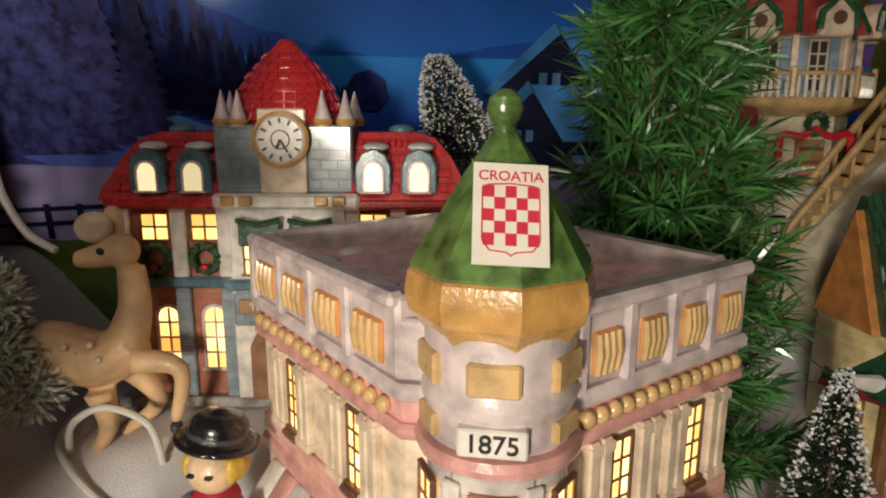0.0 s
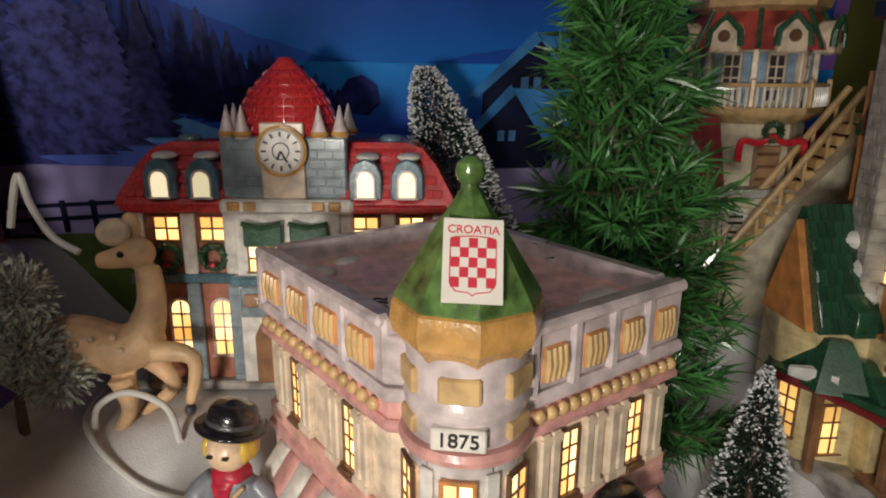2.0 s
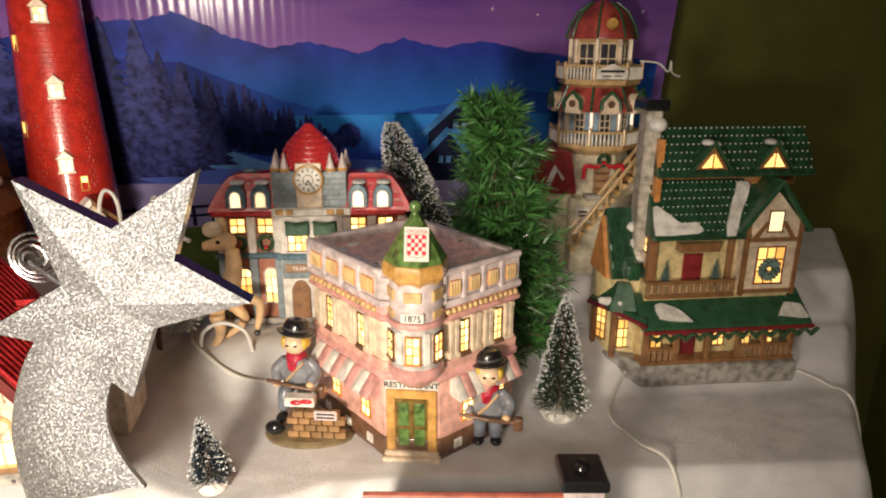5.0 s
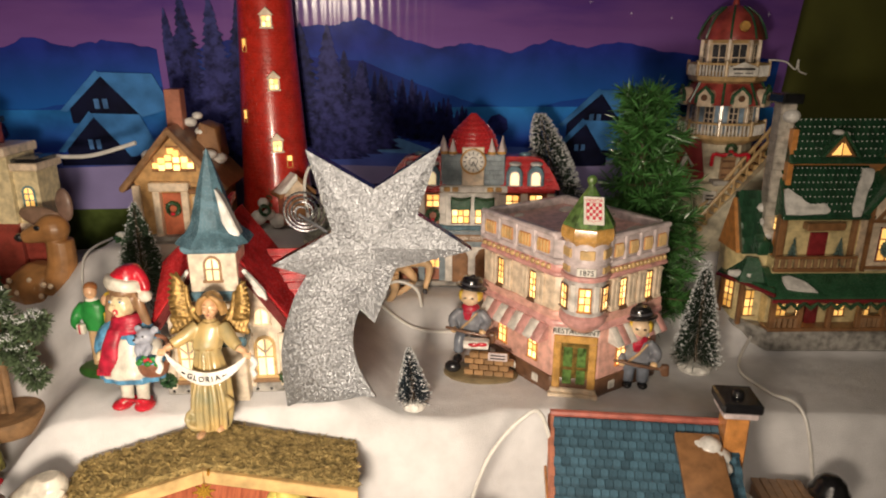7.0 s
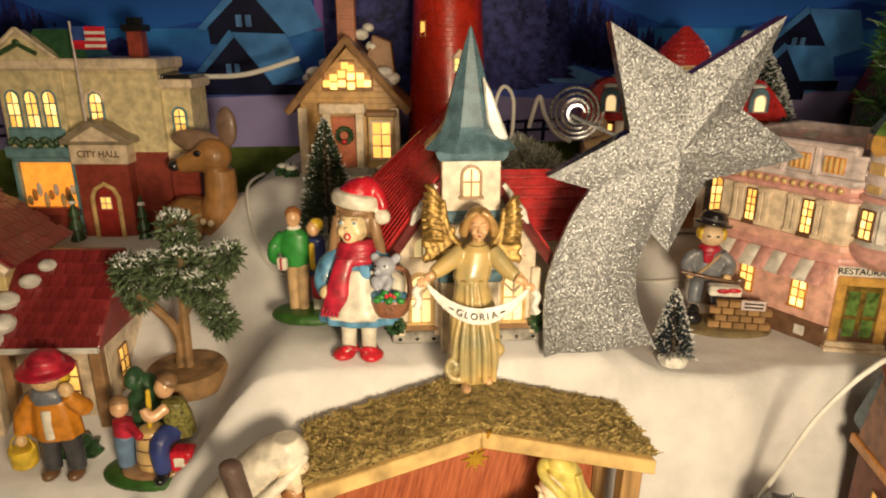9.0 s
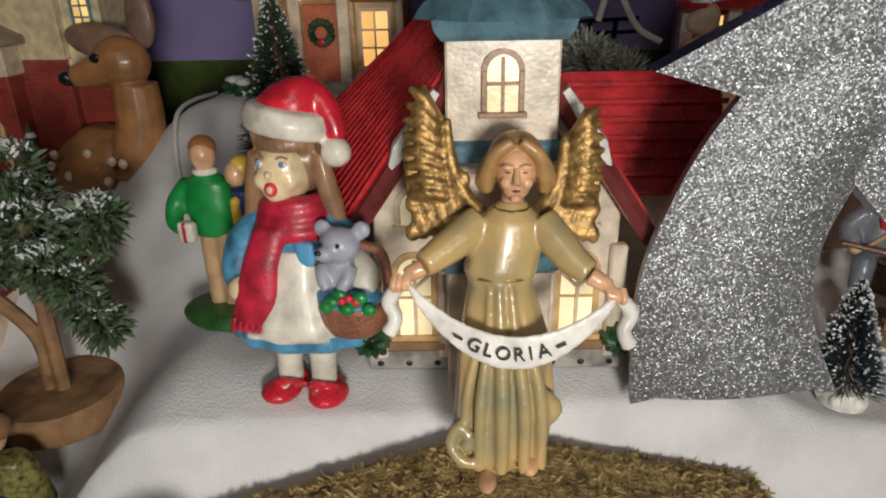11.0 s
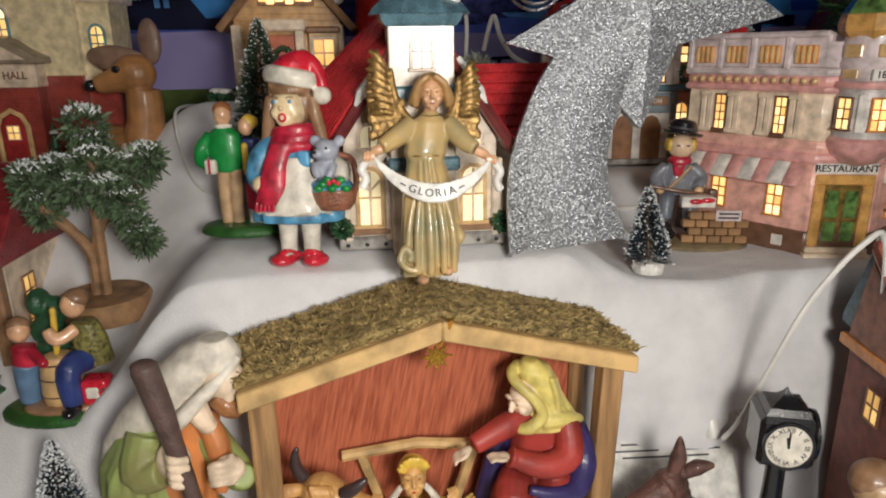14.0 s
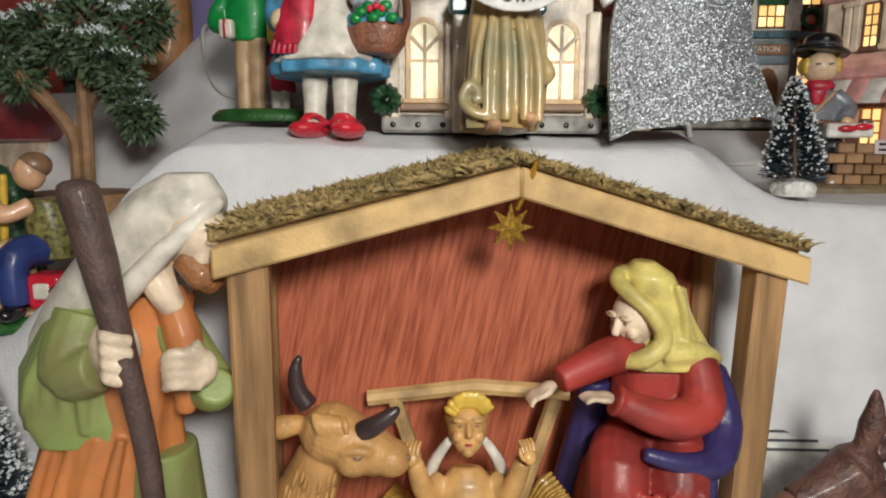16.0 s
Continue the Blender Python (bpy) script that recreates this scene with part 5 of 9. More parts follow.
# ---- the red lighthouse ----
def lighthouse():
    LRED = brick_bump(mat("scarlet_brick_glaze", (0.5, 0.025, 0.015), 0.28, var=0.15, coat=0.4), 0.007, 0.0042, 0.5)
    h = thing("lighthouse", "scarlet brick lighthouse model with lit little windows", "lighthouse model", -0.291, 0.356, 0.163)
    part("rock_base", lathe([(58, -16), (54, 6), (46, 14), (42, 16)], 12, sy=0.72), STONE, h, smooth=30)
    part("shaft", lathe([(40, 10), (38, 30), (34, 110), (30, 190), (27, 270), (27, 300)], 40), LRED, h, "tapering scarlet brick shaft")
    for k, (deg, z, r, house) in enumerate(((20, 88, 34.6, True), (22, 152, 31.8, True), (-40, 118, 33.2, False), (-36, 190, 29.6, False), (16, 214, 28.9, True), (40, 70, 35.4, False), (-8, 246, 27.6, False), (14, 268, 26.8, False), (-38, 250, 27.4, False))):
        m = at(0, 0, 0, 0, 0, deg)
        if house:
            window(h, 0, z, 8, 10, -r - 0.4, 2, 2, CREAM, PANE, m=m, rim=2)
            part("window_hood", prism([(-8, z + 11), (8, z + 11), (0, z + 19)], -r - 4, -r + 3, 0.6, m), CREAM, h)
        else:
            window(h, 0, z, 5, 12, -r + 0.2, 1, 1, OCHRE, PANE, m=m, rim=1, sill=False)
    P = at(0, 0, 0, 0, 0, 38)
    part("porch_wall", box(-15, 15, -52, -34, 10, 44, 0.8, P), REDBRICK, h)
    part("porch_roof", join(prism([(0, 64), (0, 59), (-20, 40), (-22, 44)], -56, -30, 0.8, P), prism([(0, 64), (0, 59), (20, 40), (22, 44)], -56, -30, 0.8, P)), WOOD, h)
    part("porch_snow", prism([(-1, 66), (-22, 46), (-14, 46), (0, 60)], -57, -40, 0.8, P), SNOWCAP, h)
    part("porch_gable", prism([(-15, 42), (15, 42), (0, 60)], -53, -48, 0.4, P), CREAM, h)
    d = part("porch_door", prism([(-8, 10), (8, 10), (8, 34), (4, 40), (-4, 40), (-8, 34)], -54, -51, 0.5, P), WOOD, h)
    part("wreath", ring_bush(0, -55, 28, 5, 2.6), LEAF, d)
    for k in range(26):
        a, z = random.Random(k).uniform(-62, -20), 14 + k * 2.6
        part("ivy_tuft", ring_bush(0, -39 + z * 0.09, z, 2.2, 3, 7), LEAF, h) if k % 3 == 0 else None
    part("snow_drift", snow_blob([(-10, -46, 18, 1), (2, -48, 22, 0.8), (-4, -46, 34, 0.7), (10, -44, 14, 1)], 9, flat=0.9), SNOWCAP, h)
    return h


lighthouse()


# ---- the city hall ----
def city_hall():
    h = thing("city_hall_house", "cream and brick city hall model with flag and lit windows", "house model", -0.588, 0.252, 0.106, 2)
    h.scale = (0.9, 0.86, 0.95)
    HALL = mat("cream_hall_glaze", (0.74, 0.62, 0.38), 0.34, coat=0.3)
    TEAL = mat("teal_glaze", (0.16, 0.32, 0.36), 0.32, coat=0.3)
    CRIMSON = brick_bump(mat("crimson_brick_glaze", (0.3, 0.05, 0.035), 0.35, coat=0.3), 0.006, 0.003, 0.5)
    part("base", box(-84, 96, -26, 60, 0, 6, 1), STONE, h)
    part("lower_wall", box(-78, 66, 0, 56, 4, 84, 0.6), CRIMSON, h)
    part("upper_wall", box(-78, 66, 0, 56, 84, 158, 0.6), HALL, h)
    part("left_bay_wall", box(-80, -22, -6, 4, 84, 160, 0.6), HALL, h)
    part("cornice", box(-84, 70, -9, 58, 156, 166, 1.8), CREAM, h)
    part("string_course", box(-84, -20, -10, 4, 80, 90, 1.4), TEAL, h)
    for x in (-68, -51, -34):
        window(h, x, 108, 10, 30, -6.6, 2, 3, TEAL, PANE, arch=True, rim=1.8)
    part("window_panel", box(-78, -24, -7.4, -5, 96, 106, 0.8), TEAL, h)
    part("garland", join(*[ball(-76 + k * 2.1, -10 + (k % 3), 94 + 2.5 * math.sin(k * 0.9), 3.2, seg=6) for k in range(26)]), LEAF, h)
    part("shop_opening", box(-76, -24, -2, 0.5, 34, 76, 0.4), mat("lit_shop_pane", (0.9, 0.4, 0.1), 0.3, emit=0.7, emit_colour=(1.0, 0.33, 0.05)), h, "lit shop window with small goods", 0)
    for k in range(9):
        part("goods", ball(-72 + k * 5.4, -3, 40 + 5 * (k % 3), 3, 2, 5 + (k % 4), 8), (SAND, ORANGE, CREAM)[k % 3], h)
    part("shop_frame", join(box(-80, -76, -8, 2, 6, 80, 0.6), box(-24, -20, -8, 2, 6, 80, 0.6), box(-80, -20, -8, 2, 76, 82, 0.6)), TEAL, h)
    part("shop_sill", box(-80, -20, -8, 2, 26, 34, 0.8), CRIMSON, h)
    window(h, 6, 112, 10, 24, -0.6, 2, 3, TEAL, PANE, arch=True, rim=2.4)
    part("window_arch", tube([(-3, -2, 128), (-1, -2, 136), (6, -2, 140), (13, -2, 136), (15, -2, 128)], 1.8, 6), CREAM, h)
    # pediment and hipped roof
    part("pediment", prism([(-84, 164), (-20, 164), (-26, 170), (-44, 184), (-52, 190), (-60, 184), (-78, 170)], -8, 6, 1), HALL, h)
    part("pediment_trim", join(tube([(-84, -9, 166), (-52, -9, 190)], 2.4, 6), tube([(-20, -9, 166), (-52, -9, 190)], 2.4, 6)), CREAM, h)
    part("wreath_swag", join(tube([(-70, -10, 170), (-52, -10, 178), (-36, -10, 170)], 2.2, 6), ball(-52, -11, 179, 3.4, 2, 3)), LEAF, h)
    part("hip_roof", lathe([(52, 160), (50, 164), (26, 190), (0, 192)], 4, at(-30, 28, 0), start=math.pi / 4, sy=0.75), GREENTRIM, h)
    part("flat_roof", box(10, 66, 4, 54, 160, 164, 0.6), BLACK, h)
    part("chimney", box(34, 48, 20, 34, 160, 190, 0.8), CRIMSON, h)
    part("chimney_cap", join(box(31, 51, 17, 37, 188, 194, 0.8), box(35, 40, 22, 32, 194, 200, 0.5), box(42, 47, 22, 32, 194, 200, 0.5)), BLACK, h)
    # portico
    part("portico_wall", box(-16, 34, -16, 2, 6, 78, 0.6), CRIMSON, h)
    part("portico_frieze", box(-18, 36, -18, 2, 76, 94, 0.8), CREAM, h)
    writing("name_lettering", "CITY HALL", 8.2, BROWN, h, at(9, -18.3, 85))
    part("portico_roof", prism([(-24, 94), (42, 94), (42, 99), (30, 104), (18, 112), (9, 116), (0, 112), (-12, 104), (-24, 99)], -22, 4, 1), mat("taupe_roof_glaze", (0.3, 0.24, 0.17), 0.35), h)
    part("portico_gable", prism([(-14, 97), (32, 97), (9, 110)], -23, -20, 0.4), CREAM, h)
    d = part("door", prism([(0, 8), (19, 8), (19, 46), (16, 52), (9.5, 55), (3, 52), (0, 46)], -18, -15, 0.6), mat("crimson_door", (0.34, 0.03, 0.03), 0.3, coat=0.4), h, "arched red door")
    window(h, 9.5, 36, 9, 10, -18.2, 2, 2, CREAM, DIMPANE, rim=0.8, sill=False)
    part("door_arch", tube([(-3, -18, 8), (-3, -18, 46), (1, -18, 54), (9.5, -18, 58.5), (18, -18, 54), (22, -18, 46), (22, -18, 8)], 2.2, 6), SAND, h)
    part("step", box(-12, 30, -26, -14, 0, 6, 0.8), GREYWHITE, h)
    part("step", box(-8, 28, -34, -22, -3, 2, 0.8), GREYWHITE, h)
    pole = part("flag_pole", tube([(4, -20, 98), (4, -20, 196)], 1.0, 8), GREYWHITE, h)
    flag = part("flag", box(5, 34, -20.6, -20, 174, 192, 0.1), BRIGHTRED, h, "small red and white striped flag")
    for k in range(3):
        part("flag_stripe", box(15, 34, -20.9, -20.5, 175.5 + k * 5.2, 177.8 + k * 5.2, 0), WHITE, flag)
    part("flag_corner", box(5, 16, -21, -20.5, 181, 192, 0), mat("flag_blue", (0.02, 0.06, 0.25), 0.5), flag)
    # annex
    part("annex_wall", box(62, 92, 8, 52, 80, 142, 0.6), HALL, h)
    part("annex_lower", box(62, 92, 8, 52, 4, 80, 0.6), CRIMSON, h)
    part("annex_cornice", box(62, 96, 3, 56, 140, 148, 1.4), CREAM, h)
    part("annex_roof", box(64, 93, 8, 52, 148, 152, 0.6), BLACK, h)
    part("annex_band", box(62, 95, 4, 20, 76, 84, 1.2), CREAM, h)
    window(h, 80, 102, 10, 20, 7.4, 2, 3, TEAL, DIMPANE, arch=True, rim=2.2)
    for x, y, hh in ((-20, -24, 48), (44, -22, 46)):
        tree = part("pine", lathe([(9, 0), (2.4, hh * 0.3), (7.4, hh * 0.3), (2, hh * 0.55), (5.6, hh * 0.55), (1.4, hh * 0.78), (3.6, hh * 0.78), (0.3, hh)], 12, at(x, y, 4)), LEAF, h, "tiny snow-tipped pine")
        for q, r in ((0.3, 6.5), (0.55, 5), (0.78, 3.4)):
            part("pine_snow", lathe([(r + 0.4, hh * q), (r * 0.6, hh * q + 4), (r * 0.3, hh * q + 6)], 12, at(x, y, 4.4)), SNOWCAP, tree)
    return h


city_hall()


# ---- the cream house with the wine-red roofs ----
def red_roof_house():
    h = thing("red_roof_house", "cream house model with wine red snowy roofs", "house model", -0.560, 0.115, 0.0, 4)
    part("base", box(-130, 50, -50, 60, 0, 10, 2), GREYWHITE, h)
    part("wall", box(-120, -22, -8, 56, 8, 144, 0.8), YELLOWWALL, h)
    part("porch_wall", box(-120, -28, -34, -8, 8, 104, 0.8), CREAM, h)
    part("gable", prism([(-120, 142), (-22, 142), (-71, 172)], -8, 56, 0.7), CREAM, h)
    r = part("roof_slope", prism([(-71, 182), (-71, 174), (-16, 132), (-10, 136)], -16, 60, 1), DARKRED, h)
    part("roof_slope", prism([(-71, 182), (-71, 174), (-126, 132), (-132, 136)], -16, 60, 1), DARKRED, h)
    shingles(r, (-9, -16, 137), (0, 76, 0), (-62, 0, 46), 12, 8, DARKRED)
    part("barge_board", tube([(-71, -17, 177), (-13, -17, 133)], 3.6, 6), CREAM, h)
    part("gable_trim", join(tube([(-66, -18, 166), (-24, -18, 138)], 1.6, 6), tube([(-110, -10, 143), (-24, -10, 143)], 2.2, 6)), SAND, h)
    part("roof_snow", tube(smooth_path([(-56, -18, 167), (-44, -19, 159), (-34, -18, 152), (-26, -18, 146)], 4), [3 + 2 * math.sin(k * 0.8) for k in range(13)], 8), SNOWCAP, h)
    part("wing_wall", box(-24, 44, -22, 50, 8, 92, 0.8), CREAM, h)
    w = part("wing_roof", prism([(-36, 84), (-36, 88), (16, 138), (22, 138), (58, 90), (58, 84)], -28, 48, 1, SWAP), DARKRED, h)
    shingles(w, (-28, -38, 86), (76, 0, 0), (0, 53, 51), 13, 8, DARKRED)
    part("wing_snow", snow_blob([(-22, -34, 92, 1), (-18, -26, 100, 1.2), (-20, -14, 112, 1.1), (-8, -4, 122, 0.9), (0, 6, 130, 0.8)], 8, flat=0.7), SNOWCAP, h)
    part("wing_eave", tube([(-28, -38, 86), (48, -38, 86)], 2.2, 6), SNOWCAP, h)
    part("wing_post", box(36, 44, -30, -22, 8, 86, 1), MIDBROWN, h)
    part("wing_post", box(-24, -17, -30, -22, 8, 86, 1), MIDBROWN, h)
    window(h, 14, 36, 18, 34, -22.6, 2, 3, MIDBROWN, DIMPANE)
    window(h, 20, 24, 12, 46, 0, 2, 5, MIDBROWN, DIMPANE, m=at(44.4, -20, 0, 0, 0, 90))
    part("door_frame", box(-80, -32, -40, -33, 8, 104, 1.2), CREAM, h)
    d = part("door", box(-72, -40, -43, -38, 8, 92, 0.8), BRIGHTRED, h, "glossy red door")
    for z in (16, 52):
        for x in (-69, -54):
            part("door_panel", box(x, x + 11, -44, -42.5, z, z + 30, 0.6), DARKRED, d)
    part("door_garland", tube([(-78, -44, 88), (-70, -46, 96), (-48, -46, 98), (-34, -44, 92)], 3, 7), LEAF, h)
    part("door_light", box(-38, -33, -41, -38, 30, 88, 0.5), DIMPANE, h)
    part("name_panel", box(-70, -42, -38, -34, 112, 126, 1), SAND, h)
    part("hedge", ring_bush(28, -46, 12, 9, 10, 14), LEAF, h)
    return h


red_roof_house()


# ---- the schoolhouse with the blue roof ----
POSTBROWN = mat("rust_plank_glaze", (0.24, 0.09, 0.045), 0.4, var=0.3, coat=0.2)


def schoolhouse():
    h = thing("schoolhouse", "red brick schoolhouse model with blue shingled roof and dormer", "house model", 0.056, 0.046, -0.097, -4)
    BLUEROOF = mat("blue_shingle_glaze", (0.05, 0.11, 0.155), 0.35, var=0.3, scale=260, coat=0.25, rand=0.3)
    part("base", box(-76, 84, -52, 40, 0, 8, 1.5), STONE, h)
    BRICK = brick_bump(mat("school_brick_glaze", (0.2, 0.06, 0.04), 0.45), 0.006, 0.003, 0.5)
    part("wall", box(-66, 66, -40, 36, 6, 130, 0.8), BRICK, h)
    part("gable", prism([(-40, 126), (36, 126), (22, 182)], -66, 66, 0.8, SWAP), BRICK, h)
    r = part("roof", prism([(-50, 122), (-50, 127), (20, 187), (26, 187), (46, 140), (46, 134)], -68, 66, 0.8, SWAP), BLUEROOF, h, "worn blue shingle roof")
    shingles(r, (-68, -51.5, 126), (134, 0, 0), (0, 70.5, 60), 22, 13, BLUEROOF, thick=1.0)
    part("ridge", tube([(-70, 22, 189), (68, 22, 189)], 2.8, 8), mat("brick_ridge_glaze", (0.42, 0.12, 0.09), 0.4), h)
    part("barge_board", tube([(-69, -52, 124), (-69, 22, 187)], 3, 6), REDBRICK, h)
    part("gable_board", prism([(-38, 128), (34, 130), (22, 180)], -69.5, -66, 0.4, SWAP), POSTBROWN, h, "reddish brown plank gable")
    part("gable_snow", prism([(-30, 118), (-12, 118), (-22, 104)], -70, -67, 0.4, SWAP), SNOWCAP, h)
    part("gable_beam", box(-71, -66, -44, 40, 122, 129, 0.7), ORANGE, h)
    window(h, 0, 88, 12, 18, 0, 2, 2, BROWN, DIMPANE, m=at(-66.4, 4, 0, 0, 0, -90))
    d = part("dormer", box(24, 48, -36, 0, 138, 162, 0.7), PALEPINK, h)
    part("dormer_roof", prism([(-44, 156), (-44, 160), (10, 186), (10, 181)], 20, 52, 0.7, SWAP), WOOD, d, "brown plank dormer roof")
    window(h, 36, 140, 15, 16, -36.4, 2, 2, BROWN, PANE, rim=1.2)
    part("porch_roof", prism([(-70, 120), (-70, 124), (-30, 152), (-30, 148)], -30, 0, 0.7, SWAP), WOOD, h)
    part("side_window", box(-62, -48, -46, -34, 128, 146, 0.6), SNOWCAP, h)
    part("chimney", box(54, 70, 4, 22, 130, 206, 0.9), ORANGE, h)
    part("chimney_rim", box(50, 74, 0, 26, 204, 209, 0.8), GREYWHITE, h)
    part("chimney_cap", box(48, 76, -2, 28, 209, 217, 1.4), BLACK, h)
    part("chimney_knob", lathe([(5, 216), (4, 221), (0, 222)], 12, at(62, 13, 0)), BLACK, h)
    part("roof_snow", snow_blob([(36, 6, 178, 0.9), (44, 4, 180, 1), (50, 0, 174, 1), (52, -6, 168, 0.8)], 9, flat=0.7), SNOWCAP, h)
    part("roof_snow", snow_blob([(70, -6, 130, 1), (72, 0, 134, 1.1)], 9, flat=0.9), SNOWCAP, h)
    # lower deck and its capped chimney beyond the lean-to
    part("deck", box(102, 142, 24, 62, 96, 110, 0.8), WOOD, h)
    for k in range(6):
        part("deck_plank", box(102 + k * 6.7, 108.2 + k * 6.7, 22, 64, 110, 113 + (k % 2) * 0.5, 0.5), MIDBROWN, h)
    part("deck_chimney", box(142, 158, 26, 44, 70, 124, 0.9), ORANGE, h)
    part("deck_chimney_cap", lathe([(15, 122), (15, 126), (13, 128), (11, 134), (6, 138), (0, 139)], 18, at(150, 35, 0)), BLACK, h)
    # plank lean-to at the end
    part("lean_to_wall", box(66, 104, -38, 24, 6, 108, 0.8), WOOD, h)
    for k in range(5):
        part("plank", box(67 + k * 7.6, 74 + k * 7.6, -40, 26, 108, 112 + (k % 2) * 0.6, 0.5), MIDBROWN, h)
    return h


schoolhouse()


# ---- the silver comet star ----
GLITTER = mat("silver_glitter", (0.34, 0.35, 0.37), 0.46, metal=0.82, var=0.12, scale=900, bump=0.0)


def glitter_nodes(m):
    nt = m.node_tree
    n, link = nt.nodes, nt.links.new
    tc, vo = n.new("ShaderNodeTexCoord"), n.new("ShaderNodeTexVoronoi")
    vo.inputs["Scale"].default_value = 2100
    link(tc.outputs["Object"], vo.inputs["Vector"])
    sub, sc, geo, nrm, add = n.new("ShaderNodeVectorMath"), n.new("ShaderNodeVectorMath"), n.new("ShaderNodeNewGeometry"), n.new("ShaderNodeVectorMath"), n.new("ShaderNodeVectorMath")
    sub.operation, sc.operation, nrm.operation = "SUBTRACT", "SCALE", "NORMALIZE"
    sub.inputs[1].default_value = (0.5, 0.5, 0.5)
    sc.inputs["Scale"].default_value = 0.8
    link(vo.outputs["Color"], sub.inputs[0])
    link(sub.outputs[0], sc.inputs[0])
    link(sc.outputs[0], add.inputs[0])
    link(geo.outputs["Normal"], add.inputs[1])
    link(add.outputs[0], nrm.inputs[0])
    link(nrm.outputs[0], n["Principled BSDF"].inputs["Normal"])
    return m


glitter_nodes(GLITTER)


def comet_star():
    s = thing("comet_star", "large silver glitter star with a curved tail standing in the snow", "star ornament", -0.150, 0.088, 0.086, 2)
    # outline of the face in x and z, with raised ridges to the middle of the star
    mid = (2, 134)
    tips = [(-42, 204), (53, 207), (76, 130), (3, 72), (-72, 118)]
    dents = [(5, 176), (36, 157), (20, 116), (-30, 106), (-26, 144)]
    bm = bmesh.new()
    c, cb = bm.verts.new((mid[0], -9, mid[1])), bm.verts.new((mid[0], 10, mid[1]))
    ring_f, ring_b = [], []
    for t, d in zip(tips, dents):
        for x, z in (t, d):
            ring_f.append(bm.verts.new((x, -2.5, z)))
            ring_b.append(bm.verts.new((x, 9.5, z)))
    n = len(ring_f)
    for i in range(n):
        j = (i + 1) % n
        bm.faces.new((c, ring_f[i], ring_f[j]))
        bm.faces.new((cb, ring_b[j], ring_b[i]))
        bm.faces.new((ring_f[i], ring_b[i], ring_b[j], ring_f[j]))
    bm.normal_update()
    for f in bm.faces:
        if abs(f.normal.y) < 0.5 and len(f.verts) == 4:
            f.material_index = 1
    part("star_body", bm, [GLITTER, BLACK], s, smooth=0)
    # tail: a ribbon that sweeps down to two points
    left = smooth_path([(-36, 0, 126), (-56, 0, 94), (-68, 0, 58), (-70, 0, 30), (-68, 0, 0)], 6)
    right = smooth_path([(14, 0, 108), (-4, 0, 92), (-14, 0, 62), (-11, 0, 36), (2, 0, 8)], 6)
    bm = bmesh.new()
    k = len(left)
    rows = []
    for i, (a, b) in enumerate(zip(left, right)):
        row = []
        for q in range(9):
            u = q / 8
            p = a.lerp(b, u)
            lift = 0
            if i == k - 1:
                lift = 14 * math.sin(math.pi * u) ** 1.5
            row.append((bm.verts.new((p.x, -2.0 - 5 * math.sin(math.pi * u), p.z + lift)), bm.verts.new((p.x, 2.0, p.z + lift))))
        rows.append(row)
    for a, b in zip(rows, rows[1:]):
        for q in range(8):
            bm.faces.new((a[q][0], a[q + 1][0], b[q + 1][0], b[q][0]))
            bm.faces.new((a[q][1], b[q][1], b[q + 1][1], a[q + 1][1]))
        bm.faces.new((a[0][0], b[0][0], b[0][1], a[0][1]))
        bm.faces.new((a[8][0], a[8][1], b[8][1], b[8][0]))
    for q in range(8):
        bm.faces.new((rows[-1][q][0], rows[-1][q + 1][0], rows[-1][q + 1][1], rows[-1][q][1]))
    part("tail", bm, GLITTER, s, smooth=40)
    coil = [(-52 + (4 + 1.1 * t / 6.28 * 3) * math.cos(t), 22 + t * 0.3, 152 + (4 + 1.1 * t / 6.28 * 3) * math.sin(t)) for t in np.linspace(0, 6.28 * 4, 90)]
    part("wire_coil", tube(coil, 1.0, 6), mat("silver_wire", (0.6, 0.6, 0.62), 0.25, metal=1.0, var=0.1), s, "coiled silver wire behind the star")
    part("coil_arm", tube([(-55, 25, 150), (-30, 8, 140), (-10, 2, 135)], 1.2, 6), GLITTER, s)
    return s


comet_star()


# ---- the stable of the nativity ----
BAREWOOD = mat("bare_pine_wood", (0.62, 0.41, 0.17), 0.6, var=0.25, scale=60, bump=0.3)
POSTWOOD = mat("brown_round_wood", (0.42, 0.24, 0.1), 0.6, var=0.3, scale=50, bump=0.4)
PLYWOOD = mat("red_brown_plywood", (0.5, 0.15, 0.075), 0.42, var=0.2, scale=150, bump=0.4, dark=(0.3, 0.07, 0.035))
MOSS = mat("dried_moss", (0.36, 0.26, 0.1), 0.9, var=0.5, scale=200, bump=1.0, dark=(0.1, 0.07, 0.022))
STRAWMAT = mat("floor_straw", (0.26, 0.17, 0.06), 0.9, var=0.5, scale=240, bump=1.0)


def stretch_grain(m, sx, sy, sz, turn=0.0):
    """Draw the noise out along the grain."""
    nt = m.node_tree
    mp = nt.nodes.new("ShaderNodeMapping")
    mp.inputs["Scale"].default_value = (sx, sy, sz)
    vr = nt.nodes.new("ShaderNodeVectorRotate")
    vr.rotation_type = "Y_AXIS"
    vr.inputs["Angle"].default_value = radians(turn)
    nt.links.new(vr.outputs[0], mp.inputs["Vector"])
    for nd in list(nt.nodes):
        if nd.bl_idname == "ShaderNodeTexNoise":
            src = nd.inputs["Vector"].links[0].from_socket
            nt.links.new(src, vr.inputs["Vector"])
            nt.links.new(mp.outputs["Vector"], nd.inputs["Vector"])
    return m


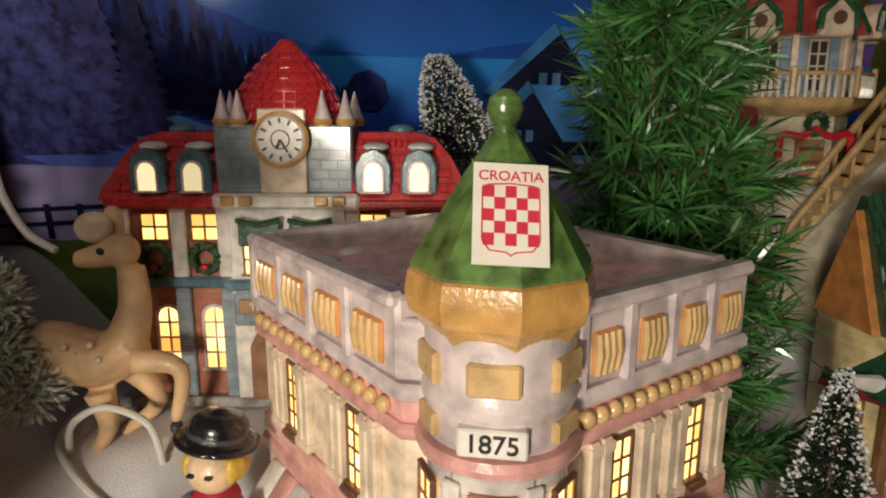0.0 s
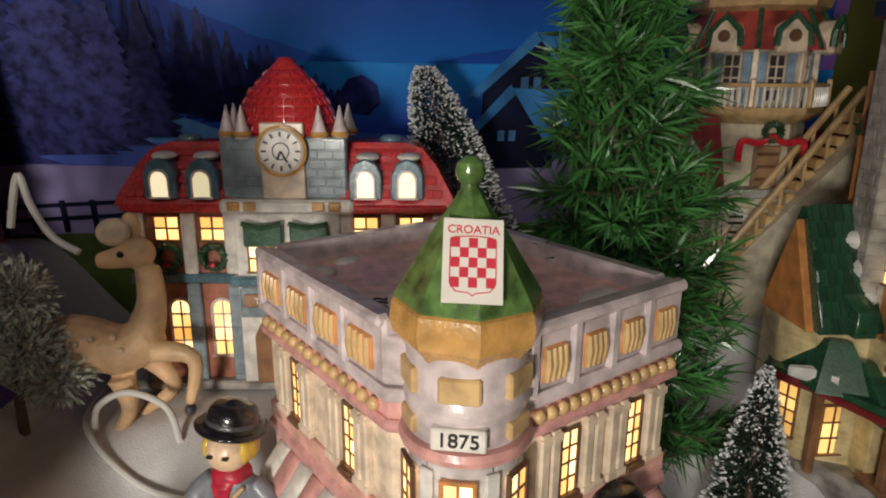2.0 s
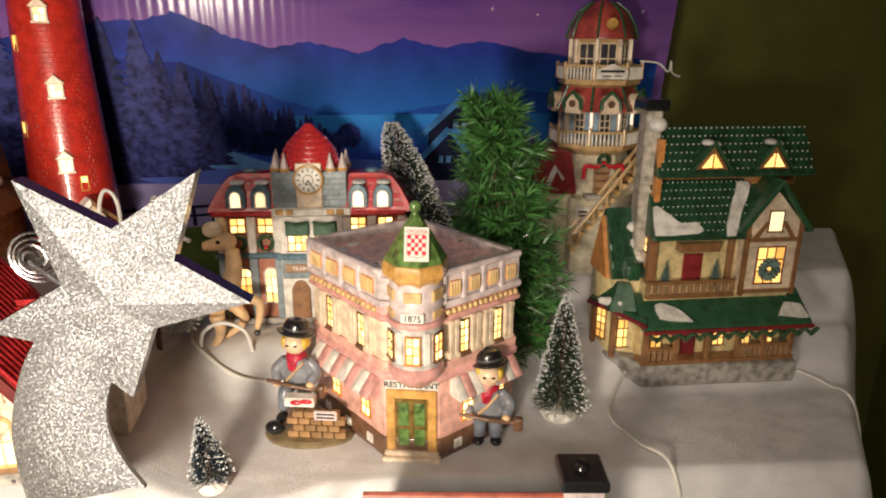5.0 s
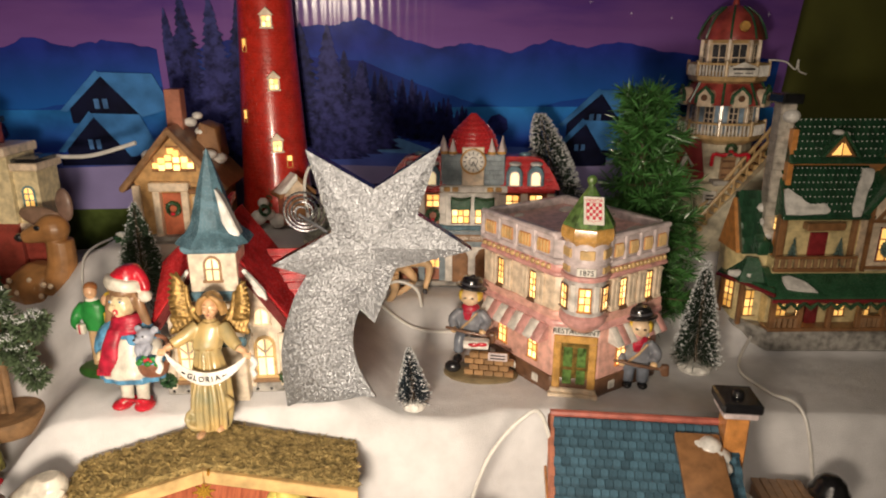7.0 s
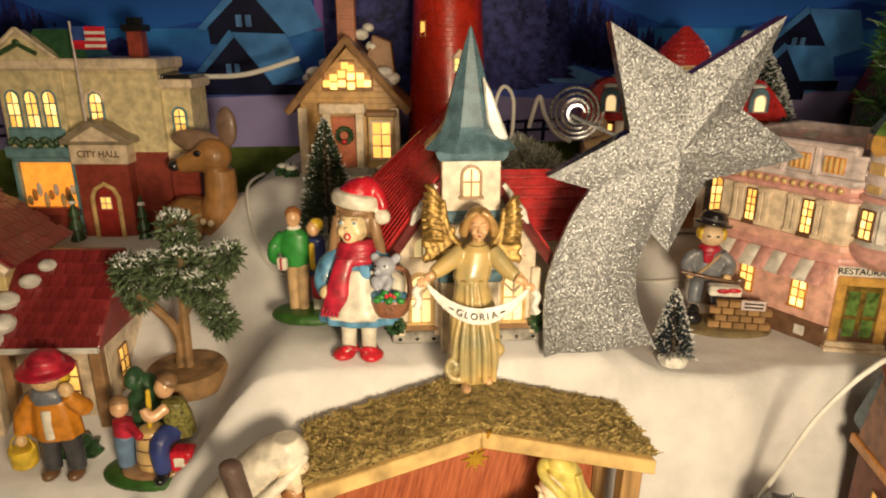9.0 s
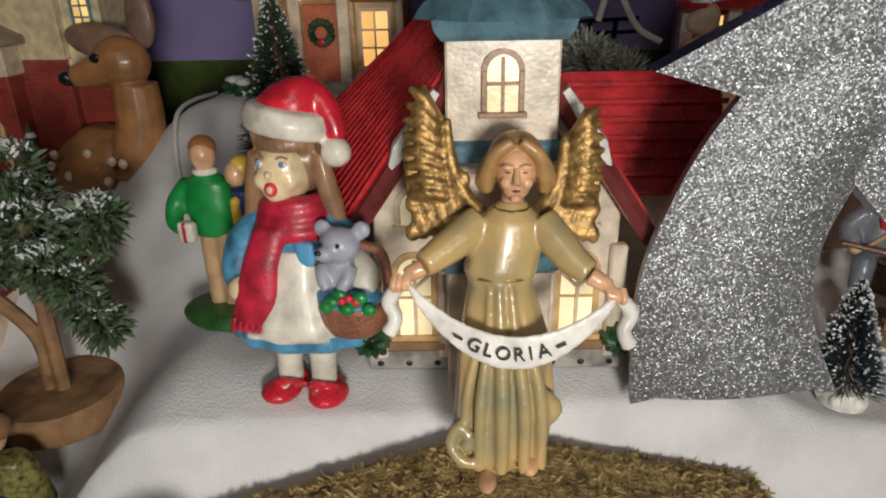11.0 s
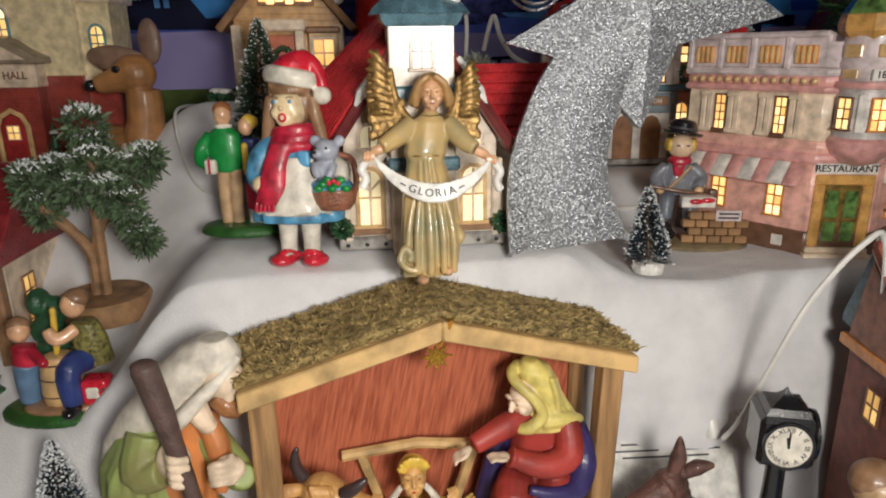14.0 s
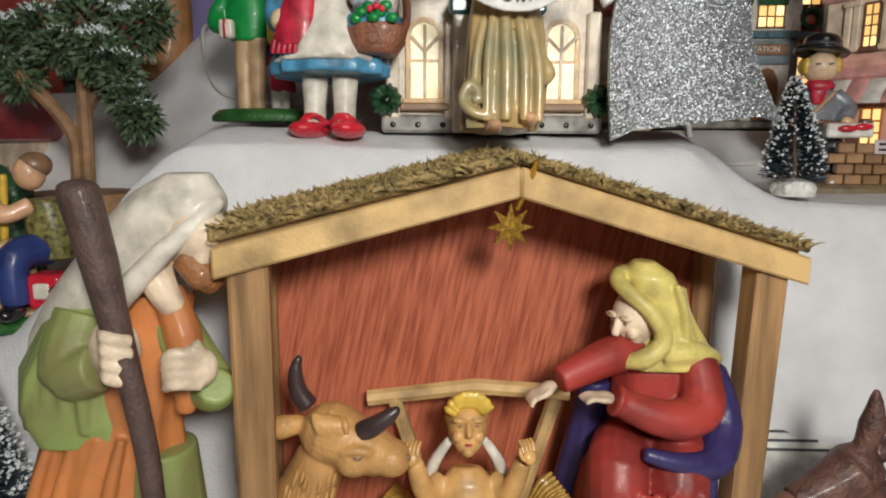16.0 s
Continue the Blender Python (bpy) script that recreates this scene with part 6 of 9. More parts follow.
stretch_grain(PLYWOOD, 5.0, 1, 0.35, -12)
stretch_grain(POSTWOOD, 3, 3, 0.3)


def tuft_sheet(n, place, length, seed, width=0.5, rise=0.9):
    """Many short curled fibres; place(random) gives foot and way."""
    rnd = random.Random(seed)
    bm = bmesh.new()
    for _ in range(n):
        p, up = place(rnd)
        d = Vector((rnd.uniform(-1, 1), rnd.uniform(-1, 1), rnd.uniform(-0.2, rise)))
        d = (d + up * 0.5 * rise).normalized() * length * rnd.uniform(0.5, 1.2)
        side = d.orthogonal().normalized() * width * rnd.uniform(0.5, 1.2)
        b = p + d * 0.5 + up * length * 0.15
        e = p + d
        vs = [bm.verts.new(v) for v in (p - side, p + side, b + side, b - side, e)]
        bm.faces.new((vs[0], vs[1], vs[2], vs[3]))
        bm.faces.new((vs[3], vs[2], vs[4]))
    return bm


def stable():
    s = thing("nativity_stable", "wooden nativity stable with moss covered roof and red-brown back", "stable model", -0.260, 0.016, -0.094, 13)
    apex, deep = 166, 48
    part("floor_board", box(-94, 98, -6, deep, 0, 5, 0.8), BAREWOOD, s)
    part("floor_moss", tuft_sheet(2600, lambda r: (Vector((r.uniform(-90, 94), r.uniform(-4, deep), 5)), Vector((0, 0, 1))), 6, 4, 0.8), STRAWMAT, s, smooth=0)
    part("back_panel", prism([(-86, 4), (93, 4), (93, 136), (0, 168), (-86, 144)], deep - 4, deep, 0.3), PLYWOOD, s, "red-brown plywood back")
    for x, foot, high in ((-86, -86, 146), (94, 90, 140)):
        part("front_post", join(*[prism([(foot - 6, 3), (foot + 6, 3), (x + 6.4, high), (x - 6.2, high)], -3, 8, 1.2)]), POSTWOOD, s)
        part("back_post", tube([(x, deep - 6, 3), (x, deep - 6, high - 2)], 5, 10), POSTWOOD, s)
    for sg, half, eave in ((-1, 96, 143), (1, 106, 135)):
        part("front_beam", prism([(0, apex + 6), (0, apex - 4), (sg * half, eave - 5), (sg * half, eave + 5)], -6, 1, 0.8), BAREWOOD, s)
        part("roof_board", prism([(0, apex + 9), (0, apex + 4), (sg * half, eave + 3), (sg * half, eave + 8)], 1, deep + 4, 0.5), BAREWOOD, s)
        way = Vector((sg * half, 0, eave - apex))
        up = Vector((sg * 0.3, 0, 1)).normalized()

        def place(r, way=way, up=up):
            u = r.random()
            return Vector((0, r.uniform(-5, deep + 4), apex + 8)) + way * u, up

        base = prism([(0, apex + 11), (0, apex + 7), (sg * (half + 1), eave + 6), (sg * (half + 1), eave + 10)], -4, deep + 4, 1)
        part("moss_bed", base, MOSS, s)
        moss = part("moss", tuft_sheet(7500, place, 5.4, 11 + sg, 0.6, 0.4), MOSS, s, "dry olive brown moss", 0)
        tagged(moss, kind="stuff")
    pts = []
    for k in range(16):
        r = 8 if k % 2 == 0 else 3.6
        pts.append((r * math.sin(math.pi * k / 8), r * math.cos(math.pi * k / 8)))
    GOLD = mat("gold_foil", (0.7, 0.4, 0.06), 0.25, metal=0.9, var=0.1)
    st = part("hanging_star", prism(pts, -1, 0, 0, at(-2, 0, 152)), GOLD, s, "small gold foil star")
    part("star_wire", tube([(0, -1, 158), (3, -4, 166), (4, -8, 174)], 1.0, 6), GOLD, st)
    return s


stable()


# ---- figurines: each one mesh ----
def loft(rings, seg=28, folds=0, amp=0.0, m=None, phase=0.0):
    """Ellipses (cx, cy, z, rx, ry) from foot to top, with soft folds that fade upwards."""
    bm = bmesh.new()
    rows = []
    n = len(rings)
    for i, (cx, cy, z, rx, ry) in enumerate(rings):
        fade = amp * (1 - i / (n - 1)) if folds else 0
        row = []
        for k in range(seg):
            a = 2 * math.pi * k / seg
            f = 1 + fade * math.sin(folds * a + phase + i * 0.35) + fade * 0.5 * math.sin((folds + 3) * a + 1.3)
            row.append(bm.verts.new((cx + rx * f * math.cos(a), cy + ry * f * math.sin(a), z)))
        rows.append(row)
    for p, q in zip(rows, rows[1:]):
        for k in range(seg):
            j = (k + 1) % seg
            bm.faces.new((p[k], p[j], q[j], q[k]))
    bm.faces.new(rows[0])
    bm.faces.new(rows[-1])
    return put(bm, m)


def limb(points, radii, seg=10, m=None):
    path = smooth_path(points, 4)
    return tube(path, [float(np.interp(i * (len(radii) - 1) / (len(path) - 1), range(len(radii)), radii)) for i in range(len(path))], seg, m)


WAITING = []


def skin_of(bm, voxel):
    """A working object that melts overlapping shapes of one colour into one skin."""
    bmesh.ops.recalc_face_normals(bm, faces=bm.faces)
    me = bpy.data.meshes.new("tmp")
    bm.to_mesh(me)
    bm.free()
    ob = bpy.data.objects.new("tmp", me)
    scene.collection.objects.link(ob)
    mod = ob.modifiers.new("skin", "REMESH")
    mod.mode, mod.voxel_size = "VOXEL", voxel
    return ob


def figure(name, label, category, x, y, z, rz, pieces, group="", scale=1.0, voxel=0.9, lean=0.0):
    """A statuette as one mesh: shapes of one colour melt together, small details stay as they are."""
    mats, coats = [], {}
    for bm, material in pieces:
        if material not in mats:
            mats.append(material)
            coats[material.name] = []
        coats[material.name].append(bm)
    skins, details = [], []
    for k, material in enumerate(mats):
        big, small = [], []
        for b in coats[material.name]:
            size = max(max(v.co[q] for v in b.verts) - min(v.co[q] for v in b.verts) for q in range(3))
            (big if size > 5.5 and material is not BLACKINK else small).append(b)
        if big:
            skins.append((k, skin_of(join(*big), voxel)))
        details += [ink(b, k) for b in small]
    WAITING.append((name, label, category, group, pose(x, y, z, -lean, 0, rz), scale, mats, skins, details))


def finish_figures(rounds=3):
    graph = bpy.context.evaluated_depsgraph_get()
    for name, label, category, group, place, scale, mats, skins, details in WAITING:
        bms = []
        for k, ob in skins:
            me = bpy.data.meshes.new_from_object(ob.evaluated_get(graph))
            bm = bmesh.new()
            bm.from_mesh(me)
            bpy.data.meshes.remove(me)
            for _ in range(rounds):
                bmesh.ops.smooth_vert(bm, verts=bm.verts, factor=0.5, use_axis_x=True, use_axis_y=True, use_axis_z=True)
            bms.append(ink(bm, k))
        ob = new(name, mesh_of(name, join(*bms, *details), mats, 60))
        ob.matrix_basis = place
        ob.scale = (scale, scale, scale)
        tagged(ob, label, category, group)
    for entry in WAITING:
        for k, ob in entry[7]:
            me = ob.data
            bpy.data.objects.remove(ob)
            bpy.data.meshes.remove(me)


def paint(name, c, rough=0.3, **k):
    return mat(name, c, rough + 0.1, coat=k.pop("coat", 0.14), **k)


P_WHITE, P_BLUE, P_GREEN = paint("white_paint", (0.75, 0.7, 0.6)), paint("sky_blue_paint", (0.1, 0.3, 0.5), var=0.3), paint("green_paint", (0.02, 0.25, 0.05))
P_TAN, P_NAVY, P_ORANGE, P_GREY = paint("tan_paint", (0.5, 0.33, 0.18)), paint("navy_paint", (0.03, 0.05, 0.2)), paint("orange_paint", (0.6, 0.22, 0.03)), paint("charcoal_paint", (0.06, 0.06, 0.07))
P_HAIR, P_SCARF, P_BEAR, P_BASKET = paint("brown_hair_paint", (0.3, 0.17, 0.09)), paint("scarlet_paint", (0.5, 0.02, 0.05), var=0.3), paint("grey_paint", (0.36, 0.38, 0.45)), paint("basket_brown", (0.28, 0.11, 0.06), bump=0.8)
P_GRASS, P_GOLDROBE, P_GOLD = paint("moss_green_paint", (0.03, 0.11, 0.02), bump=0.6), paint("ochre_robe_paint", (0.46, 0.32, 0.13), 0.24, var=0.3, scale=42, dark=(0.25, 0.24, 0.14), coat=0.35), mat("gold_paint", (0.36, 0.22, 0.07), 0.42, metal=0.6, var=0.3, scale=300, bump=0.3)
P_PALEFACE = paint("pale_doll_face", (0.8, 0.58, 0.38), 0.3)
P_FACE = paint("doll_skin", (0.78, 0.52, 0.28), 0.3)
P_CREAMFACE = paint("cream_doll_skin", (0.8, 0.63, 0.38), 0.25, coat=0.4)
P_PALE = paint("pale_skin", (0.78, 0.62, 0.45), 0.4)


def head_of(cx, cy, cz, r, turn, nod, skin, lip=None):
    """A face that looks along -y before it is turned: skull, brow, nose, cheeks, chin, eyes and lips."""
    m = at(cx, cy, cz, nod, 0, turn)
    q = r / 10
    out = [(ball(0, 0, 0, 8.6 * q, 9.4 * q, 11 * q, 16, m), skin), (ball(0, -3.4 * q, -6 * q, 6 * q, 5.6 * q, 5.4 * q, 12, m), skin)]
    out.append((limb([(0, -9 * q, 3 * q), (0, -10.8 * q, -0.6 * q), (0, -11.8 * q, -3 * q)], [1.3 * q, 1.6 * q, 1.9 * q], 8, m), skin))
    out.append((ball(0, -7 * q, -9.4 * q, 2.8 * q, 2.4 * q, 2.2 * q, 8, m), skin))
    for s in (-1, 1):
        out.append((ball(s * 3.5 * q, -8.2 * q, 3.6 * q, 3.2 * q, 1.5 * q, 1.3 * q, 8, m), skin))
        out.append((ball(s * 3.4 * q, -8.9 * q, 1.5 * q, 1.1 * q, 0.5 * q, 0.5 * q, 8, m), P_HAIR))
        out.append((tube([(s * 1.6 * q, -9.6 * q, 4.2 * q), (s * 3.6 * q, -9.5 * q, 5 * q), (s * 5.6 * q, -8.4 * q, 4.2 * q)], 0.22 * q, 5, m), P_TAN))
        out.append((ball(s * 4 * q, -6.6 * q, -3 * q, 3 * q, 2.6 * q, 2.8 * q, 8, m), skin))
    out.append((ball(0, -9.2 * q, -6.2 * q, 1.7 * q, 0.8 * q, 0.6 * q, 8, m), lip or P_SCARF))
    return out


def hand_of(x, y, z, turn, tilt, skin, q=1.0):
    """A hand whose fingers point along -y before it is turned."""
    m = at(x, y, z, tilt, 0, turn)
    out = [(ball(0, 1 * q, 0, 4.6 * q, 5 * q, 2.8 * q, 12, m), skin)]
    for k in range(4):
        fx = (-3.6 + 2.4 * k) * q
        out.append((limb([(fx, -2 * q, 0.4 * q), (fx * 1.05, -6.4 * q, 0.2 * q), (fx * 1.05, -9.4 * q, -2 * q)], [1.5 * q, 1.35 * q, 1.1 * q], 7, m), skin))
    out.append((limb([(4 * q, 2 * q, 0), (6 * q, -1.6 * q, 0.8 * q), (5.4 * q, -5 * q, 0.6 * q)], [1.7 * q, 1.5 * q, 1.2 * q], 7, m), skin))
    return out


def girl():
    w = []
    for s in (-1, 1):
        cx = -6.5 if s < 0 else 6.5
        w.append((loft([(cx, 0, 3, 4.6, 4.6), (cx, 0, 14, 4.8, 4.8), (cx, 0, 28, 6, 6)], 16), P_WHITE))
        w.append((ball(cx + s * 2.6, -3.5, 3.2, 7.6, 9.5, 3.8), BRIGHTRED))
        w.append((ball(cx, 3, 4.2, 5.6, 6, 4.6), BRIGHTRED))
        w.append((tube(smooth_path([(cx - 5.4, -2, 5), (cx - 2, -6.5, 8.4), (cx + 3, -6.5, 8.6), (cx + 5.8, -2, 6)], 3), 1.3, 7), BRIGHTRED))
        w.append((ball(cx + s * 1, -6, 5.6, 3.2, 3.2, 1.6, 10), P_WHITE))
    # blue dress with a wavy hem, white apron over it
    w.append((loft([(0, 0, 25, 24.5, 17), (0, 0, 29, 25, 17.5), (0, 0, 38, 21.5, 15), (0, 0, 52, 16, 12), (0, 0, 64, 13, 10.5), (0, 0, 73, 10, 8.5)], 48, 11, 0.05), P_BLUE))
    w.append((loft([(2, -2.4, 31, 20, 16.6), (2, -2.4, 35, 19.6, 16.4), (2, -2.2, 48, 13.5, 13), (2, -1.6, 60, 10.5, 10.6)], 40, 9, 0.05), P_WHITE))
    w.append((loft([(-0.5, -1, 29.5, 22, 18.2), (-0.5, -1, 31.5, 22.2, 18.4)], 48, 11, 0.06), P_WHITE))
    w.append((box(3.5, 10.5, -12.4, -9, 55, 64, 1.2), P_BLUE))
    # puffed sleeves and small fists
    w.append((limb([(-10, 0, 69), (-18, -1, 60), (-20, -4, 50), (-16, -9, 44)], [5.5, 7.2, 7, 5], 14), P_BLUE))
    w.append((ball(-16, -12, 46, 5.4, 4.6, 5), P_CREAMFACE))
    w.append((limb([(-17, -14, 44), (-12, -15.5, 45), (-10.5, -15, 47)], [2.2, 2.2, 1.6], 8), P_CREAMFACE))
    w.append((limb([(10, 0, 69), (18, -1, 61), (22, -4, 54)], [5.5, 6.6, 5.5], 14), P_BLUE))
    w.append((limb([(22, -5, 56), (27, -10, 53), (27, -13, 49)], [5, 5, 4], 12), P_WHITE))
    # scarf: wound collar and a broad fringed end
    for k, z in enumerate((67, 70.5, 74)):
        w.append((tube([((11.4 - k) * math.cos(a), -0.5 + (9.6 - k) * math.sin(a), z + 1.2 * math.sin(a + k)) for a in np.linspace(0, 6.28, 26)], 3.4, 8), P_SCARF))
    w.append((loft([(-11, -15, 35, 8.6, 2.2), (-10, -15.5, 44, 7.6, 2.4), (-8, -14, 56, 6.4, 2.8), (-4.5, -10.5, 68, 6.2, 3.4)], 20, 3, 0.08), P_SCARF))
    for k in range(7):
        w.append((limb([(-18 + 2.3 * k, -15.5, 37), (-18.4 + 2.3 * k, -16, 34.5), (-18.8 + 2.3 * k, -16, 32)], [1.3, 1.2, 0.9], 6), P_SCARF))
    # face
    w.append((ball(-1.4, -2, 86.5, 9.6, 9.8, 11.2, 20), P_CREAMFACE))
    w.append((ball(-2.4, -7, 80.5, 5.6, 4.6, 5, 14), P_CREAMFACE))
    for s in (-1, 1):
        w.append((ball(-2.4 + s * 4.4, -8, 83.4, 3.6, 3.2, 3.4, 12), P_CREAMFACE))
        w.append((ball(-2.6 + s * 4.0, -11.0, 89.2, 1.5, 0.7, 1.2, 10), P_WHITE))
        w.append((ball(-2.8 + s * 4.0, -11.6, 89.2, 0.85, 0.45, 0.95, 10), P_BLUE))
        w.append((tube([(-2.6 + s * 4 - 2, -11.2, 91), (-2.6 + s * 4, -11.7, 91.8), (-2.6 + s * 4 + 2, -11.2, 91)], 0.28, 5), P_HAIR))
    w.append((ball(-3.2, -12.2, 85.8, 1.4, 1.5, 1.3, 10), P_CREAMFACE))
    w.append((ball(-3, -11.6, 81, 2.3, 1.2, 2.4, 12), REDINK))
    w.append((ball(-3, -12.4, 81, 1.2, 0.7, 1.4, 10), P_PALEFACE))
    # hair, fringe and plaits
    w.append((ball(0.4, 2.4, 89, 13, 10.5, 12, 18), P_HAIR))
    for k in range(10):
        x = -10.6 + 2.2 * k
        w.append((limb([(x * 0.9, -6.8, 99), (x, -10.4 + 0.06 * x * x, 96), (x * 1.05, -10.8 + 0.07 * x * x, 92.6)], [1.8, 1.7, 0.8], 7), P_HAIR))
    for s in (-1, 1):
        w.append((limb([(s * 11, -3, 92), (s * 12.2, -3, 84), (s * 14, -1, 74), (s * 16, -1, 68)], [3, 3.6, 3.8, 2.6], 10), P_HAIR))
    # hat: thick fur brim tilted to one side, red crown falling to a bobble
    brim = at(0, 1, 102, 0, 10, 0)
    w.append((lathe([(11, -5), (14.6, -4), (15.8, 0), (14.4, 4), (11.5, 5)], 30, brim), P_WHITE))
    w.append((loft([(0, 1, 104, 12.6, 12), (1, 1, 109, 11.4, 11), (3, 1, 113, 8.6, 8.6), (5, 1, 115.6, 4.5, 5)], 24), BRIGHTRED))
    w.append((limb([(4, 1, 112), (11, 0, 108), (15.5, -1, 101), (16.5, -2, 96)], [5.6, 5, 4.2, 3.2], 12), BRIGHTRED))
    w.append((ball(16.6, -3, 92.4, 5.2, 5, 5), P_WHITE))
    # basket with a toy bear and holly
    w.append((loft([(22, -9, 32, 8.5, 7), (22, -9, 36, 11.5, 9), (22, -9, 42, 12.6, 9.8), (22, -9, 44, 12.2, 9.6)], 24, 12, 0.05), P_BASKET))
    w.append((tube(smooth_path([(10.5, -9, 43), (11, -9, 54), (18, -5, 61), (30, -4, 60), (34, -8, 52), (34, -9, 43)], 4), 1.9, 8), P_BASKET))
    w.append((loft([(21, -10, 42, 11.2, 8.6), (21, -10, 47, 11.6, 8.6), (21, -10, 48.6, 7, 5)], 18, 5, 0.06), P_BLUE))
    w.append((ball(18.5, -11, 54, 6.4, 5.4, 8), P_BEAR))
    w.append((ball(19.5, -12.5, 64, 7, 6, 6), P_BEAR))
    w.append((ball(16.5, -18, 62.4, 3.4, 2.8, 2.8), P_BEAR))
    for s in (-1, 1):
        w.append((ball(20 + s * 6.6, -11, 69, 3.2, 1.8, 3.2, 10), P_BEAR))
        w.append((ball(18 + s * 2.8, -18.2, 65.4, 0.8, 0.6, 0.8, 6), BLACKINK))
        w.append((limb([(18.5 + s * 5, -13, 57), (18.5 + s * 4, -16, 53), (18.5 + s * 2, -17, 50)], [2.6, 2.4, 2], 8), P_BEAR))
    w.append((ball(15, -20.4, 63.4, 1.2, 0.8, 0.9, 8), BLACKINK))
    for k in range(7):
        w.append((ball(16 + 2.4 * k, -18.5 - (k % 2), 44.5 + 2.2 * (k % 3), 2.6, 1.5, 2.0, 8), P_GREEN))
    for k in range(3):
        w.append((ball(22 + 2.4 * k, -20, 47.6 + (k % 2), 1.4, 1.3, 1.4, 8), REDINK))
    return figure("girl_doll", "painted girl doll in red hat, scarf and blue dress", "figurine", -0.3365, 0.079, 0.0865, -4, w, voxel=0.75, lean=5)


girl()


def angel():
    w = []
    # long robe, drawn in at the waist, with deep folds
    w.append((loft([(-3, 0, 3, 13.5, 9.5), (-2, 0, 9, 15, 11), (-0.6, 0, 24, 15.6, 11), (-0.8, 0, 44, 14.4, 10), (-1.6, 0, 58, 11.4, 8.4), (-2, 0, 67, 9.2, 7.4)], 64, 7, 0.13), P_GOLDROBE))
    for x0, x1, y, r in ((-1, -2, -11.6, 2.2), (-8, -6, -10.6, 1.7), (6, 3, -11, 2.0), (11.5, 7, -8.4, 1.8), (-12.5, -9, -7.6, 1.5)):
        w.append((limb([(x0, y, 5), (x0 * 0.96, y - 0.6, 28), (x1 * 0.9, y + 1.6, 50), (x1 * 0.7 - 1, y + 3.6, 65)], [r, r * 1.15, r * 0.9, r * 0.5], 10), P_GOLDROBE))
    # the hem curls out to one side
    w.append((tube(smooth_path([(-6, -10, 7), (-13, -11, 8), (-17, -9.5, 13), (-14.5, -9, 19), (-11, -9.5, 15), (-13, -10, 12)], 5), 2.0, 9), P_GOLDROBE))
    w.append((limb([(12, -7, 30), (15.5, -5, 24), (11, -8, 19)], [2, 3, 1.6], 10), P_GOLDROBE))
    # blouse gathered over the belt
    w.append((loft([(-2, 0, 64, 9.6, 7.6), (-2, 0, 69, 11.4, 8.8), (-0.5, 0, 76, 11, 8.2), (0.5, 0, 84, 10.4, 7), (1, 0, 88, 6, 5), (1.4, 0, 90, 4, 4)], 36, 7, 0.04), P_GOLDROBE))
    w.append((tube([(-2 + 9.8 * math.cos(a), 7.8 * math.sin(a), 67) for a in np.linspace(0, 6.28, 24)], 0.9, 6), P_GOLD))
    w.append((tube([(1.2 + 5.4 * math.cos(a), -0.6 + 4.8 * math.sin(a), 88.6 + 1.2 * math.sin(a)) for a in np.linspace(0, 6.28, 20)], 0.7, 6), P_GOLD))
    for x, y, z in ((-5.5, -13, 2.6), (8, -8, 6)):
        w.append((ball(x, y, z, 3.2, 6.4, 2.6), SKIN))
    # spread arms in rolled sleeves
    for s, pts, hx, hz in ((-1, [(-8, 0, 84), (-14, -3, 79), (-20, -6, 75), (-25, -9, 72)], -31, 68), (1, [(10, 0, 84), (14.5, -3, 78.5), (19, -6, 73.5), (24, -9, 70)], 31, 65)):
        w.append((limb(pts, [5.2, 5.6, 5.0, 3.9], 14), P_GOLDROBE))
        w.append((limb([(pts[1][0], -7, pts[1][2] - 3), (pts[2][0], -9.5, pts[2][2] - 3.4)], [1.6, 1.2], 8), P_GOLDROBE))
        w.append((limb([(pts[3][0], -9, pts[3][2] - 0.6), (hx - s * 1, -10.6, hz + 1)], [3.0, 2.4], 10), SKIN))
        for k in range(4):
            w.append((limb([(hx - s * 2.4 + s * k * 1.5, -12, hz + 2 - k * 0.3), (hx - s * 2 + s * k * 1.5, -13.6, hz - 0.4 - k * 0.3), (hx - s * 2 + s * k * 1.4, -12.6, hz - 3)], [1.1, 1.1, 0.8], 7), SKIN))
    # head
    w.append((limb([(1.2, 0, 87), (1.8, -0.4, 94)], [3.6, 3.4], 12), SKIN))
    w += head_of(2.2, -1.4, 98.6, 7.0, 0, 4, SKIN)
    w.append((ball(2.2, 2.4, 102, 8.8, 7.4, 8.8, 18), P_TANHAIR))
    for s in (-1, 1):
        for k in range(4):
            w.append((limb([(2.2 + s * 1.2, -5.6 + k * 1.8, 108 - k * 0.2), (2.2 + s * (6.4 + 0.7 * k), -4.6 + k * 1.8, 104 - k), (2.2 + s * (8.4 + 0.5 * k), -2.4 + k * 1.2, 98 - k), (2.2 + s * (8.6 - 0.6 * k), -0.6 + k, 92.5 + 0.4 * k)], [1.6, 2.2, 2.4, 1.7], 8), P_TANHAIR))
    # tall folded wings: a ridge from the shoulder, scales below, long quills above
    for s in (-1, 1):
        sx = 1.0 if s < 0 else 0.86
        ox = 0 if s < 0 else 1.5
        zf = lambda z, s=s: z if s < 0 else 76 + (z - 76) * 0.86
        pts = [(9, 87), (15, 92), (18, 101), (19, 113), (26, 125), (30.5, 114), (32.6, 101), (31.5, 88), (27, 78), (20, 77), (13, 81)]
        w.append((prism([(s * x * sx + ox, zf(z)) for x, z in pts], 8.6, 10.6, 0.5), P_GOLD))
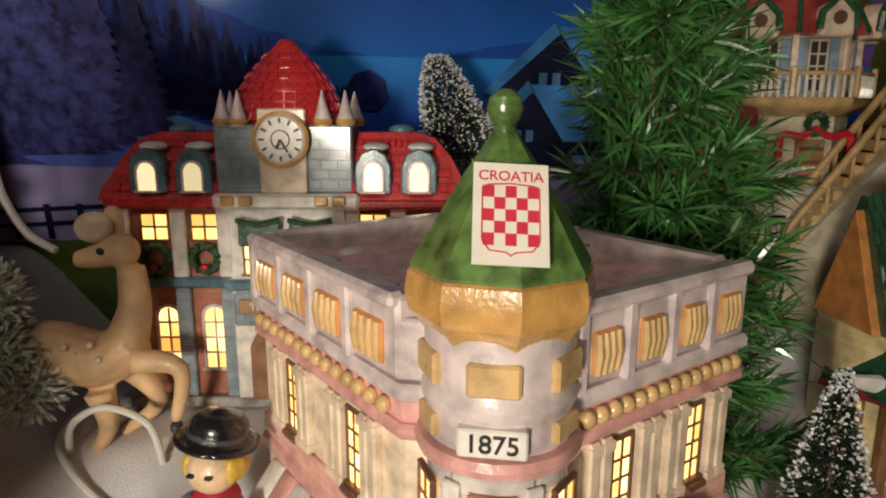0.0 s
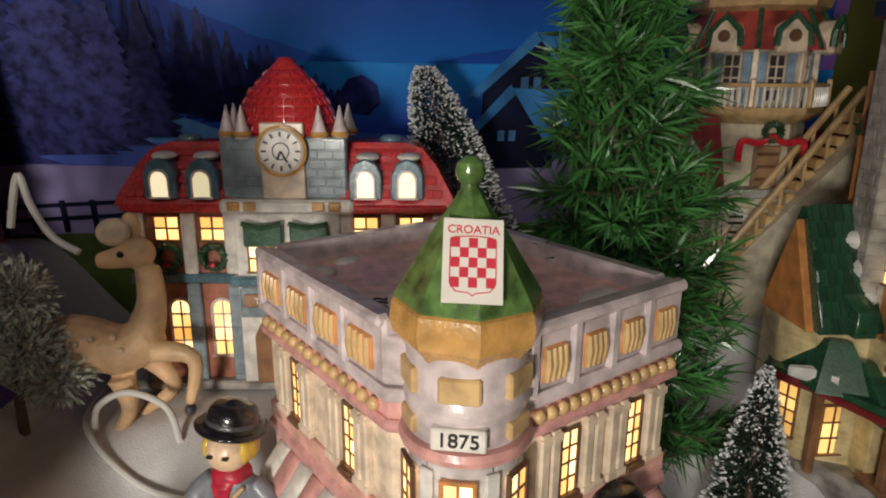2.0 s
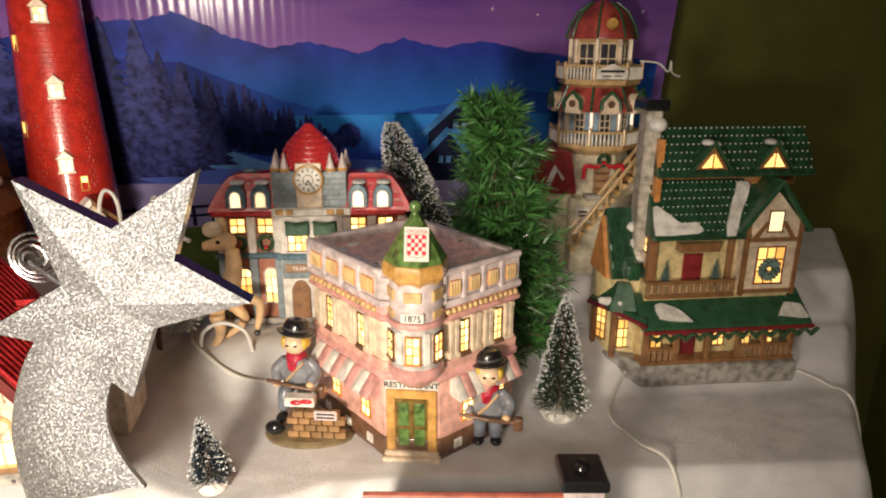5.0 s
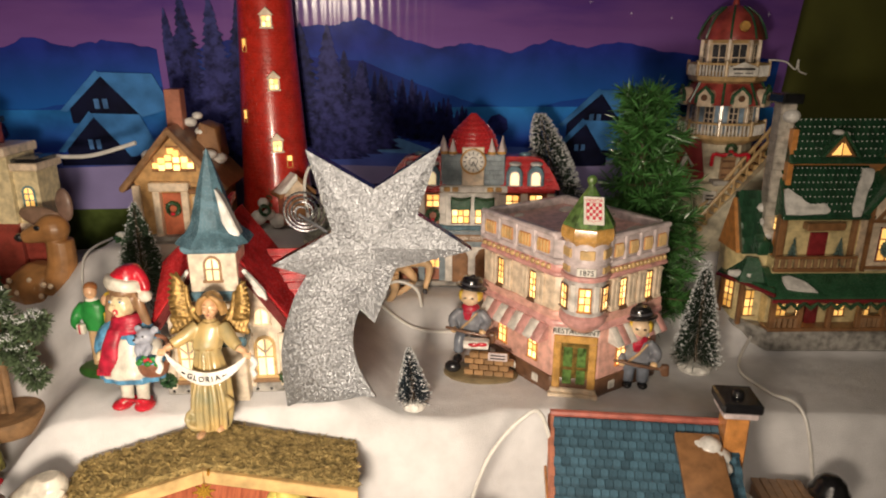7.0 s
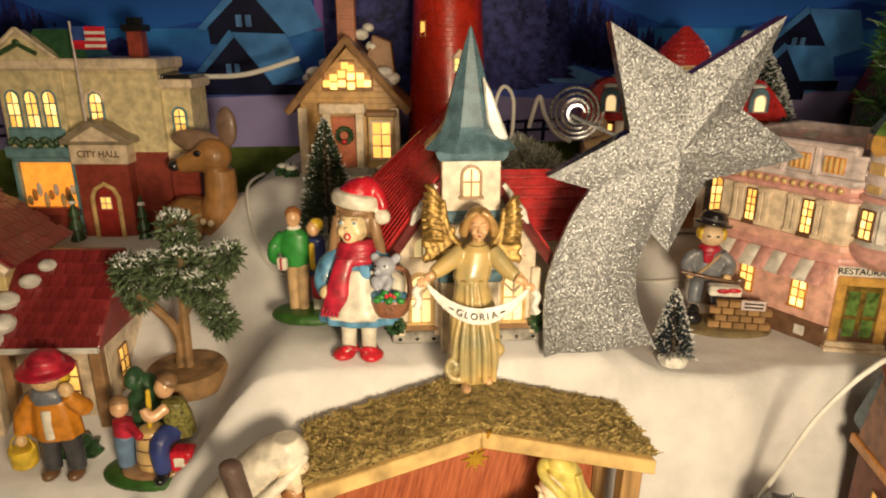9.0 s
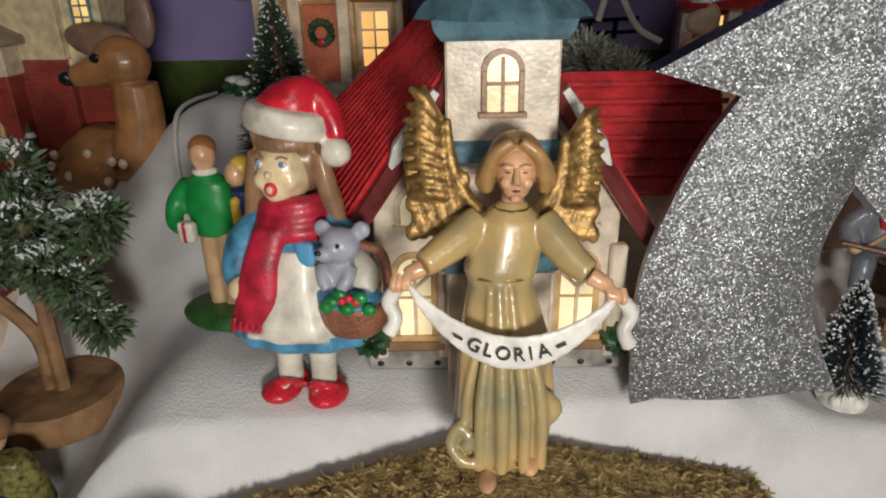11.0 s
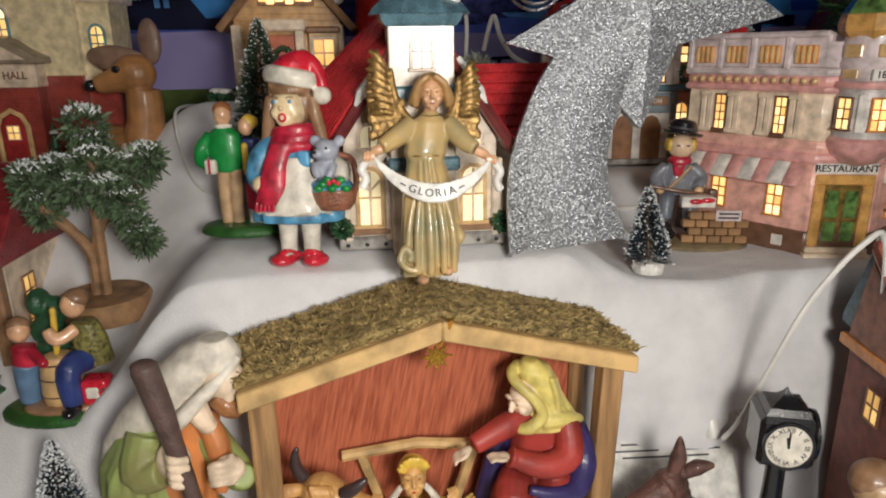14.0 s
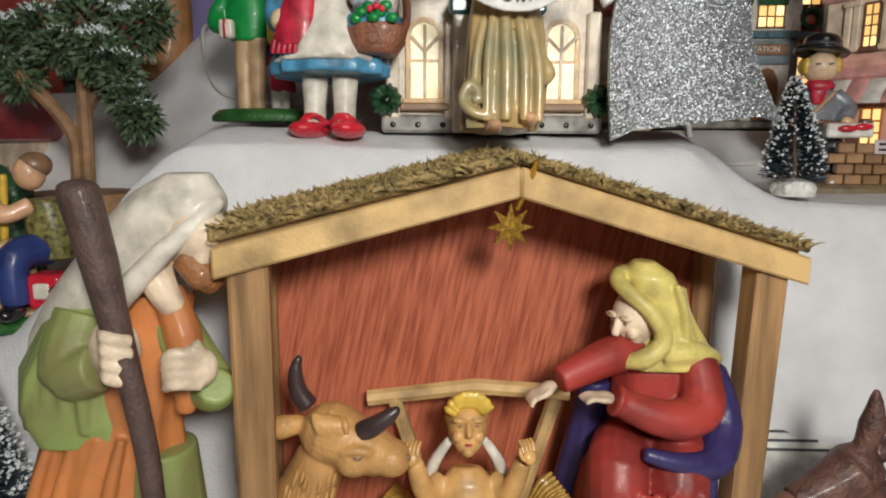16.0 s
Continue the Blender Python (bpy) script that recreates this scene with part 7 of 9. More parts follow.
        w.append((limb([(s * 7 * sx + ox, 6, zf(84)), (s * 13 * sx + ox, 7.6, zf(90)), (s * 17.4 * sx + ox, 8, zf(101)), (s * 18.6 * sx + ox, 8.6, zf(114))], [2.6, 2.6, 2.2, 1.2], 10), P_GOLD))
        for k in range(8):
            u = k / 7
            a = (s * (18.4 + 3 * (1 - u)) * sx + ox, 8.2 - 0.2 * k, zf(114 - 24 * u))
            b = (s * (27 + 5.6 * math.sin(math.pi * min(1, 0.18 + 0.6 * u))) * sx + ox, 7.8 - 0.2 * k, zf(123 - 33 * u))
            w.append((limb([a, ((a[0] + b[0]) / 2, 7 - 0.2 * k, (a[2] + b[2]) / 2 + 1.2), b], [1.6, 2.2, 1.0], 7), P_GOLD))
        for row in range(4):
            for k in range(5):
                x = 13.5 + 3.6 * k + (1.8 if row % 2 else 0)
                z = 95 - 4.6 * row - 0.7 * k
                if x < 31:
                    w.append((ball(s * x * sx + ox, 7.2 - 0.35 * row, zf(z), 2.6 * sx, 1.3, 3.2, 8), P_GOLD))
    # banner hanging in an arc between the fingers, with curled ends
    n = 28
    arc = lambda u: (-29 + 60 * u, 67 - 3 * u - 17.5 * (1 - (2 * u - 1) ** 2) ** 0.9)
    bm = bmesh.new()
    rows = []
    for i in range(n + 1):
        u = i / n
        x, z = arc(u)
        hh = 1.6 + 3.6 * math.sin(math.pi * u) ** 0.7
        y = -14 - 3.5 * math.sin(math.pi * u)
        rows.append([bm.verts.new((x, y, z + hh)), bm.verts.new((x, y - 0.7, z - hh)), bm.verts.new((x, y + 0.7, z - hh)), bm.verts.new((x, y + 1.2, z + hh))])
    for a, b in zip(rows, rows[1:]):
        for q in range(4):
            bm.faces.new((a[q], a[(q + 1) % 4], b[(q + 1) % 4], b[q]))
    bm.faces.new(rows[0])
    bm.faces.new(rows[-1])
    w.append((bm, P_BANNER))
    for s, x, z in ((-1, -32, 66), (1, 33, 63)):
        w.append((limb([(x, -11, z), (x + s * 3.4, -10, z - 5), (x + s * 1.2, -11, z - 10), (x + s * 3.6, -11, z - 15)], [2.2, 2.6, 2.2, 2.6], 10), P_BANNER))

    def on_banner(x):
        u = (x + 29) / 60
        z = arc(u)[1]
        slope = math.degrees(math.atan2(arc(u + 0.02)[1] - arc(u - 0.02)[1], 2.4))
        return at(x, -15.6 - 3.5 * math.sin(math.pi * u), z, 0, -slope, 0)

    for ch, x in zip("GLORIA", (-9.6, -5.6, -1.2, 3.4, 6.8, 10.6)):
        cu = bpy.data.curves.new("letter", "FONT")
        cu.body, cu.size, cu.extrude, cu.align_x, cu.align_y, cu.offset = ch, 5.6, 0.3, "CENTER", "CENTER", 0.02
        tmp = bpy.data.objects.new("tmp", cu)
        me = bpy.data.meshes.new_from_object(tmp)
        bpy.data.objects.remove(tmp)
        lb = bmesh.new()
        lb.from_mesh(me)
        bpy.data.meshes.remove(me)
        w.append((put(lb, on_banner(x) @ at(0, 0, 0, 90, 0, 0)), BLACKINK))
    for x in (-14.4, 15.4):
        w.append((box(-1.5, 1.5, -0.4, 0.6, -0.35, 0.35, 0, on_banner(x)), BLACKINK))
    return figure("angel_statue", "ochre robed angel statue with gold wings holding a banner", "figurine", -0.2630, 0.047, 0.0865, 3, w, voxel=0.62, lean=9, scale=0.955)


P_BANNER = paint("white_banner_paint", (0.78, 0.75, 0.7), 0.4)

P_TANHAIR = paint("honey_hair_paint", (0.42, 0.24, 0.09))
angel()


def couple():
    w = [(lathe([(26, 0), (26, 3), (22, 6), (0, 7)], 20, sy=0.62), P_GRASS)]
    for x in (-9, -2):
        w.append((limb([(x, 0, 5), (x, 0, 22), (x + 1, 0, 40)], [3.6, 4, 5]), P_TAN))
    w.append((loft([(-6, 0, 38, 9, 6), (-6, 0, 50, 10.5, 7), (-6, 0, 61, 9.5, 6), (-6, 0, 65, 4, 4)], 20), P_GREEN))
    w.append((limb([(-14, 0, 60), (-20, -2, 52), (-19, -7, 45), (-12, -10, 43)], [4, 4.2, 3.6, 3]), P_GREEN))
    w.append((box(-15, -8, -13, -8, 38, 47, 0.6), P_WHITE))
    w.append((box(-13, -10, -13.4, -8, 38, 47, 0.3), P_SCARF))
    w.append((lathe([(5.2, 0), (5.6, 1.6), (4, 3)], 14, at(-6, 0, 64)), P_WHITE))
    w.append((ball(-5.5, -1, 72, 5.2, 5.4, 6.6), SKIN))
    w.append((ball(-6, 0.5, 75, 5.6, 5.6, 5), paint("ginger_hair_paint", (0.36, 0.14, 0.05))))
    w.append((loft([(9, 2, 30, 6.5, 5), (9, 2, 44, 6, 5), (9, 2, 58, 5.5, 5)], 16), P_NAVY))
    w.append((box(5, 9, -5, 0, 36, 56, 1), YELLOWHAIR))
    w.append((loft([(10, 2, 14, 6.5, 5), (9, 2, 32, 6, 5)], 16, 5, 0.08), P_SCARF))
    for x in (7, 12):
        w.append((limb([(x, 0, 6), (x, 0, 16)], [2.4, 2.8]), P_WHITE))
    w.append((ball(8, -1, 65, 4.6, 4.8, 5.6), SKIN))
    w.append((ball(9.5, 1, 67.5, 5, 5, 4.8), YELLOWHAIR))
    w.append((ball(13, 2, 68, 2.2, 2, 3), YELLOWHAIR))
    return figure("couple_figurine", "painted strolling couple in green and navy on grassy base", "figurine", -0.380, 0.123, 0.094, -6, w)


couple()


def hat_man(name, label, x, y, z, rz, seated):
    w = []
    lift = 12 if seated else 0
    for s in (-1, 1):
        if seated:
            w.append((limb([(s * 6, 0, lift + 22), (s * 8, -9, lift + 20), (s * 9, -13, lift + 6)], [6, 6, 5]), GREYBLUE))
            w.append((ball(s * 9, -17, lift + 1, 5, 8, 4), BLACK))
        else:
            w.append((limb([(s * 6.5, 0, 6), (s * 6.5, 0, 18), (s * 5, 0, 30)], [5.6, 6, 7]), GREYBLUE))
            w.append((ball(s * 7, -3, 3, 5, 7, 3.4), BLACK))
    w.append((loft([(0, 0, lift + 22, 12, 8.5), (0, 0, lift + 34, 12.5, 9), (0, 0, lift + 46, 9.5, 7), (0, 0, lift + 50, 5, 5)], 24, 6, 0.04), P_COAT))
    w.append((limb([(-9, 0, lift + 45), (-17, -2, lift + 36), (-14, -9, lift + 29)], [4.5, 5, 4.2]), P_COAT))
    w.append((limb([(9, 0, lift + 45), (17, -2, lift + 36), (13, -10, lift + 30)], [4.5, 5, 4.2]), P_COAT))
    w.append((tube([(8, -6, lift + 46), (0, -9.5, lift + 37), (-8, -8, lift + 28)], 1.6, 6), P_TAN))
    for s in (-1, 1):
        w.append((ball(s * 14, -11, lift + 28, 3.6, 3.4, 3.4), P_FACE))
    w.append((tube([(-22, -13, lift + 31), (0, -14.5, lift + 28), (24, -13, lift + 25)], [1.6, 2, 1.6], 7), BROWN))
    w.append((box(20, 27, -16, -9, lift + 19, lift + 30, 1), BROWN))
    w.append((loft([(0, -1, lift + 47, 8.5, 7.5), (0, -1, lift + 50, 9, 8), (0, -1, lift + 53, 6, 6)], 18, 5, 0.08), P_SCARF))
    w.append((loft([(-2, -8, lift + 38, 3, 1.4), (-1, -8.4, lift + 47, 5, 2)], 12), P_SCARF))
    w.append((ball(0, -1.5, lift + 60, 9.8, 9.6, 9.2), P_PALEFACE))
    for k in range(11):
        a = math.radians(-30 + 24 * k)
        w.append((ball(9.2 * math.cos(a), 0.5 + 8.6 * math.sin(a), lift + 61, 3.2, 3.2, 5.4, 8), YELLOWHAIR))
    for s in (-1, 1):
        w.append((box(s * 3.4 - 1.2, s * 3.4 + 1.2, -11.6, -9.8, lift + 61, lift + 62, 0), BLACKINK))
    w.append((ball(0, -10, lift + 58.6, 1.1, 1, 1, 6), P_FACE))
    tip = at(0, 1.5, lift + 67.5, -8, 8 if seated else -6, 0)
    w.append((lathe([(0, 0.5), (13.6, 0), (15.8, 1.6), (15.2, 3), (11, 3), (10.4, 9), (8, 11.6), (3, 12.4), (2, 13.6), (0, 13.8)], 28, tip), BLACK))
    w.append((lathe([(11.2, 3.2), (11.4, 4.6), (10.8, 6.4)], 28, tip), P_GREY))
    return figure(name, label, "figurine", x, y, z, rz, w, "black-hatted porcelain boys")


P_COAT = paint("grey_coat_paint", (0.2, 0.21, 0.24))
hat_man("boy_with_hat", "boy figurine in black hat and red neckerchief standing with broom", 0.080, 0.178, 0.058, -8, False)
hat_man("boy_with_hat", "boy figurine in black hat and red neckerchief at a brick wall", -0.072, 0.219, 0.057, -12, True)


def brick_wall():
    h = thing("brick_garden_wall", "low brown brick wall on oval base with white letters box", "wall model", -0.062, 0.196, 0.057, -8)
    part("base", lathe([(36, 0), (36, 3), (32, 5), (0, 6)], 26, sy=0.55), mat("olive_brown_glaze", (0.2, 0.15, 0.08), 0.4), h)
    B = mat("brown_brick_glaze", (0.32, 0.18, 0.08), 0.35, coat=0.3, rand=0.25)
    me = mesh_of("brick", box(-4.4, 4.4, -3, 3, 0, 5.4, 0.6), B, 0)
    for j in range(4):
        for i in range(5 - (j % 2)):
            copy_part("brick", me, h, at((-10 + i * 9.4 + (4.7 if j % 2 else 0)) / 1000, -0.008, (5 + j * 5.9) / 1000))
    part("sign", box(8, 26, -12.5, -11, 22, 30, 0.4), GREYWHITE, h)
    for z in (24, 27):
        part("lettering_bar", box(10, 24, -13, -12.3, z, z + 1.2, 0), BLACKINK, h)
    part("mail_box", box(-16, 8, -10, 0, 31, 39, 1), WHITE, h, "white box with a red bow")
    part("bow", join(ball(-6, -11, 36, 5, 1.4, 2, 8), ball(2, -11, 37, 5, 1.4, 2, 8)), BRIGHTRED, h)
    part("bucket", ball(-26, -6, 10, 8, 6, 6), BLACK, h)
    return h


brick_wall()


def old_man():
    w = []
    for s in (-1, 1):
        w.append((limb([(s * 9, 0, 6), (s * 9, 0, 22), (s * 7, 0, 40)], [6.5, 7, 8]), P_GREY))
        w.append((ball(s * 9.5, -4, 4, 6, 9, 4.4), BROWN))
    w.append((loft([(0, 0, 36, 18, 12), (0, 0, 52, 17, 12), (0, 0, 66, 14, 10), (0, 0, 72, 8, 7)], 28, 6, 0.05), P_ORANGE))
    w.append((loft([(0, -9, 38, 5, 4), (0, -9, 62, 4, 4)], 14), P_WHITE))
    w.append((limb([(-13, 0, 66), (-21, -2, 54), (-23, -6, 40)], [6.5, 7, 5.5]), P_ORANGE))
    w.append((limb([(13, 0, 66), (23, -2, 60), (17, -9, 74)], [6.5, 7, 5]), P_ORANGE))
    w.append((ball(17, -9, 78, 5.5, 4.5, 6), P_FACE))
    w.append((ball(-23, -8, 36, 4.5, 4.5, 5), P_FACE))
    w.append((loft([(0, -1, 66, 12.5, 11), (0, -1, 72, 13.5, 12), (0, -1, 77, 11, 10)], 24, 6, 0.06), GREYBLUE))
    w.append((limb([(-10, 4, 70), (-22, 8, 62), (-28, 8, 56)], [5, 5, 3]), GREYBLUE))
    w.append((ball(0, -1, 84, 12, 11, 10.5), P_FACE))
    for s in (-1, 1):
        w.append((box(s * 4.4 - 1.6, s * 4.4 + 1.6, -12.3, -11.4, 85, 86, 0), BLACKINK))
        w.append((ball(s * 11, 1, 83, 4.4, 5, 7), YELLOWHAIR))
    w.append((lathe([(0, 0), (18, -1), (20, 0.6), (18, 2.4), (13, 3.4), (12, 10), (8, 13.4), (0, 14.6)], 28, at(0, 0, 90, 4, 4, 0)), P_SCARF))
    w.append((lathe([(7, 0), (9, 2), (9.6, 14), (9.8, 16)], 18, at(-24, -8, 14)), YELLOWHAIR))
    w.append((tube(smooth_path([(-33, -8, 30), (-29, -8, 38), (-24, -8, 40), (-18, -8, 38), (-15, -8, 30)], 3), 1.0, 6), YELLOWHAIR))
    return figure("old_man_figurine", "painted old man in red hat and orange coat carrying a pail", "figurine", -0.528, 0.054, 0.009, 4, w, scale=0.86)


old_man()


def churn_group():
    w = [(lathe([(34, 0), (34, 3), (28, 6), (0, 7)], 22, sy=0.62), P_GRASS), (lathe([(20, 5), (20, 8), (0, 9)], 18, at(0, -6, 0), sy=0.6), MIDBROWN)]
    w.append((lathe([(9.6, 8), (10.4, 14), (9.2, 28), (7.4, 34), (0, 34.4)], 20, at(0, -4, 0)), SAND))
    for z, r in ((13, 10.6), (22, 10), (30, 9)):
        w.append((lathe([(r, z), (r + 0.6, z + 0.7), (r, z + 1.4)], 20, at(0, -4, 0)), BROWN))
    w.append((tube([(0, -4, 34), (2, -4, 60)], 1.8, 8), YELLOWHAIR))
    # standing child
    w.append((limb([(-17, -4, 8), (-17, -4, 22), (-16, -4, 30)], [5.4, 6, 6.4]), paint("denim_paint", (0.13, 0.22, 0.36))))
    w.append((loft([(-16, -4, 28, 6.6, 5.4), (-16, -4, 40, 6, 5)], 14), P_SCARF))
    w.append((limb([(-13, -5, 38), (-6, -10, 34), (-2, -13, 32)], [3, 2.8, 2.4]), P_SCARF))
    w.append((ball(-16, -5, 48, 5.4, 5.4, 6), SKIN))
    w.append((ball(-16.5, -3.6, 50.5, 5.6, 5.6, 5), P_HAIR))
    # seated man
    w.append((limb([(14, 0, 30), (8, -12, 28), (9, -15, 10)], [7, 6.4, 5]), P_NAVY))
    w.append((ball(9, -18, 8, 4.5, 7, 3.6), BLACK))
    w.append((loft([(16, 2, 26, 9, 8), (15, 1, 40, 9, 7.5), (14, 0, 50, 7, 6)], 18, 5, 0.04), paint("plaid_paint", (0.22, 0.2, 0.06), var=0.5, scale=400)))
    w.append((limb([(12, -4, 48), (4, -10, 44), (0, -9, 50)], [3.6, 3.4, 3]), SKIN))
    w.append((ball(11, -2, 60, 6, 6, 7), SKIN))
    w.append((ball(12.4, -0.4, 63, 6.4, 6.4, 5.4), P_HAIR))
    w.append((box(12, 26, -14, -2, 8, 22, 1.5), BRIGHTRED))
    w.append((box(15, 22, -14.6, -13, 12, 19, 0.5), P_WHITE))
    w.append((tube([(26 + 6 * math.cos(a), -14, 12 + 6 * math.sin(a)) for a in np.linspace(0, 6.28, 20)], 0.9, 6), mat("tin_rim", (0.6, 0.6, 0.58), 0.25, metal=1.0)))
    w.append((loft([(24, -6, 4, 11, 8), (26, -6, 14, 7, 5)], 16, 6, 0.1), P_GREEN))
    # bush behind
    for k in range(9):
        w.append((ball(-12 + 4 * math.sin(k * 2.1), 18 + 2 * math.cos(k), 12 + k * 5.4, 10 - k * 0.5, 8, 8, 10), P_BUSH))
    return figure("butter_churn_figurine", "painted boy and seated man at a wooden butter churn", "figurine", -0.470, 0.062, 0.008, 4, w, scale=1.06)


P_BUSH = paint("dark_bush_paint", (0.03, 0.1, 0.045), bump=0.5)
churn_group()


# ---- the nativity ----
P_LEAFGREEN, P_RUST, P_HOOD = paint("leaf_green_robe", (0.27, 0.34, 0.1), 0.4, var=0.3, scale=26, dark=(0.2, 0.15, 0.07), coat=0.05), paint("rust_orange_robe", (0.6, 0.22, 0.06), 0.38, var=0.3, scale=30, dark=(0.3, 0.12, 0.05), coat=0.06), paint("cream_hood", (0.74, 0.68, 0.58), 0.5)
P_DRIFT = paint("driftwood_paint", (0.1, 0.06, 0.05), 0.5, bump=0.6)
P_CRIMSON, P_INDIGO, P_LEMON = paint("crimson_robe", (0.34, 0.04, 0.03), 0.42, var=0.35, scale=40, coat=0.03), paint("indigo_cloak", (0.04, 0.03, 0.12), 0.3), paint("lemon_veil", (0.66, 0.55, 0.16), 0.4)


def joseph():
    w = []
    # orange robe and green under-robe
    w.append((loft([(-16, 2, 0, 32, 22), (-17, 2, 30, 31, 21), (-18, 2, 56, 28, 20), (-14, 2, 84, 23, 17), (-4, 2, 112, 18, 14), (6, 2, 130, 11, 10)], 48, 8, 0.1), P_RUST))
    w.append((loft([(6, -1, 0, 17, 16), (5, -1, 40, 14, 15), (4, 0, 76, 11, 12)], 26, 6, 0.08), P_LEAFGREEN))
    # green mantle over the shoulder, and cream lining behind
    w.append((loft([(-20, 0, 80, 19, 17), (-22, 0, 88, 21.5, 18.5), (-22, 0, 104, 20.5, 18), (-17, 0, 120, 16, 15), (-8, 0, 133, 9, 9)], 44, 6, 0.08), P_LEAFGREEN))
    w.append((loft([(-25, 7, 84, 20, 13), (-24, 7, 108, 18, 13), (-14, 6, 130, 15, 13)], 30, 5, 0.05), P_HOOD))
    for k in range(4):
        w.append((limb([(-34 + 7 * k, -14 - k * 0.6, 86), (-30 + 6 * k, -16, 102), (-20 + 4 * k, -12, 124)], [1.6, 2.6, 1.4]), P_LEAFGREEN))
        w.append((limb([(-38 + 10 * k, -16 - k * 0.5, 20), (-36 + 9 * k, -17, 52), (-26 + 8 * k, -14, 84)], [2.4, 2.8, 1.6]), P_RUST))
    # arm with the staff
    w.append((limb([(-14, -8, 124), (-16, -15, 108), (-4, -18, 110)], [10, 10, 7.5], 14), P_LEAFGREEN))
    w.append((ball(1, -18, 116, 8.2, 6, 10), P_PALE))
    for k in range(4):
        w.append((limb([(0, -20, 123 - k * 4), (5, -28, 123 - k * 4.2), (11, -25, 121 - k * 4.2)], [2.4, 2.5, 2.0], 8), P_PALE))
    # orange stole, then the other arm
    w.append((limb([(12, -5, 132), (18, -8, 118), (19, -8, 104), (17, -8, 92)], [5, 6, 5, 3]), P_RUST))
    w.append((limb([(10, 0, 120), (24, -4, 100), (30, -12, 103)], [8, 8.4, 5.6], 14), P_LEAFGREEN))
    w.append((ball(26, -17, 111, 7.4, 5, 7), P_PALE))
    for k in range(4):
        w.append((limb([(29, -19, 115 - k * 3), (23, -23, 117 - k * 3.2), (18, -21, 114 - k * 3)], [2.1, 2.1, 1.6], 8), P_PALE))
    w.append((limb([(29, -18, 115), (28, -20, 120)], [2.2, 1.6], 8), P_PALE))
    # bowed head and beard under the deep hood, which falls over the back
    w += head_of(23, -4, 149, 10.5, 74, 24, P_PALE)
    beard = paint("auburn_beard", (0.36, 0.15, 0.05), 0.4, bump=0.6)
    w.append((limb([(20, -9, 144), (26, -9, 138), (29, -6, 134)], [4.2, 5.2, 3.4], 10), beard))
    w.append((ball(28, -5, 138, 4.6, 5, 5), beard))
    w.append((limb([(8, -6, 142), (12, -9, 134), (16, -8, 126)], [6, 5.4, 4], 10), P_PALE))
    w.append((loft([(-26, 6, 100, 20, 13), (-22, 5, 114, 20, 15), (-14, 4, 128, 19, 16), (-3, 3, 142, 18, 16), (8, 2, 155, 17, 15), (15, 1, 164, 13.5, 12.5), (19, 0, 169.5, 7, 7)], 44, 4, 0.025), P_HOOD))
    w.append((limb([(30, -3, 161), (26, -9, 155), (17, -13, 147), (8, -14, 138), (-2, -14, 128)], [2.6, 3, 3.4, 4, 4.5], 12), P_HOOD))
    w.append((ball(18, 0, 160, 13, 12, 9), P_HOOD))
    # knotted staff
    w.append((limb([(15, -22, 0), (14, -23, 40), (13, -24, 80), (10, -25, 106), (5, -24, 128), (1, -23, 146), (-4, -22, 165)], [3.2, 3.4, 3.6, 3.8, 4.6, 5.6, 6.2], 12), P_DRIFT))
    w.append((ball(-4, -22, 166, 6, 5.6, 2.6), P_DRIFT))
    return figure("joseph_statue", "painted robed man statue with cream hood and wooden staff", "figurine", -0.384, 0.006, -0.094, -2, w, voxel=0.7)


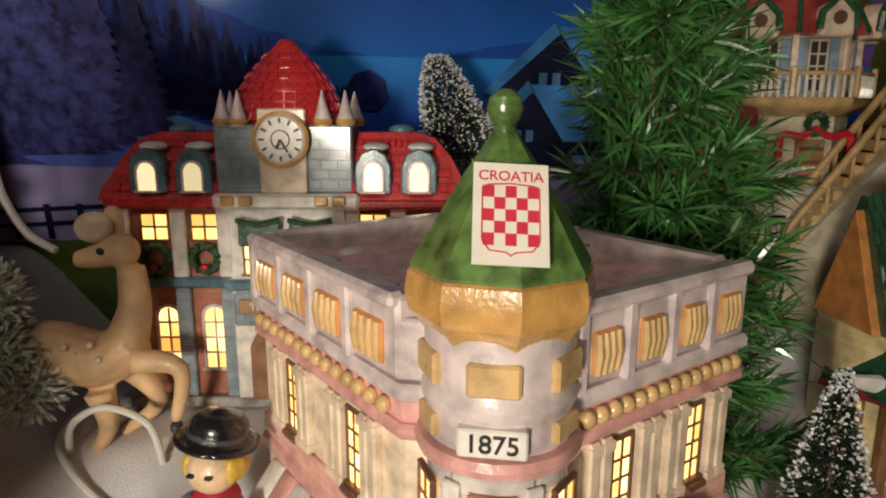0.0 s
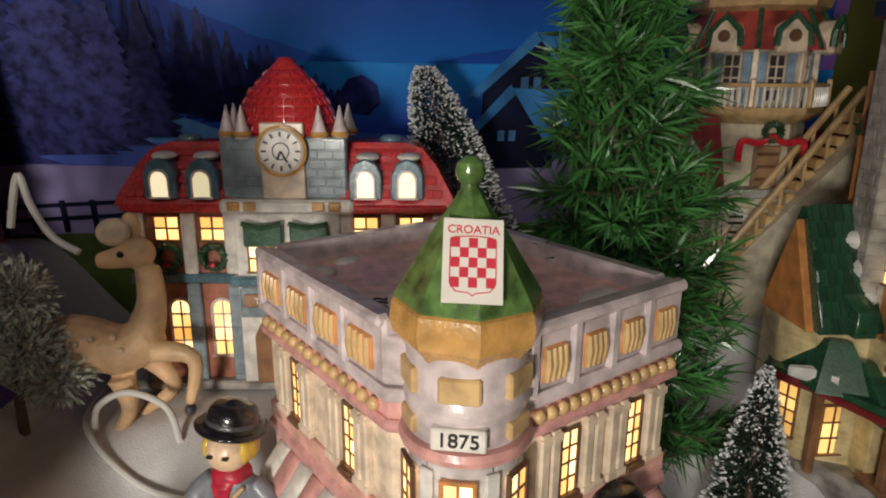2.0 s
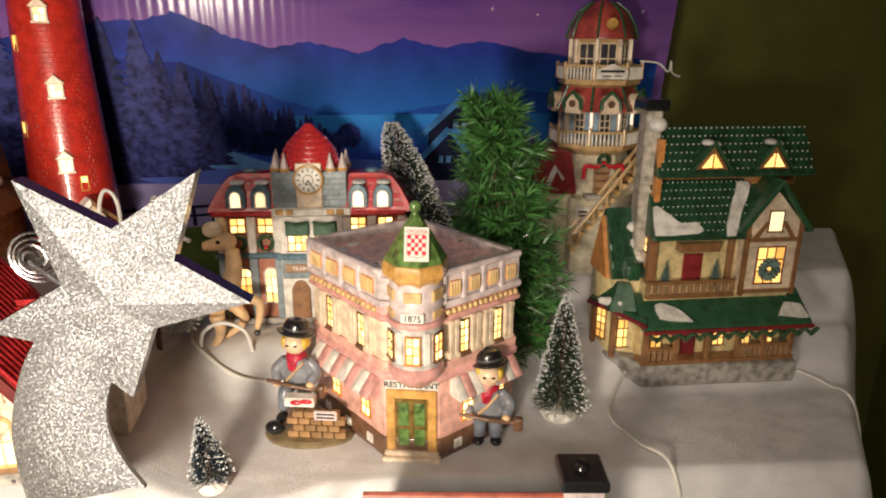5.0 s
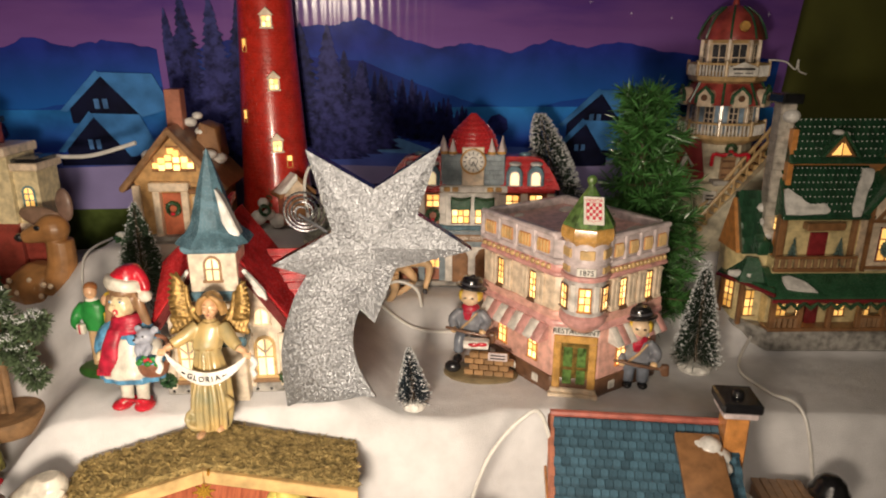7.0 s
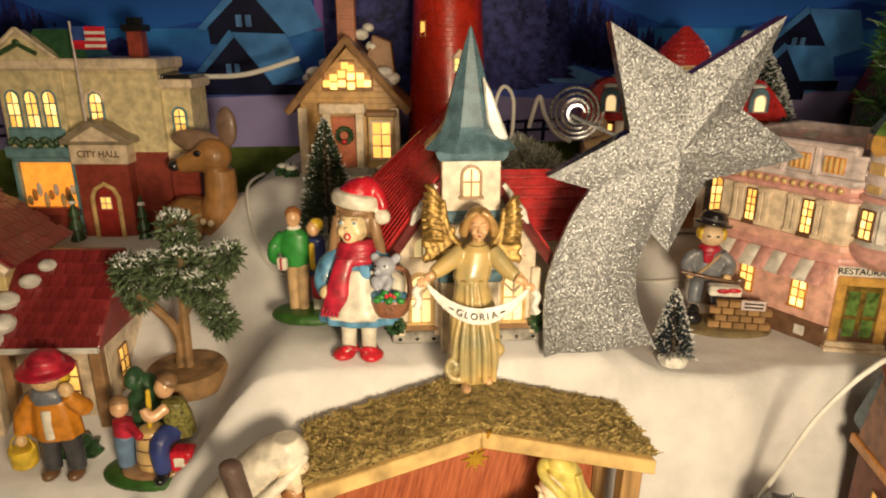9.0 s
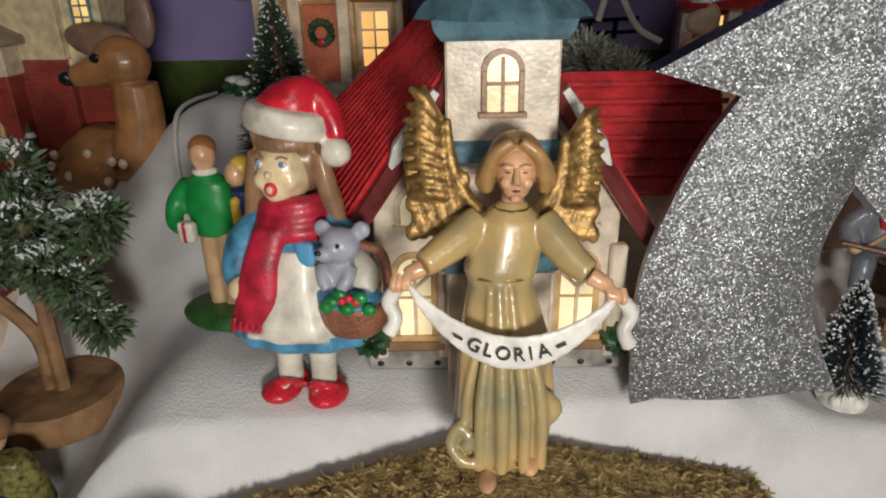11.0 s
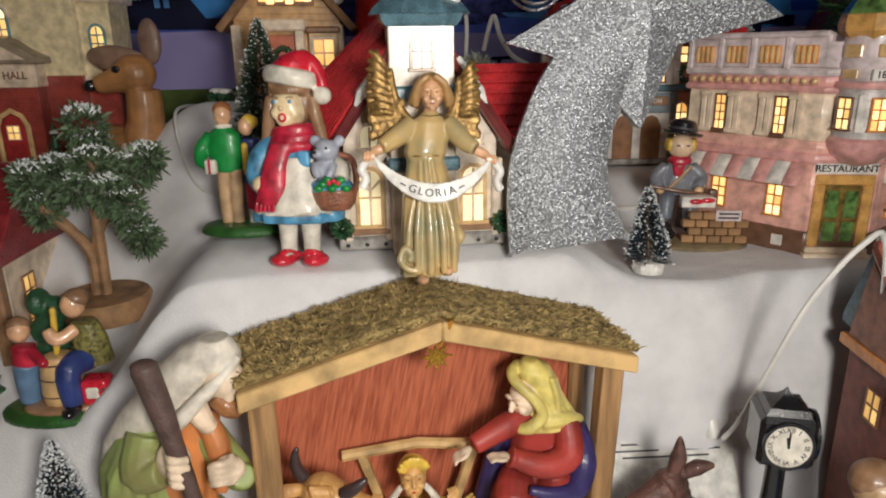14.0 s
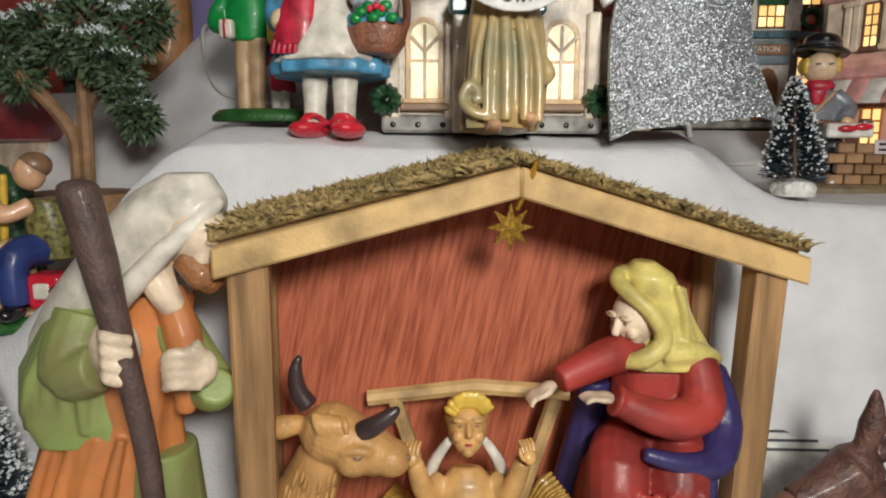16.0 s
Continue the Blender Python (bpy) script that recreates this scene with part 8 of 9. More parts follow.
def mary():
    w = []
    # crimson robe: skirt over the knees and body
    w.append((loft([(-2, -6, 0, 30, 28), (-2, -6, 14, 28, 27), (-2, -6, 36, 25, 25), (-1, -4, 54, 22, 21), (4, 2, 70, 17, 14)], 48, 9, 0.12), P_CRIMSON))
    for x in (-16, 6):
        w.append((limb([(x - 1, -22, 6), (x, -23, 36), (x + 1, -18, 60), (x + 8, 0, 62)], [8, 10, 11, 11], 14), P_CRIMSON))
    for k in range(6):
        w.append((limb([(-24 + 8.6 * k, -31, 3), (-21 + 7.4 * k + 2 * (k % 2), -33.5, 30), (-14 + 5 * k, -29, 58)], [3.2, 3.6, 1.8]), P_CRIMSON))
    w.append((loft([(6, 4, 60, 18, 13.5), (6, 4, 78, 18, 13), (4, 3, 92, 15, 11.5), (1, 2, 101, 8, 8)], 30, 5, 0.05), P_CRIMSON))
    # indigo cloak
    w.append((loft([(16, 10, 0, 15, 14), (16, 10, 38, 15, 14), (16, 8, 72, 14, 13), (13, 8, 92, 11, 11), (10, 6, 98, 6, 8)], 40, 7, 0.1), P_INDIGO))
    w.append((loft([(-22, 12, 0, 10, 9), (-22, 12, 40, 9.5, 9), (-16, 10, 84, 6, 6)], 26, 6, 0.1), P_INDIGO))
    w.append((limb([(22, -2, 92), (27, -6, 74), (20, -18, 64), (6, -24, 66), (-8, -24, 70)], [7, 8, 6.5, 4, 2.4], 12), P_INDIGO))
    for k in range(3):
        w.append((limb([(16 + 5 * k, -6 + 2 * k, 8), (17 + 5 * k, -7 + 2 * k, 44), (22 + 2 * k, -6 + k, 76)], [2, 2.6, 1.4]), P_INDIGO))
    # near arm
    w.append((limb([(17, -4, 96), (16, -13, 82), (2, -19, 80), (-16, -19, 87)], [7.5, 8.4, 7, 5], 14), P_CRIMSON))
    w.append((lathe([(5.4, 0), (6, 1), (5.4, 2)], 14, at(-16, -19, 87, 0, -68, 0)), P_CRIMSON))
    w += hand_of(-22, -20, 89, -78, -6, P_PALE, 0.78)
    # far arm
    w.append((limb([(-6, -2, 100), (-18, -8, 99), (-36, -14, 93)], [7.5, 7, 5], 14), P_CRIMSON))
    w += hand_of(-41, -15, 90, -82, 30, P_PALE, 0.8)
    # head under the veil
    w += head_of(-6, -3, 113, 9.6, -62, 16, P_PALE)
    w.append((loft([(6, 2, 94, 19, 14), (5, 2, 100, 14, 13), (4, 3, 110, 10.5, 12), (2, 3, 120, 10.8, 12), (-1, 2, 128, 9.4, 10.5), (-3, 1, 133, 4, 5)], 36, 5, 0.05), P_LEMON))
    w.append((limb([(-8, 6, 127), (-13, -1, 127), (-12, -8, 124), (-4, -13, 117), (1, -13, 107), (-6, -13, 100), (-14, -8, 98)], [4, 3.2, 3, 3, 3.4, 3.8, 2.4], 10), P_LEMON))
    w.append((limb([(2, -8, 100), (12, -8, 101), (22, -4, 98), (27, -2, 96)], [5, 4.6, 3.4, 1.6]), P_LEMON))
    for k in range(3):
        w.append((limb([(6 + 2 * k, -9 + 2 * k, 126 - k), (10 + 1.5 * k, -9 + 3 * k, 114), (11 + 5 * k, -8 + 3 * k, 101)], [1.2, 1.6, 1.6]), P_LEMON))
    return figure("mary_statue", "painted seated woman statue in yellow veil and crimson robe", "figurine", -0.209, 0.040, -0.090, 6, w, voxel=0.7)


def manger():
    h = thing("manger", "wooden hay manger with gold straw tufts", "manger", -0.271, 0.026, -0.091, 6)
    STRAW = paint("gold_straw", (0.5, 0.3, 0.05), 0.35, bump=0.8, scale=300)
    part("trough", loft([(0, 0, 10, 20, 30), (0, 0, 22, 26, 36), (0, 2, 30, 30, 40)], 24, m=at(0, 0, 0, 14, 0, 0)), STRAW, h)
    part("head_bar", tube([(-42, 18, 78), (0, 19, 82), (36, 14, 81)], 3.2, 8), BAREWOOD, h)
    for s in (-1, 1):
        part("leg", tube([(s * 32, 18, 79), (s * 17, 14, 34), (s * 26, 10, 1)], 3, 7), BAREWOOD, h)
        part("leg", tube([(s * 16, -26, 20), (s * 22, -30, 1)], 3, 7), BAREWOOD, h)
    rnd = random.Random(3)
    me = mesh_of("straw_tuft", join(*[limb([(k * 1.8 - 5, 0, 0), (k * 2.2 - 6.5, -4, 9), (k * 2.6 - 8, -9, 13)], [1.5, 1.7, 0.7], 6) for k in range(7)]), STRAW, 40)
    for k in range(22):
        a = math.radians(-200 + 220 * k / 21)
        x, y = 25 * math.cos(a), 30 * math.sin(a)
        copy_part("straw_tuft", me, h, at(x / 1000, y / 1000, (28 + y * 0.38 + rnd.uniform(-4, 3)) / 1000) @ at(0, 0, 0, rnd.uniform(-10, 40), rnd.uniform(-14, 14), math.degrees(a) + 90))
    part("cloth", loft([(0, -2, 30, 20, 30), (0, 0, 36, 18, 27), (0, 2, 39, 12, 20)], 26, 5, 0.06, at(0, 0, 0, 16, 0, 0)), P_WHITE, h, "white cloth under the child")
    return h


def child():
    w = []
    T = at(0, 0, 0, -18, 0, 0)
    SK = paint("golden_skin", (0.66, 0.38, 0.13), 0.3)
    w.append((loft([(0, 0, -16, 10.5, 8), (0, 0, -4, 11.5, 8.5), (0, 0, 10, 11, 7.5), (0, 0, 16, 5, 5)], 22, m=T), SK))
    w += head_of(0, 4, 31, 8.4, 0, -14, SK, P_SCARF)
    w.append((ball(0, 7, 34, 8, 7.4, 8.4), YELLOWHAIR))
    for k in range(9):
        a = math.radians(-70 + 17.5 * k)
        w.append((limb([(5 * math.sin(a), 1, 36 + 4 * math.cos(a)), (7.4 * math.sin(a), 0, 37 + 6.6 * math.cos(a)), (8.6 * math.sin(a) + 1, 0, 37 + 9 * math.cos(a))], [1.8, 1.7, 0.8], 7), YELLOWHAIR))
    for s in (-1, 1):
        w.append((limb([(s * 9, 0, 11), (s * 15, -5, 8), (s * 19, -13, 20)], [4.4, 4.2, 3.0], m=T), SK))
        w += hand_of(s * 20, -11, 27, 180 + s * 20, -62, SK, 0.55)
        w.append((limb([(s * 6, -3, -16), (s * 9, -15, -18), (s * 3 + 3, -12, -36)], [6.4, 6.4, 4.2], m=T), SK))
        w.append((ball(s * 3 + 3, -14, -38, 3.4, 5.6, 3.4, m=T), SK))
    w.append((loft([(0, -1, -22, 12.5, 9.5), (0, -1, -12, 12.6, 9.5)], 22, 5, 0.06, T), P_WHITE))
    for s in (-1, 1):
        w.append((limb([(s * 6, 4, 26), (s * 12, 5, 16), (s * 15, 6, 4)], [1.6, 2.4, 2.4]), P_WHITE))
    return figure("infant_statue", "golden painted infant statue lying in the manger", "figurine", -0.275, 0.018, -0.046, 6, w, voxel=0.7)


def ox():
    w = []
    OX = paint("tan_ox_paint", (0.55, 0.3, 0.1), 0.35, var=0.25, scale=60, bump=0.4)
    MUZ = paint("ox_muzzle_paint", (0.5, 0.24, 0.12), 0.35)
    w.append((loft([(-10, 10, 0, 30, 34), (-10, 9, 20, 27, 30), (-6, 4, 36, 19, 22), (2, -4, 50, 13, 14), (8, -9, 62, 10.5, 11), (13, -11, 74, 9, 9)], 36, 5, 0.03), OX))
    w.append((limb([(-20, -26, 6), (-6, -36, 8), (10, -38, 6)], [10, 9, 6]), OX))
    # head turned aside: skull, cheek, muzzle
    w.append((ball(16, -13, 80, 11, 11, 10.5), OX))
    w.append((limb([(14, -13, 81), (25, -16, 77), (34, -17, 73)], [10.6, 9.4, 7.2], 16), OX))
    w.append((ball(36, -17, 72.5, 7, 7, 6.4), OX))
    w.append((ball(24, -22, 74, 6.4, 4.6, 5.4), OX))
    w.append((limb([(20, -24, 78), (25, -25.4, 79.4), (30, -24.6, 78)], [1.4, 1.7, 1.2], 8), OX))
    w.append((ball(25.4, -25.4, 77, 1.8, 1.2, 1.2, 8), P_HAIR))
    w.append((ball(41.5, -20, 74, 1.2, 1.2, 1.4, 8), P_HAIR))
    for k in range(6):
        w.append((limb([(11 + k * 1.9, -20, 90 - 0.4 * k), (12 + k * 1.9, -22.6, 87), (13 + k * 1.8, -23, 84)], [1.3, 1.4, 0.7], 6), OX))
    # hair ticks down the neck
    rnd = random.Random(12)
    for k in range(46):
        u = rnd.random()
        a = rnd.uniform(-150, -30)
        cx, cy, rr = 10 - 20 * u, -10 + 18 * u, 10 + 17 * u
        x, y, z = cx + rr * math.cos(radians(a)), cy + rr * 1.05 * math.sin(radians(a)), 70 - 52 * u
        w.append((limb([(x, y, z), (x - 0.6, y - 0.5, z - 2.6), (x - 1.4, y, z - 5)], [0.5, 0.8, 0.4], 5), OX))
    # ear and horns
    w.append((limb([(6, -12, 83), (-2, -12, 81.5), (-9, -11, 80.5)], [3, 4.4, 1.6], 10), OX))
    w.append((limb([(8, -12, 89), (4.6, -12, 95), (4, -12, 102), (5.6, -12, 107)], [3.8, 3.2, 2.4, 1.0], 12), P_HORN))
    w.append((limb([(26, -20, 83), (31, -21, 86), (36, -21, 89.5), (39, -21, 92)], [3.8, 3.4, 2.6, 1.0], 12), P_HORN))
    return figure("ox_statue", "tan painted lying ox statue with dark horns", "figurine", -0.338, 0.018, -0.092, 6, w, voxel=0.7)


P_HORN = paint("dark_horn_paint", (0.05, 0.03, 0.03), 0.3)


def donkey():
    w = []
    D = paint("brown_donkey_paint", (0.13, 0.06, 0.045), 0.4, var=0.35, scale=120, bump=0.8)
    w.append((loft([(22, 8, 0, 44, 28), (20, 8, 16, 42, 26), (8, 4, 34, 26, 20), (-4, 0, 50, 13, 12), (-10, -3, 60, 9.5, 9.5)], 32, 6, 0.04), D))
    w.append((ball(-12, -4, 65, 10.5, 9.5, 11), D))
    w.append((limb([(-13, -6, 66), (-24, -9, 60), (-36, -12, 55)], [10, 8.4, 6], 14), D))
    w.append((ball(-37, -12.4, 54, 6.4, 6, 5.6), paint("muzzle_paint", (0.2, 0.1, 0.07), 0.4)))
    w.append((limb([(-10, -4, 73), (-7, -4, 84), (-7, -4, 98)], [3.4, 5, 1], 12), D))
    w.append((limb([(-4, -2, 71), (5, -3, 77), (14, -4, 79)], [3.4, 4.8, 1.4], 12), D))
    rnd = random.Random(6)
    for k in range(60):
        u = rnd.random()
        a = rnd.uniform(-160, -20)
        x, y, z = -8 + 22 * u + (10 + 22 * u) * math.cos(radians(a)), -2 + 8 * u + (10 + 14 * u) * math.sin(radians(a)), 58 - 40 * u
        w.append((limb([(x, y, z), (x + 0.6, y - 0.8, z - 3), (x + 1.6, y, z - 6)], [0.6, 1.0, 0.4], 5), D))
    w.append((limb([(-18, -16, 8), (-30, -20, 20), (-26, -20, 6)], [8, 8, 6]), D))
    w.append((ball(-20, -12.5, 66, 1.5, 1.2, 1.2, 6), BLACKINK))
    for k in range(6):
        w.append((ball(-2 + k * 1.6, 2, 68 - k * 6, 4, 3.4, 4.5, 8), D))
    return figure("donkey_statue", "dark brown lying donkey statue", "figurine", -0.124, 0.034, -0.094, -2, w, scale=0.96, voxel=0.8)


joseph()
mary()
manger()
child()
ox()
donkey()


# ---- deer ----
def leaping_deer():
    w = []
    F = paint("fawn_paint", (0.74, 0.49, 0.27), 0.4, var=0.2, scale=60)
    w.append((limb([(-52, 0, 46), (-30, 0, 54), (-6, 0, 50), (8, 0, 60)], [11, 13.5, 12.5, 9.5], 14), F))
    w.append((limb([(4, 0, 56), (10, 0, 74), (10, 0, 92)], [10, 7, 5.8], 12), F))
    w.append((ball(6, 0, 99, 8.6, 7, 7.6), F))
    w.append((limb([(2, 0, 98), (-6, 0, 96), (-13, 0, 95)], [6.4, 5, 3.6]), F))
    w.append((ball(15, 0, 108, 9, 4, 7, 10, at(0, 0, 0, 0, -10, 0)), P_PALE))
    w.append((ball(2, 5, 110, 5, 3, 8), F))
    for a, b, c in (((10, -6, 52), (30, -6, 48), (26, -6, 24)), ((2, 6, 44), (14, 6, 28), (-4, 6, 12))):
        w.append((limb([a, b, c], [6, 4, 2.6]), F))
        w.append((ball(c[0], c[1], c[2] - 3, 3, 4, 3.4, 8), P_GREY))
    for a, b, c in (((-6, -6, 38), (-4, -6, 20), (-16, -6, 2)), ((-48, 5, 40), (-60, 5, 24), (-54, 5, 2))):
        w.append((limb([a, b, c], [7, 4, 2.6]), F))
        w.append((ball(c[0], c[1], c[2] + 1, 3, 4, 3.4, 8), P_GREY))
    w.append((ball(-62, 0, 54, 7, 4, 9), P_PALE))
    for k in range(14):
        w.append((ball(-46 + 3.4 * k, -11.4 - 1.2 * math.sin(k), 56 + 5 * math.sin(k * 2.2), 1.6, 1.4, 1.6, 6), P_PALE))
    w.append((ball(1, -6.6, 100, 1.8, 1, 1.6, 8), BLACKINK))
    return figure("leaping_deer", "fawn coloured leaping deer figurine", "deer figurine", -0.150, 0.308, 0.078, 0, w, scale=1.12)


def sitting_fawn():
    w = []
    F = paint("russet_fawn_paint", (0.36, 0.17, 0.06), 0.35, var=0.25, scale=60)
    w.append((limb([(-34, 6, 16), (-14, 4, 24), (6, 0, 26)], [18, 24, 18], 14), F))
    w.append((limb([(6, 0, 24), (14, 0, 48), (15, 0, 70)], [16, 12, 11], 14), F))
    w.append((ball(12, -2, 80, 14, 12.5, 12.5), F))
    w.append((limb([(6, -4, 78), (-4, -6, 75), (-12, -8, 73)], [10, 7.5, 5.4]), F))
    w.append((ball(-15, -9, 73, 4.6, 4.4, 4), BLACK))
    w.append((ball(-13, 3, 88, 22, 5, 9, 12, at(0, 0, 0, 0, 8, 0)), paint("ear_paint", (0.26, 0.16, 0.11), 0.4)))
    w.append((ball(22, 4, 100, 8, 4, 15, 12), paint("ear_paint_dark", (0.2, 0.12, 0.09), 0.4)))
    w.append((ball(6, -13, 83, 3.6, 1.6, 2.8, 10), BLACK))
    for k in range(10):
        w.append((ball(-30 + 5.4 * k, -17 - 2 * math.sin(k * 1.1), 30 + 7 * math.sin(k * 1.9), 2.4, 2, 2.6, 6), P_PALE))
    return figure("sitting_fawn", "russet sitting fawn figurine with white spots", "deer figurine", -0.494, 0.238, 0.096, -6, w, scale=1.14)


leaping_deer()
sitting_fawn()


# ---- trees ----
NEEDLE = mat("glossy_green_tinsel", (0.07, 0.21, 0.055), 0.28, var=0.4, scale=90, coat=0.4)
BRISTLE = mat("dark_bristle", (0.03, 0.055, 0.035), 0.6, var=0.4, scale=200)
BLUEBRISTLE = mat("blue_black_bristle", (0.03, 0.045, 0.06), 0.5, var=0.4, scale=200)
FROST = mat("white_flock", (0.75, 0.77, 0.78), 0.7, var=0.1, scale=300)
GREYFROST = mat("sage_frosted_flock", (0.6, 0.64, 0.55), 0.8, var=0.35, scale=300)
TWIG = mat("wire_twig", (0.12, 0.08, 0.05), 0.6)
BASEWHITE = mat("white_plastic_base", (0.75, 0.73, 0.68), 0.5)
SLICE = mat("cut_wood_slice", (0.3, 0.17, 0.08), 0.6, var=0.3, scale=80, bump=0.4)


def blades(n, place, seed, width):
    """Flat tapered needles; place(random) gives foot and tip."""
    rnd = random.Random(seed)
    verts, faces = [], []
    for _ in range(n):
        p, q = place(rnd)
        d = q - p
        side = d.cross(Vector((rnd.uniform(-1, 1), rnd.uniform(-1, 1), rnd.uniform(-1, 1)))).normalized() * width * rnd.uniform(0.7, 1.2)
        mid = p.lerp(q, 0.55) + Vector((0, 0, d.length * 0.04))
        k = len(verts)
        verts += [p - side * 0.6, p + side * 0.6, mid + side, q, mid - side]
        faces += [(k, k + 1, k + 2, k + 4), (k + 4, k + 2, k + 3)]
    me = bpy.data.meshes.new("blades")
    me.from_pydata([v * 0.001 for v in verts], [], faces)
    return me


def leafy(name, me, material, parent, label=""):
    me.materials.append(material)
    ob = new(name, me)
    ob.parent = parent
    return tagged(ob, label, kind="stuff")


def tinsel_tree():
    h = thing("tinsel_fir_tree", "tall bushy fir of glossy green tinsel branches", "artificial tree", 0.098, 0.270, 0.070)
    part("trunk", tube([(20, 4, 0), (10, 2, 90), (-4, 0, 170), (-8, 0, 236)], [4, 4, 3, 2], 8), TWIG, h)
    rnd = random.Random(8)
    axes = []
    for k in range(34):
        u = k / 33
        z = 16 + 226 * u
        cx = 20 - 28 * u
        for j in range(5):
            a = rnd.uniform(0, 2 * math.pi)
            ln = (50 - 20 * u) * rnd.uniform(0.55, 1.12)
            if u > 0.9:
                ln *= 0.75
            p = Vector((cx, 2, z))
            axes.append((p, p + Vector((ln * math.cos(a), ln * math.sin(a) * 0.8, ln * rnd.uniform(0.05, 0.5)))))
    branches = [tube([p, p.lerp(q, 0.5) + Vector((0, 0, -1.5)), q], [1.0, 0.8, 0.5], 5) for p, q in axes]
    tagged(part("branch", join(*branches), TWIG, h), kind="stuff")

    def place(r):
        p, q = r.choice(axes)
        t = r.uniform(0.15, 1.0)
        foot = p.lerp(q, t)
        way = (q - p).normalized() * r.uniform(0.35, 0.9) + Vector((r.uniform(-1, 1), r.uniform(-1, 1), r.uniform(-1, 1))) * 0.75
        return foot, foot + way.normalized() * r.uniform(11, 23)

    leafy("crown", blades(11500, place, 5, 0.75), NEEDLE, h, "dense glossy green tinsel needles")


def brush_tree(name, label, x, y, z, height, radius, bristle, frost_share, n, seed, lean=(0, 0), base=True, group="snowy bottle brush trees", rz=0, power=0.8):
    h = thing(name, label, "brush tree", x, y, z, rz, group)
    H, R = height * 1000, radius * 1000
    lx, ly = lean[0] * 1000, lean[1] * 1000
    foot = 7 if base else 0
    if base:
        rnd = random.Random(seed)
        part("base", join(lathe([(R * 0.62, 0), (R * 0.64, 3), (R * 0.5, 7), (0, 9)], 18), *[ball(R * 0.5 * math.cos(k), R * 0.5 * math.sin(k), 3.4, R * 0.2, R * 0.2, 3.6, 8) for k in range(6)]), BASEWHITE, h, "white snow-mound base")
    part("trunk", tube([(0, 0, foot - 2), (lx, ly, H)], [1.6, 0.8], 6), TWIG, h)

    def shape(r, out):
        u = r.random() ** 0.75
        u = min(u, 0.985)
        rr = R * (1 - u) ** power * r.uniform(0.86, 1.08) + 1.2
        a = r.uniform(0, 2 * math.pi)
        c = Vector((lx * u, ly * u, foot + (H - foot) * u))
        tip = c + Vector((rr * math.cos(a), rr * math.sin(a), r.uniform(-1, 3)))
        return c, tip, a

    def needle(r):
        c, tip, a = shape(r, 0)
        t = r.uniform(0.2, 0.6)
        return c.lerp(tip, t), tip

    leafy("bristle", blades(n, needle, seed, 0.30), bristle, h)

    def flake(r):
        c, tip, a = shape(r, 0)
        foot_ = c.lerp(tip, r.uniform(0.86, 0.97))
        return foot_, tip + Vector((r.uniform(-0.6, 0.6), r.uniform(-0.6, 0.6), r.uniform(0.2, 1.0)))

    leafy("snow_flake", blades(int(n * frost_share), flake, seed + 1, 0.75), FROST, h, "white flocked tips")
    return h


tinsel_tree()
brush_tree("brush_tree", "dark bottle brush tree with snow tips beside the inn", 0.147, 0.213, 0.058, 0.110, 0.024, BRISTLE, 0.42, 5200, 21)
brush_tree("brush_tree", "small blue-green bottle brush tree on white base", -0.121, 0.130, 0.060, 0.055, 0.0155, BLUEBRISTLE, 0.25, 3200, 22, (-0.004, 0))
brush_tree("brush_tree", "heavily snowed bottle brush tree near the stable", -0.446, 0.000, -0.066, 0.09, 0.022, BLUEBRISTLE, 0.6, 5200, 23)
brush_tree("brush_tree", "leaning dark brush tree covered in snow dots", 0.060, 0.395, 0.095, 0.19, 0.043, BRISTLE, 0.75, 7000, 24, (-0.054, 0), base=False, power=0.5)
brush_tree("pine_tree", "dark green cone tree with fine grey frost", -0.378, 0.197, 0.124, 0.098, 0.030, mat("dusty_green_bristle", (0.05, 0.09, 0.05), 0.7, var=0.4, scale=260), 0.10, 5200, 25, base=False, group="")


def frosted_bush(name, label, x, y, z, lobes, material, n, seed):
    h = thing(name, label, "artificial tree", x, y, z)
    part("trunk", tube([(0, 0, 0), (0, 0, 40), (-4, 0, 66)], [3, 2.4, 1.5], 7), TWIG, h)

    def place(r):
        cx, cy, cz, rad = r.choice(lobes)
        d = Vector((r.gauss(0, 1), r.gauss(0, 1), r.gauss(0, 1))).normalized()
        p = Vector((cx, cy, cz)) + d * rad * r.uniform(0.35, 0.95)
        return p, p + (d + Vector((r.uniform(-0.6, 0.6), r.uniform(-0.6, 0.6), r.uniform(-0.3, 0.6)))) * 5

    leafy("crown", blades(n, place, seed, 0.8), material, h)
    return h


frosted_bush("frosted_tree", "sage grey frosted artificial tree", -0.208, 0.292, 0.084, [(-14, 0, 96, 16), (6, 4, 84, 18), (-22, 0, 70, 20), (10, -4, 60, 20), (-10, 0, 48, 24), (22, 0, 42, 18), (-28, 0, 40, 16)], GREYFROST, 6500, 31)


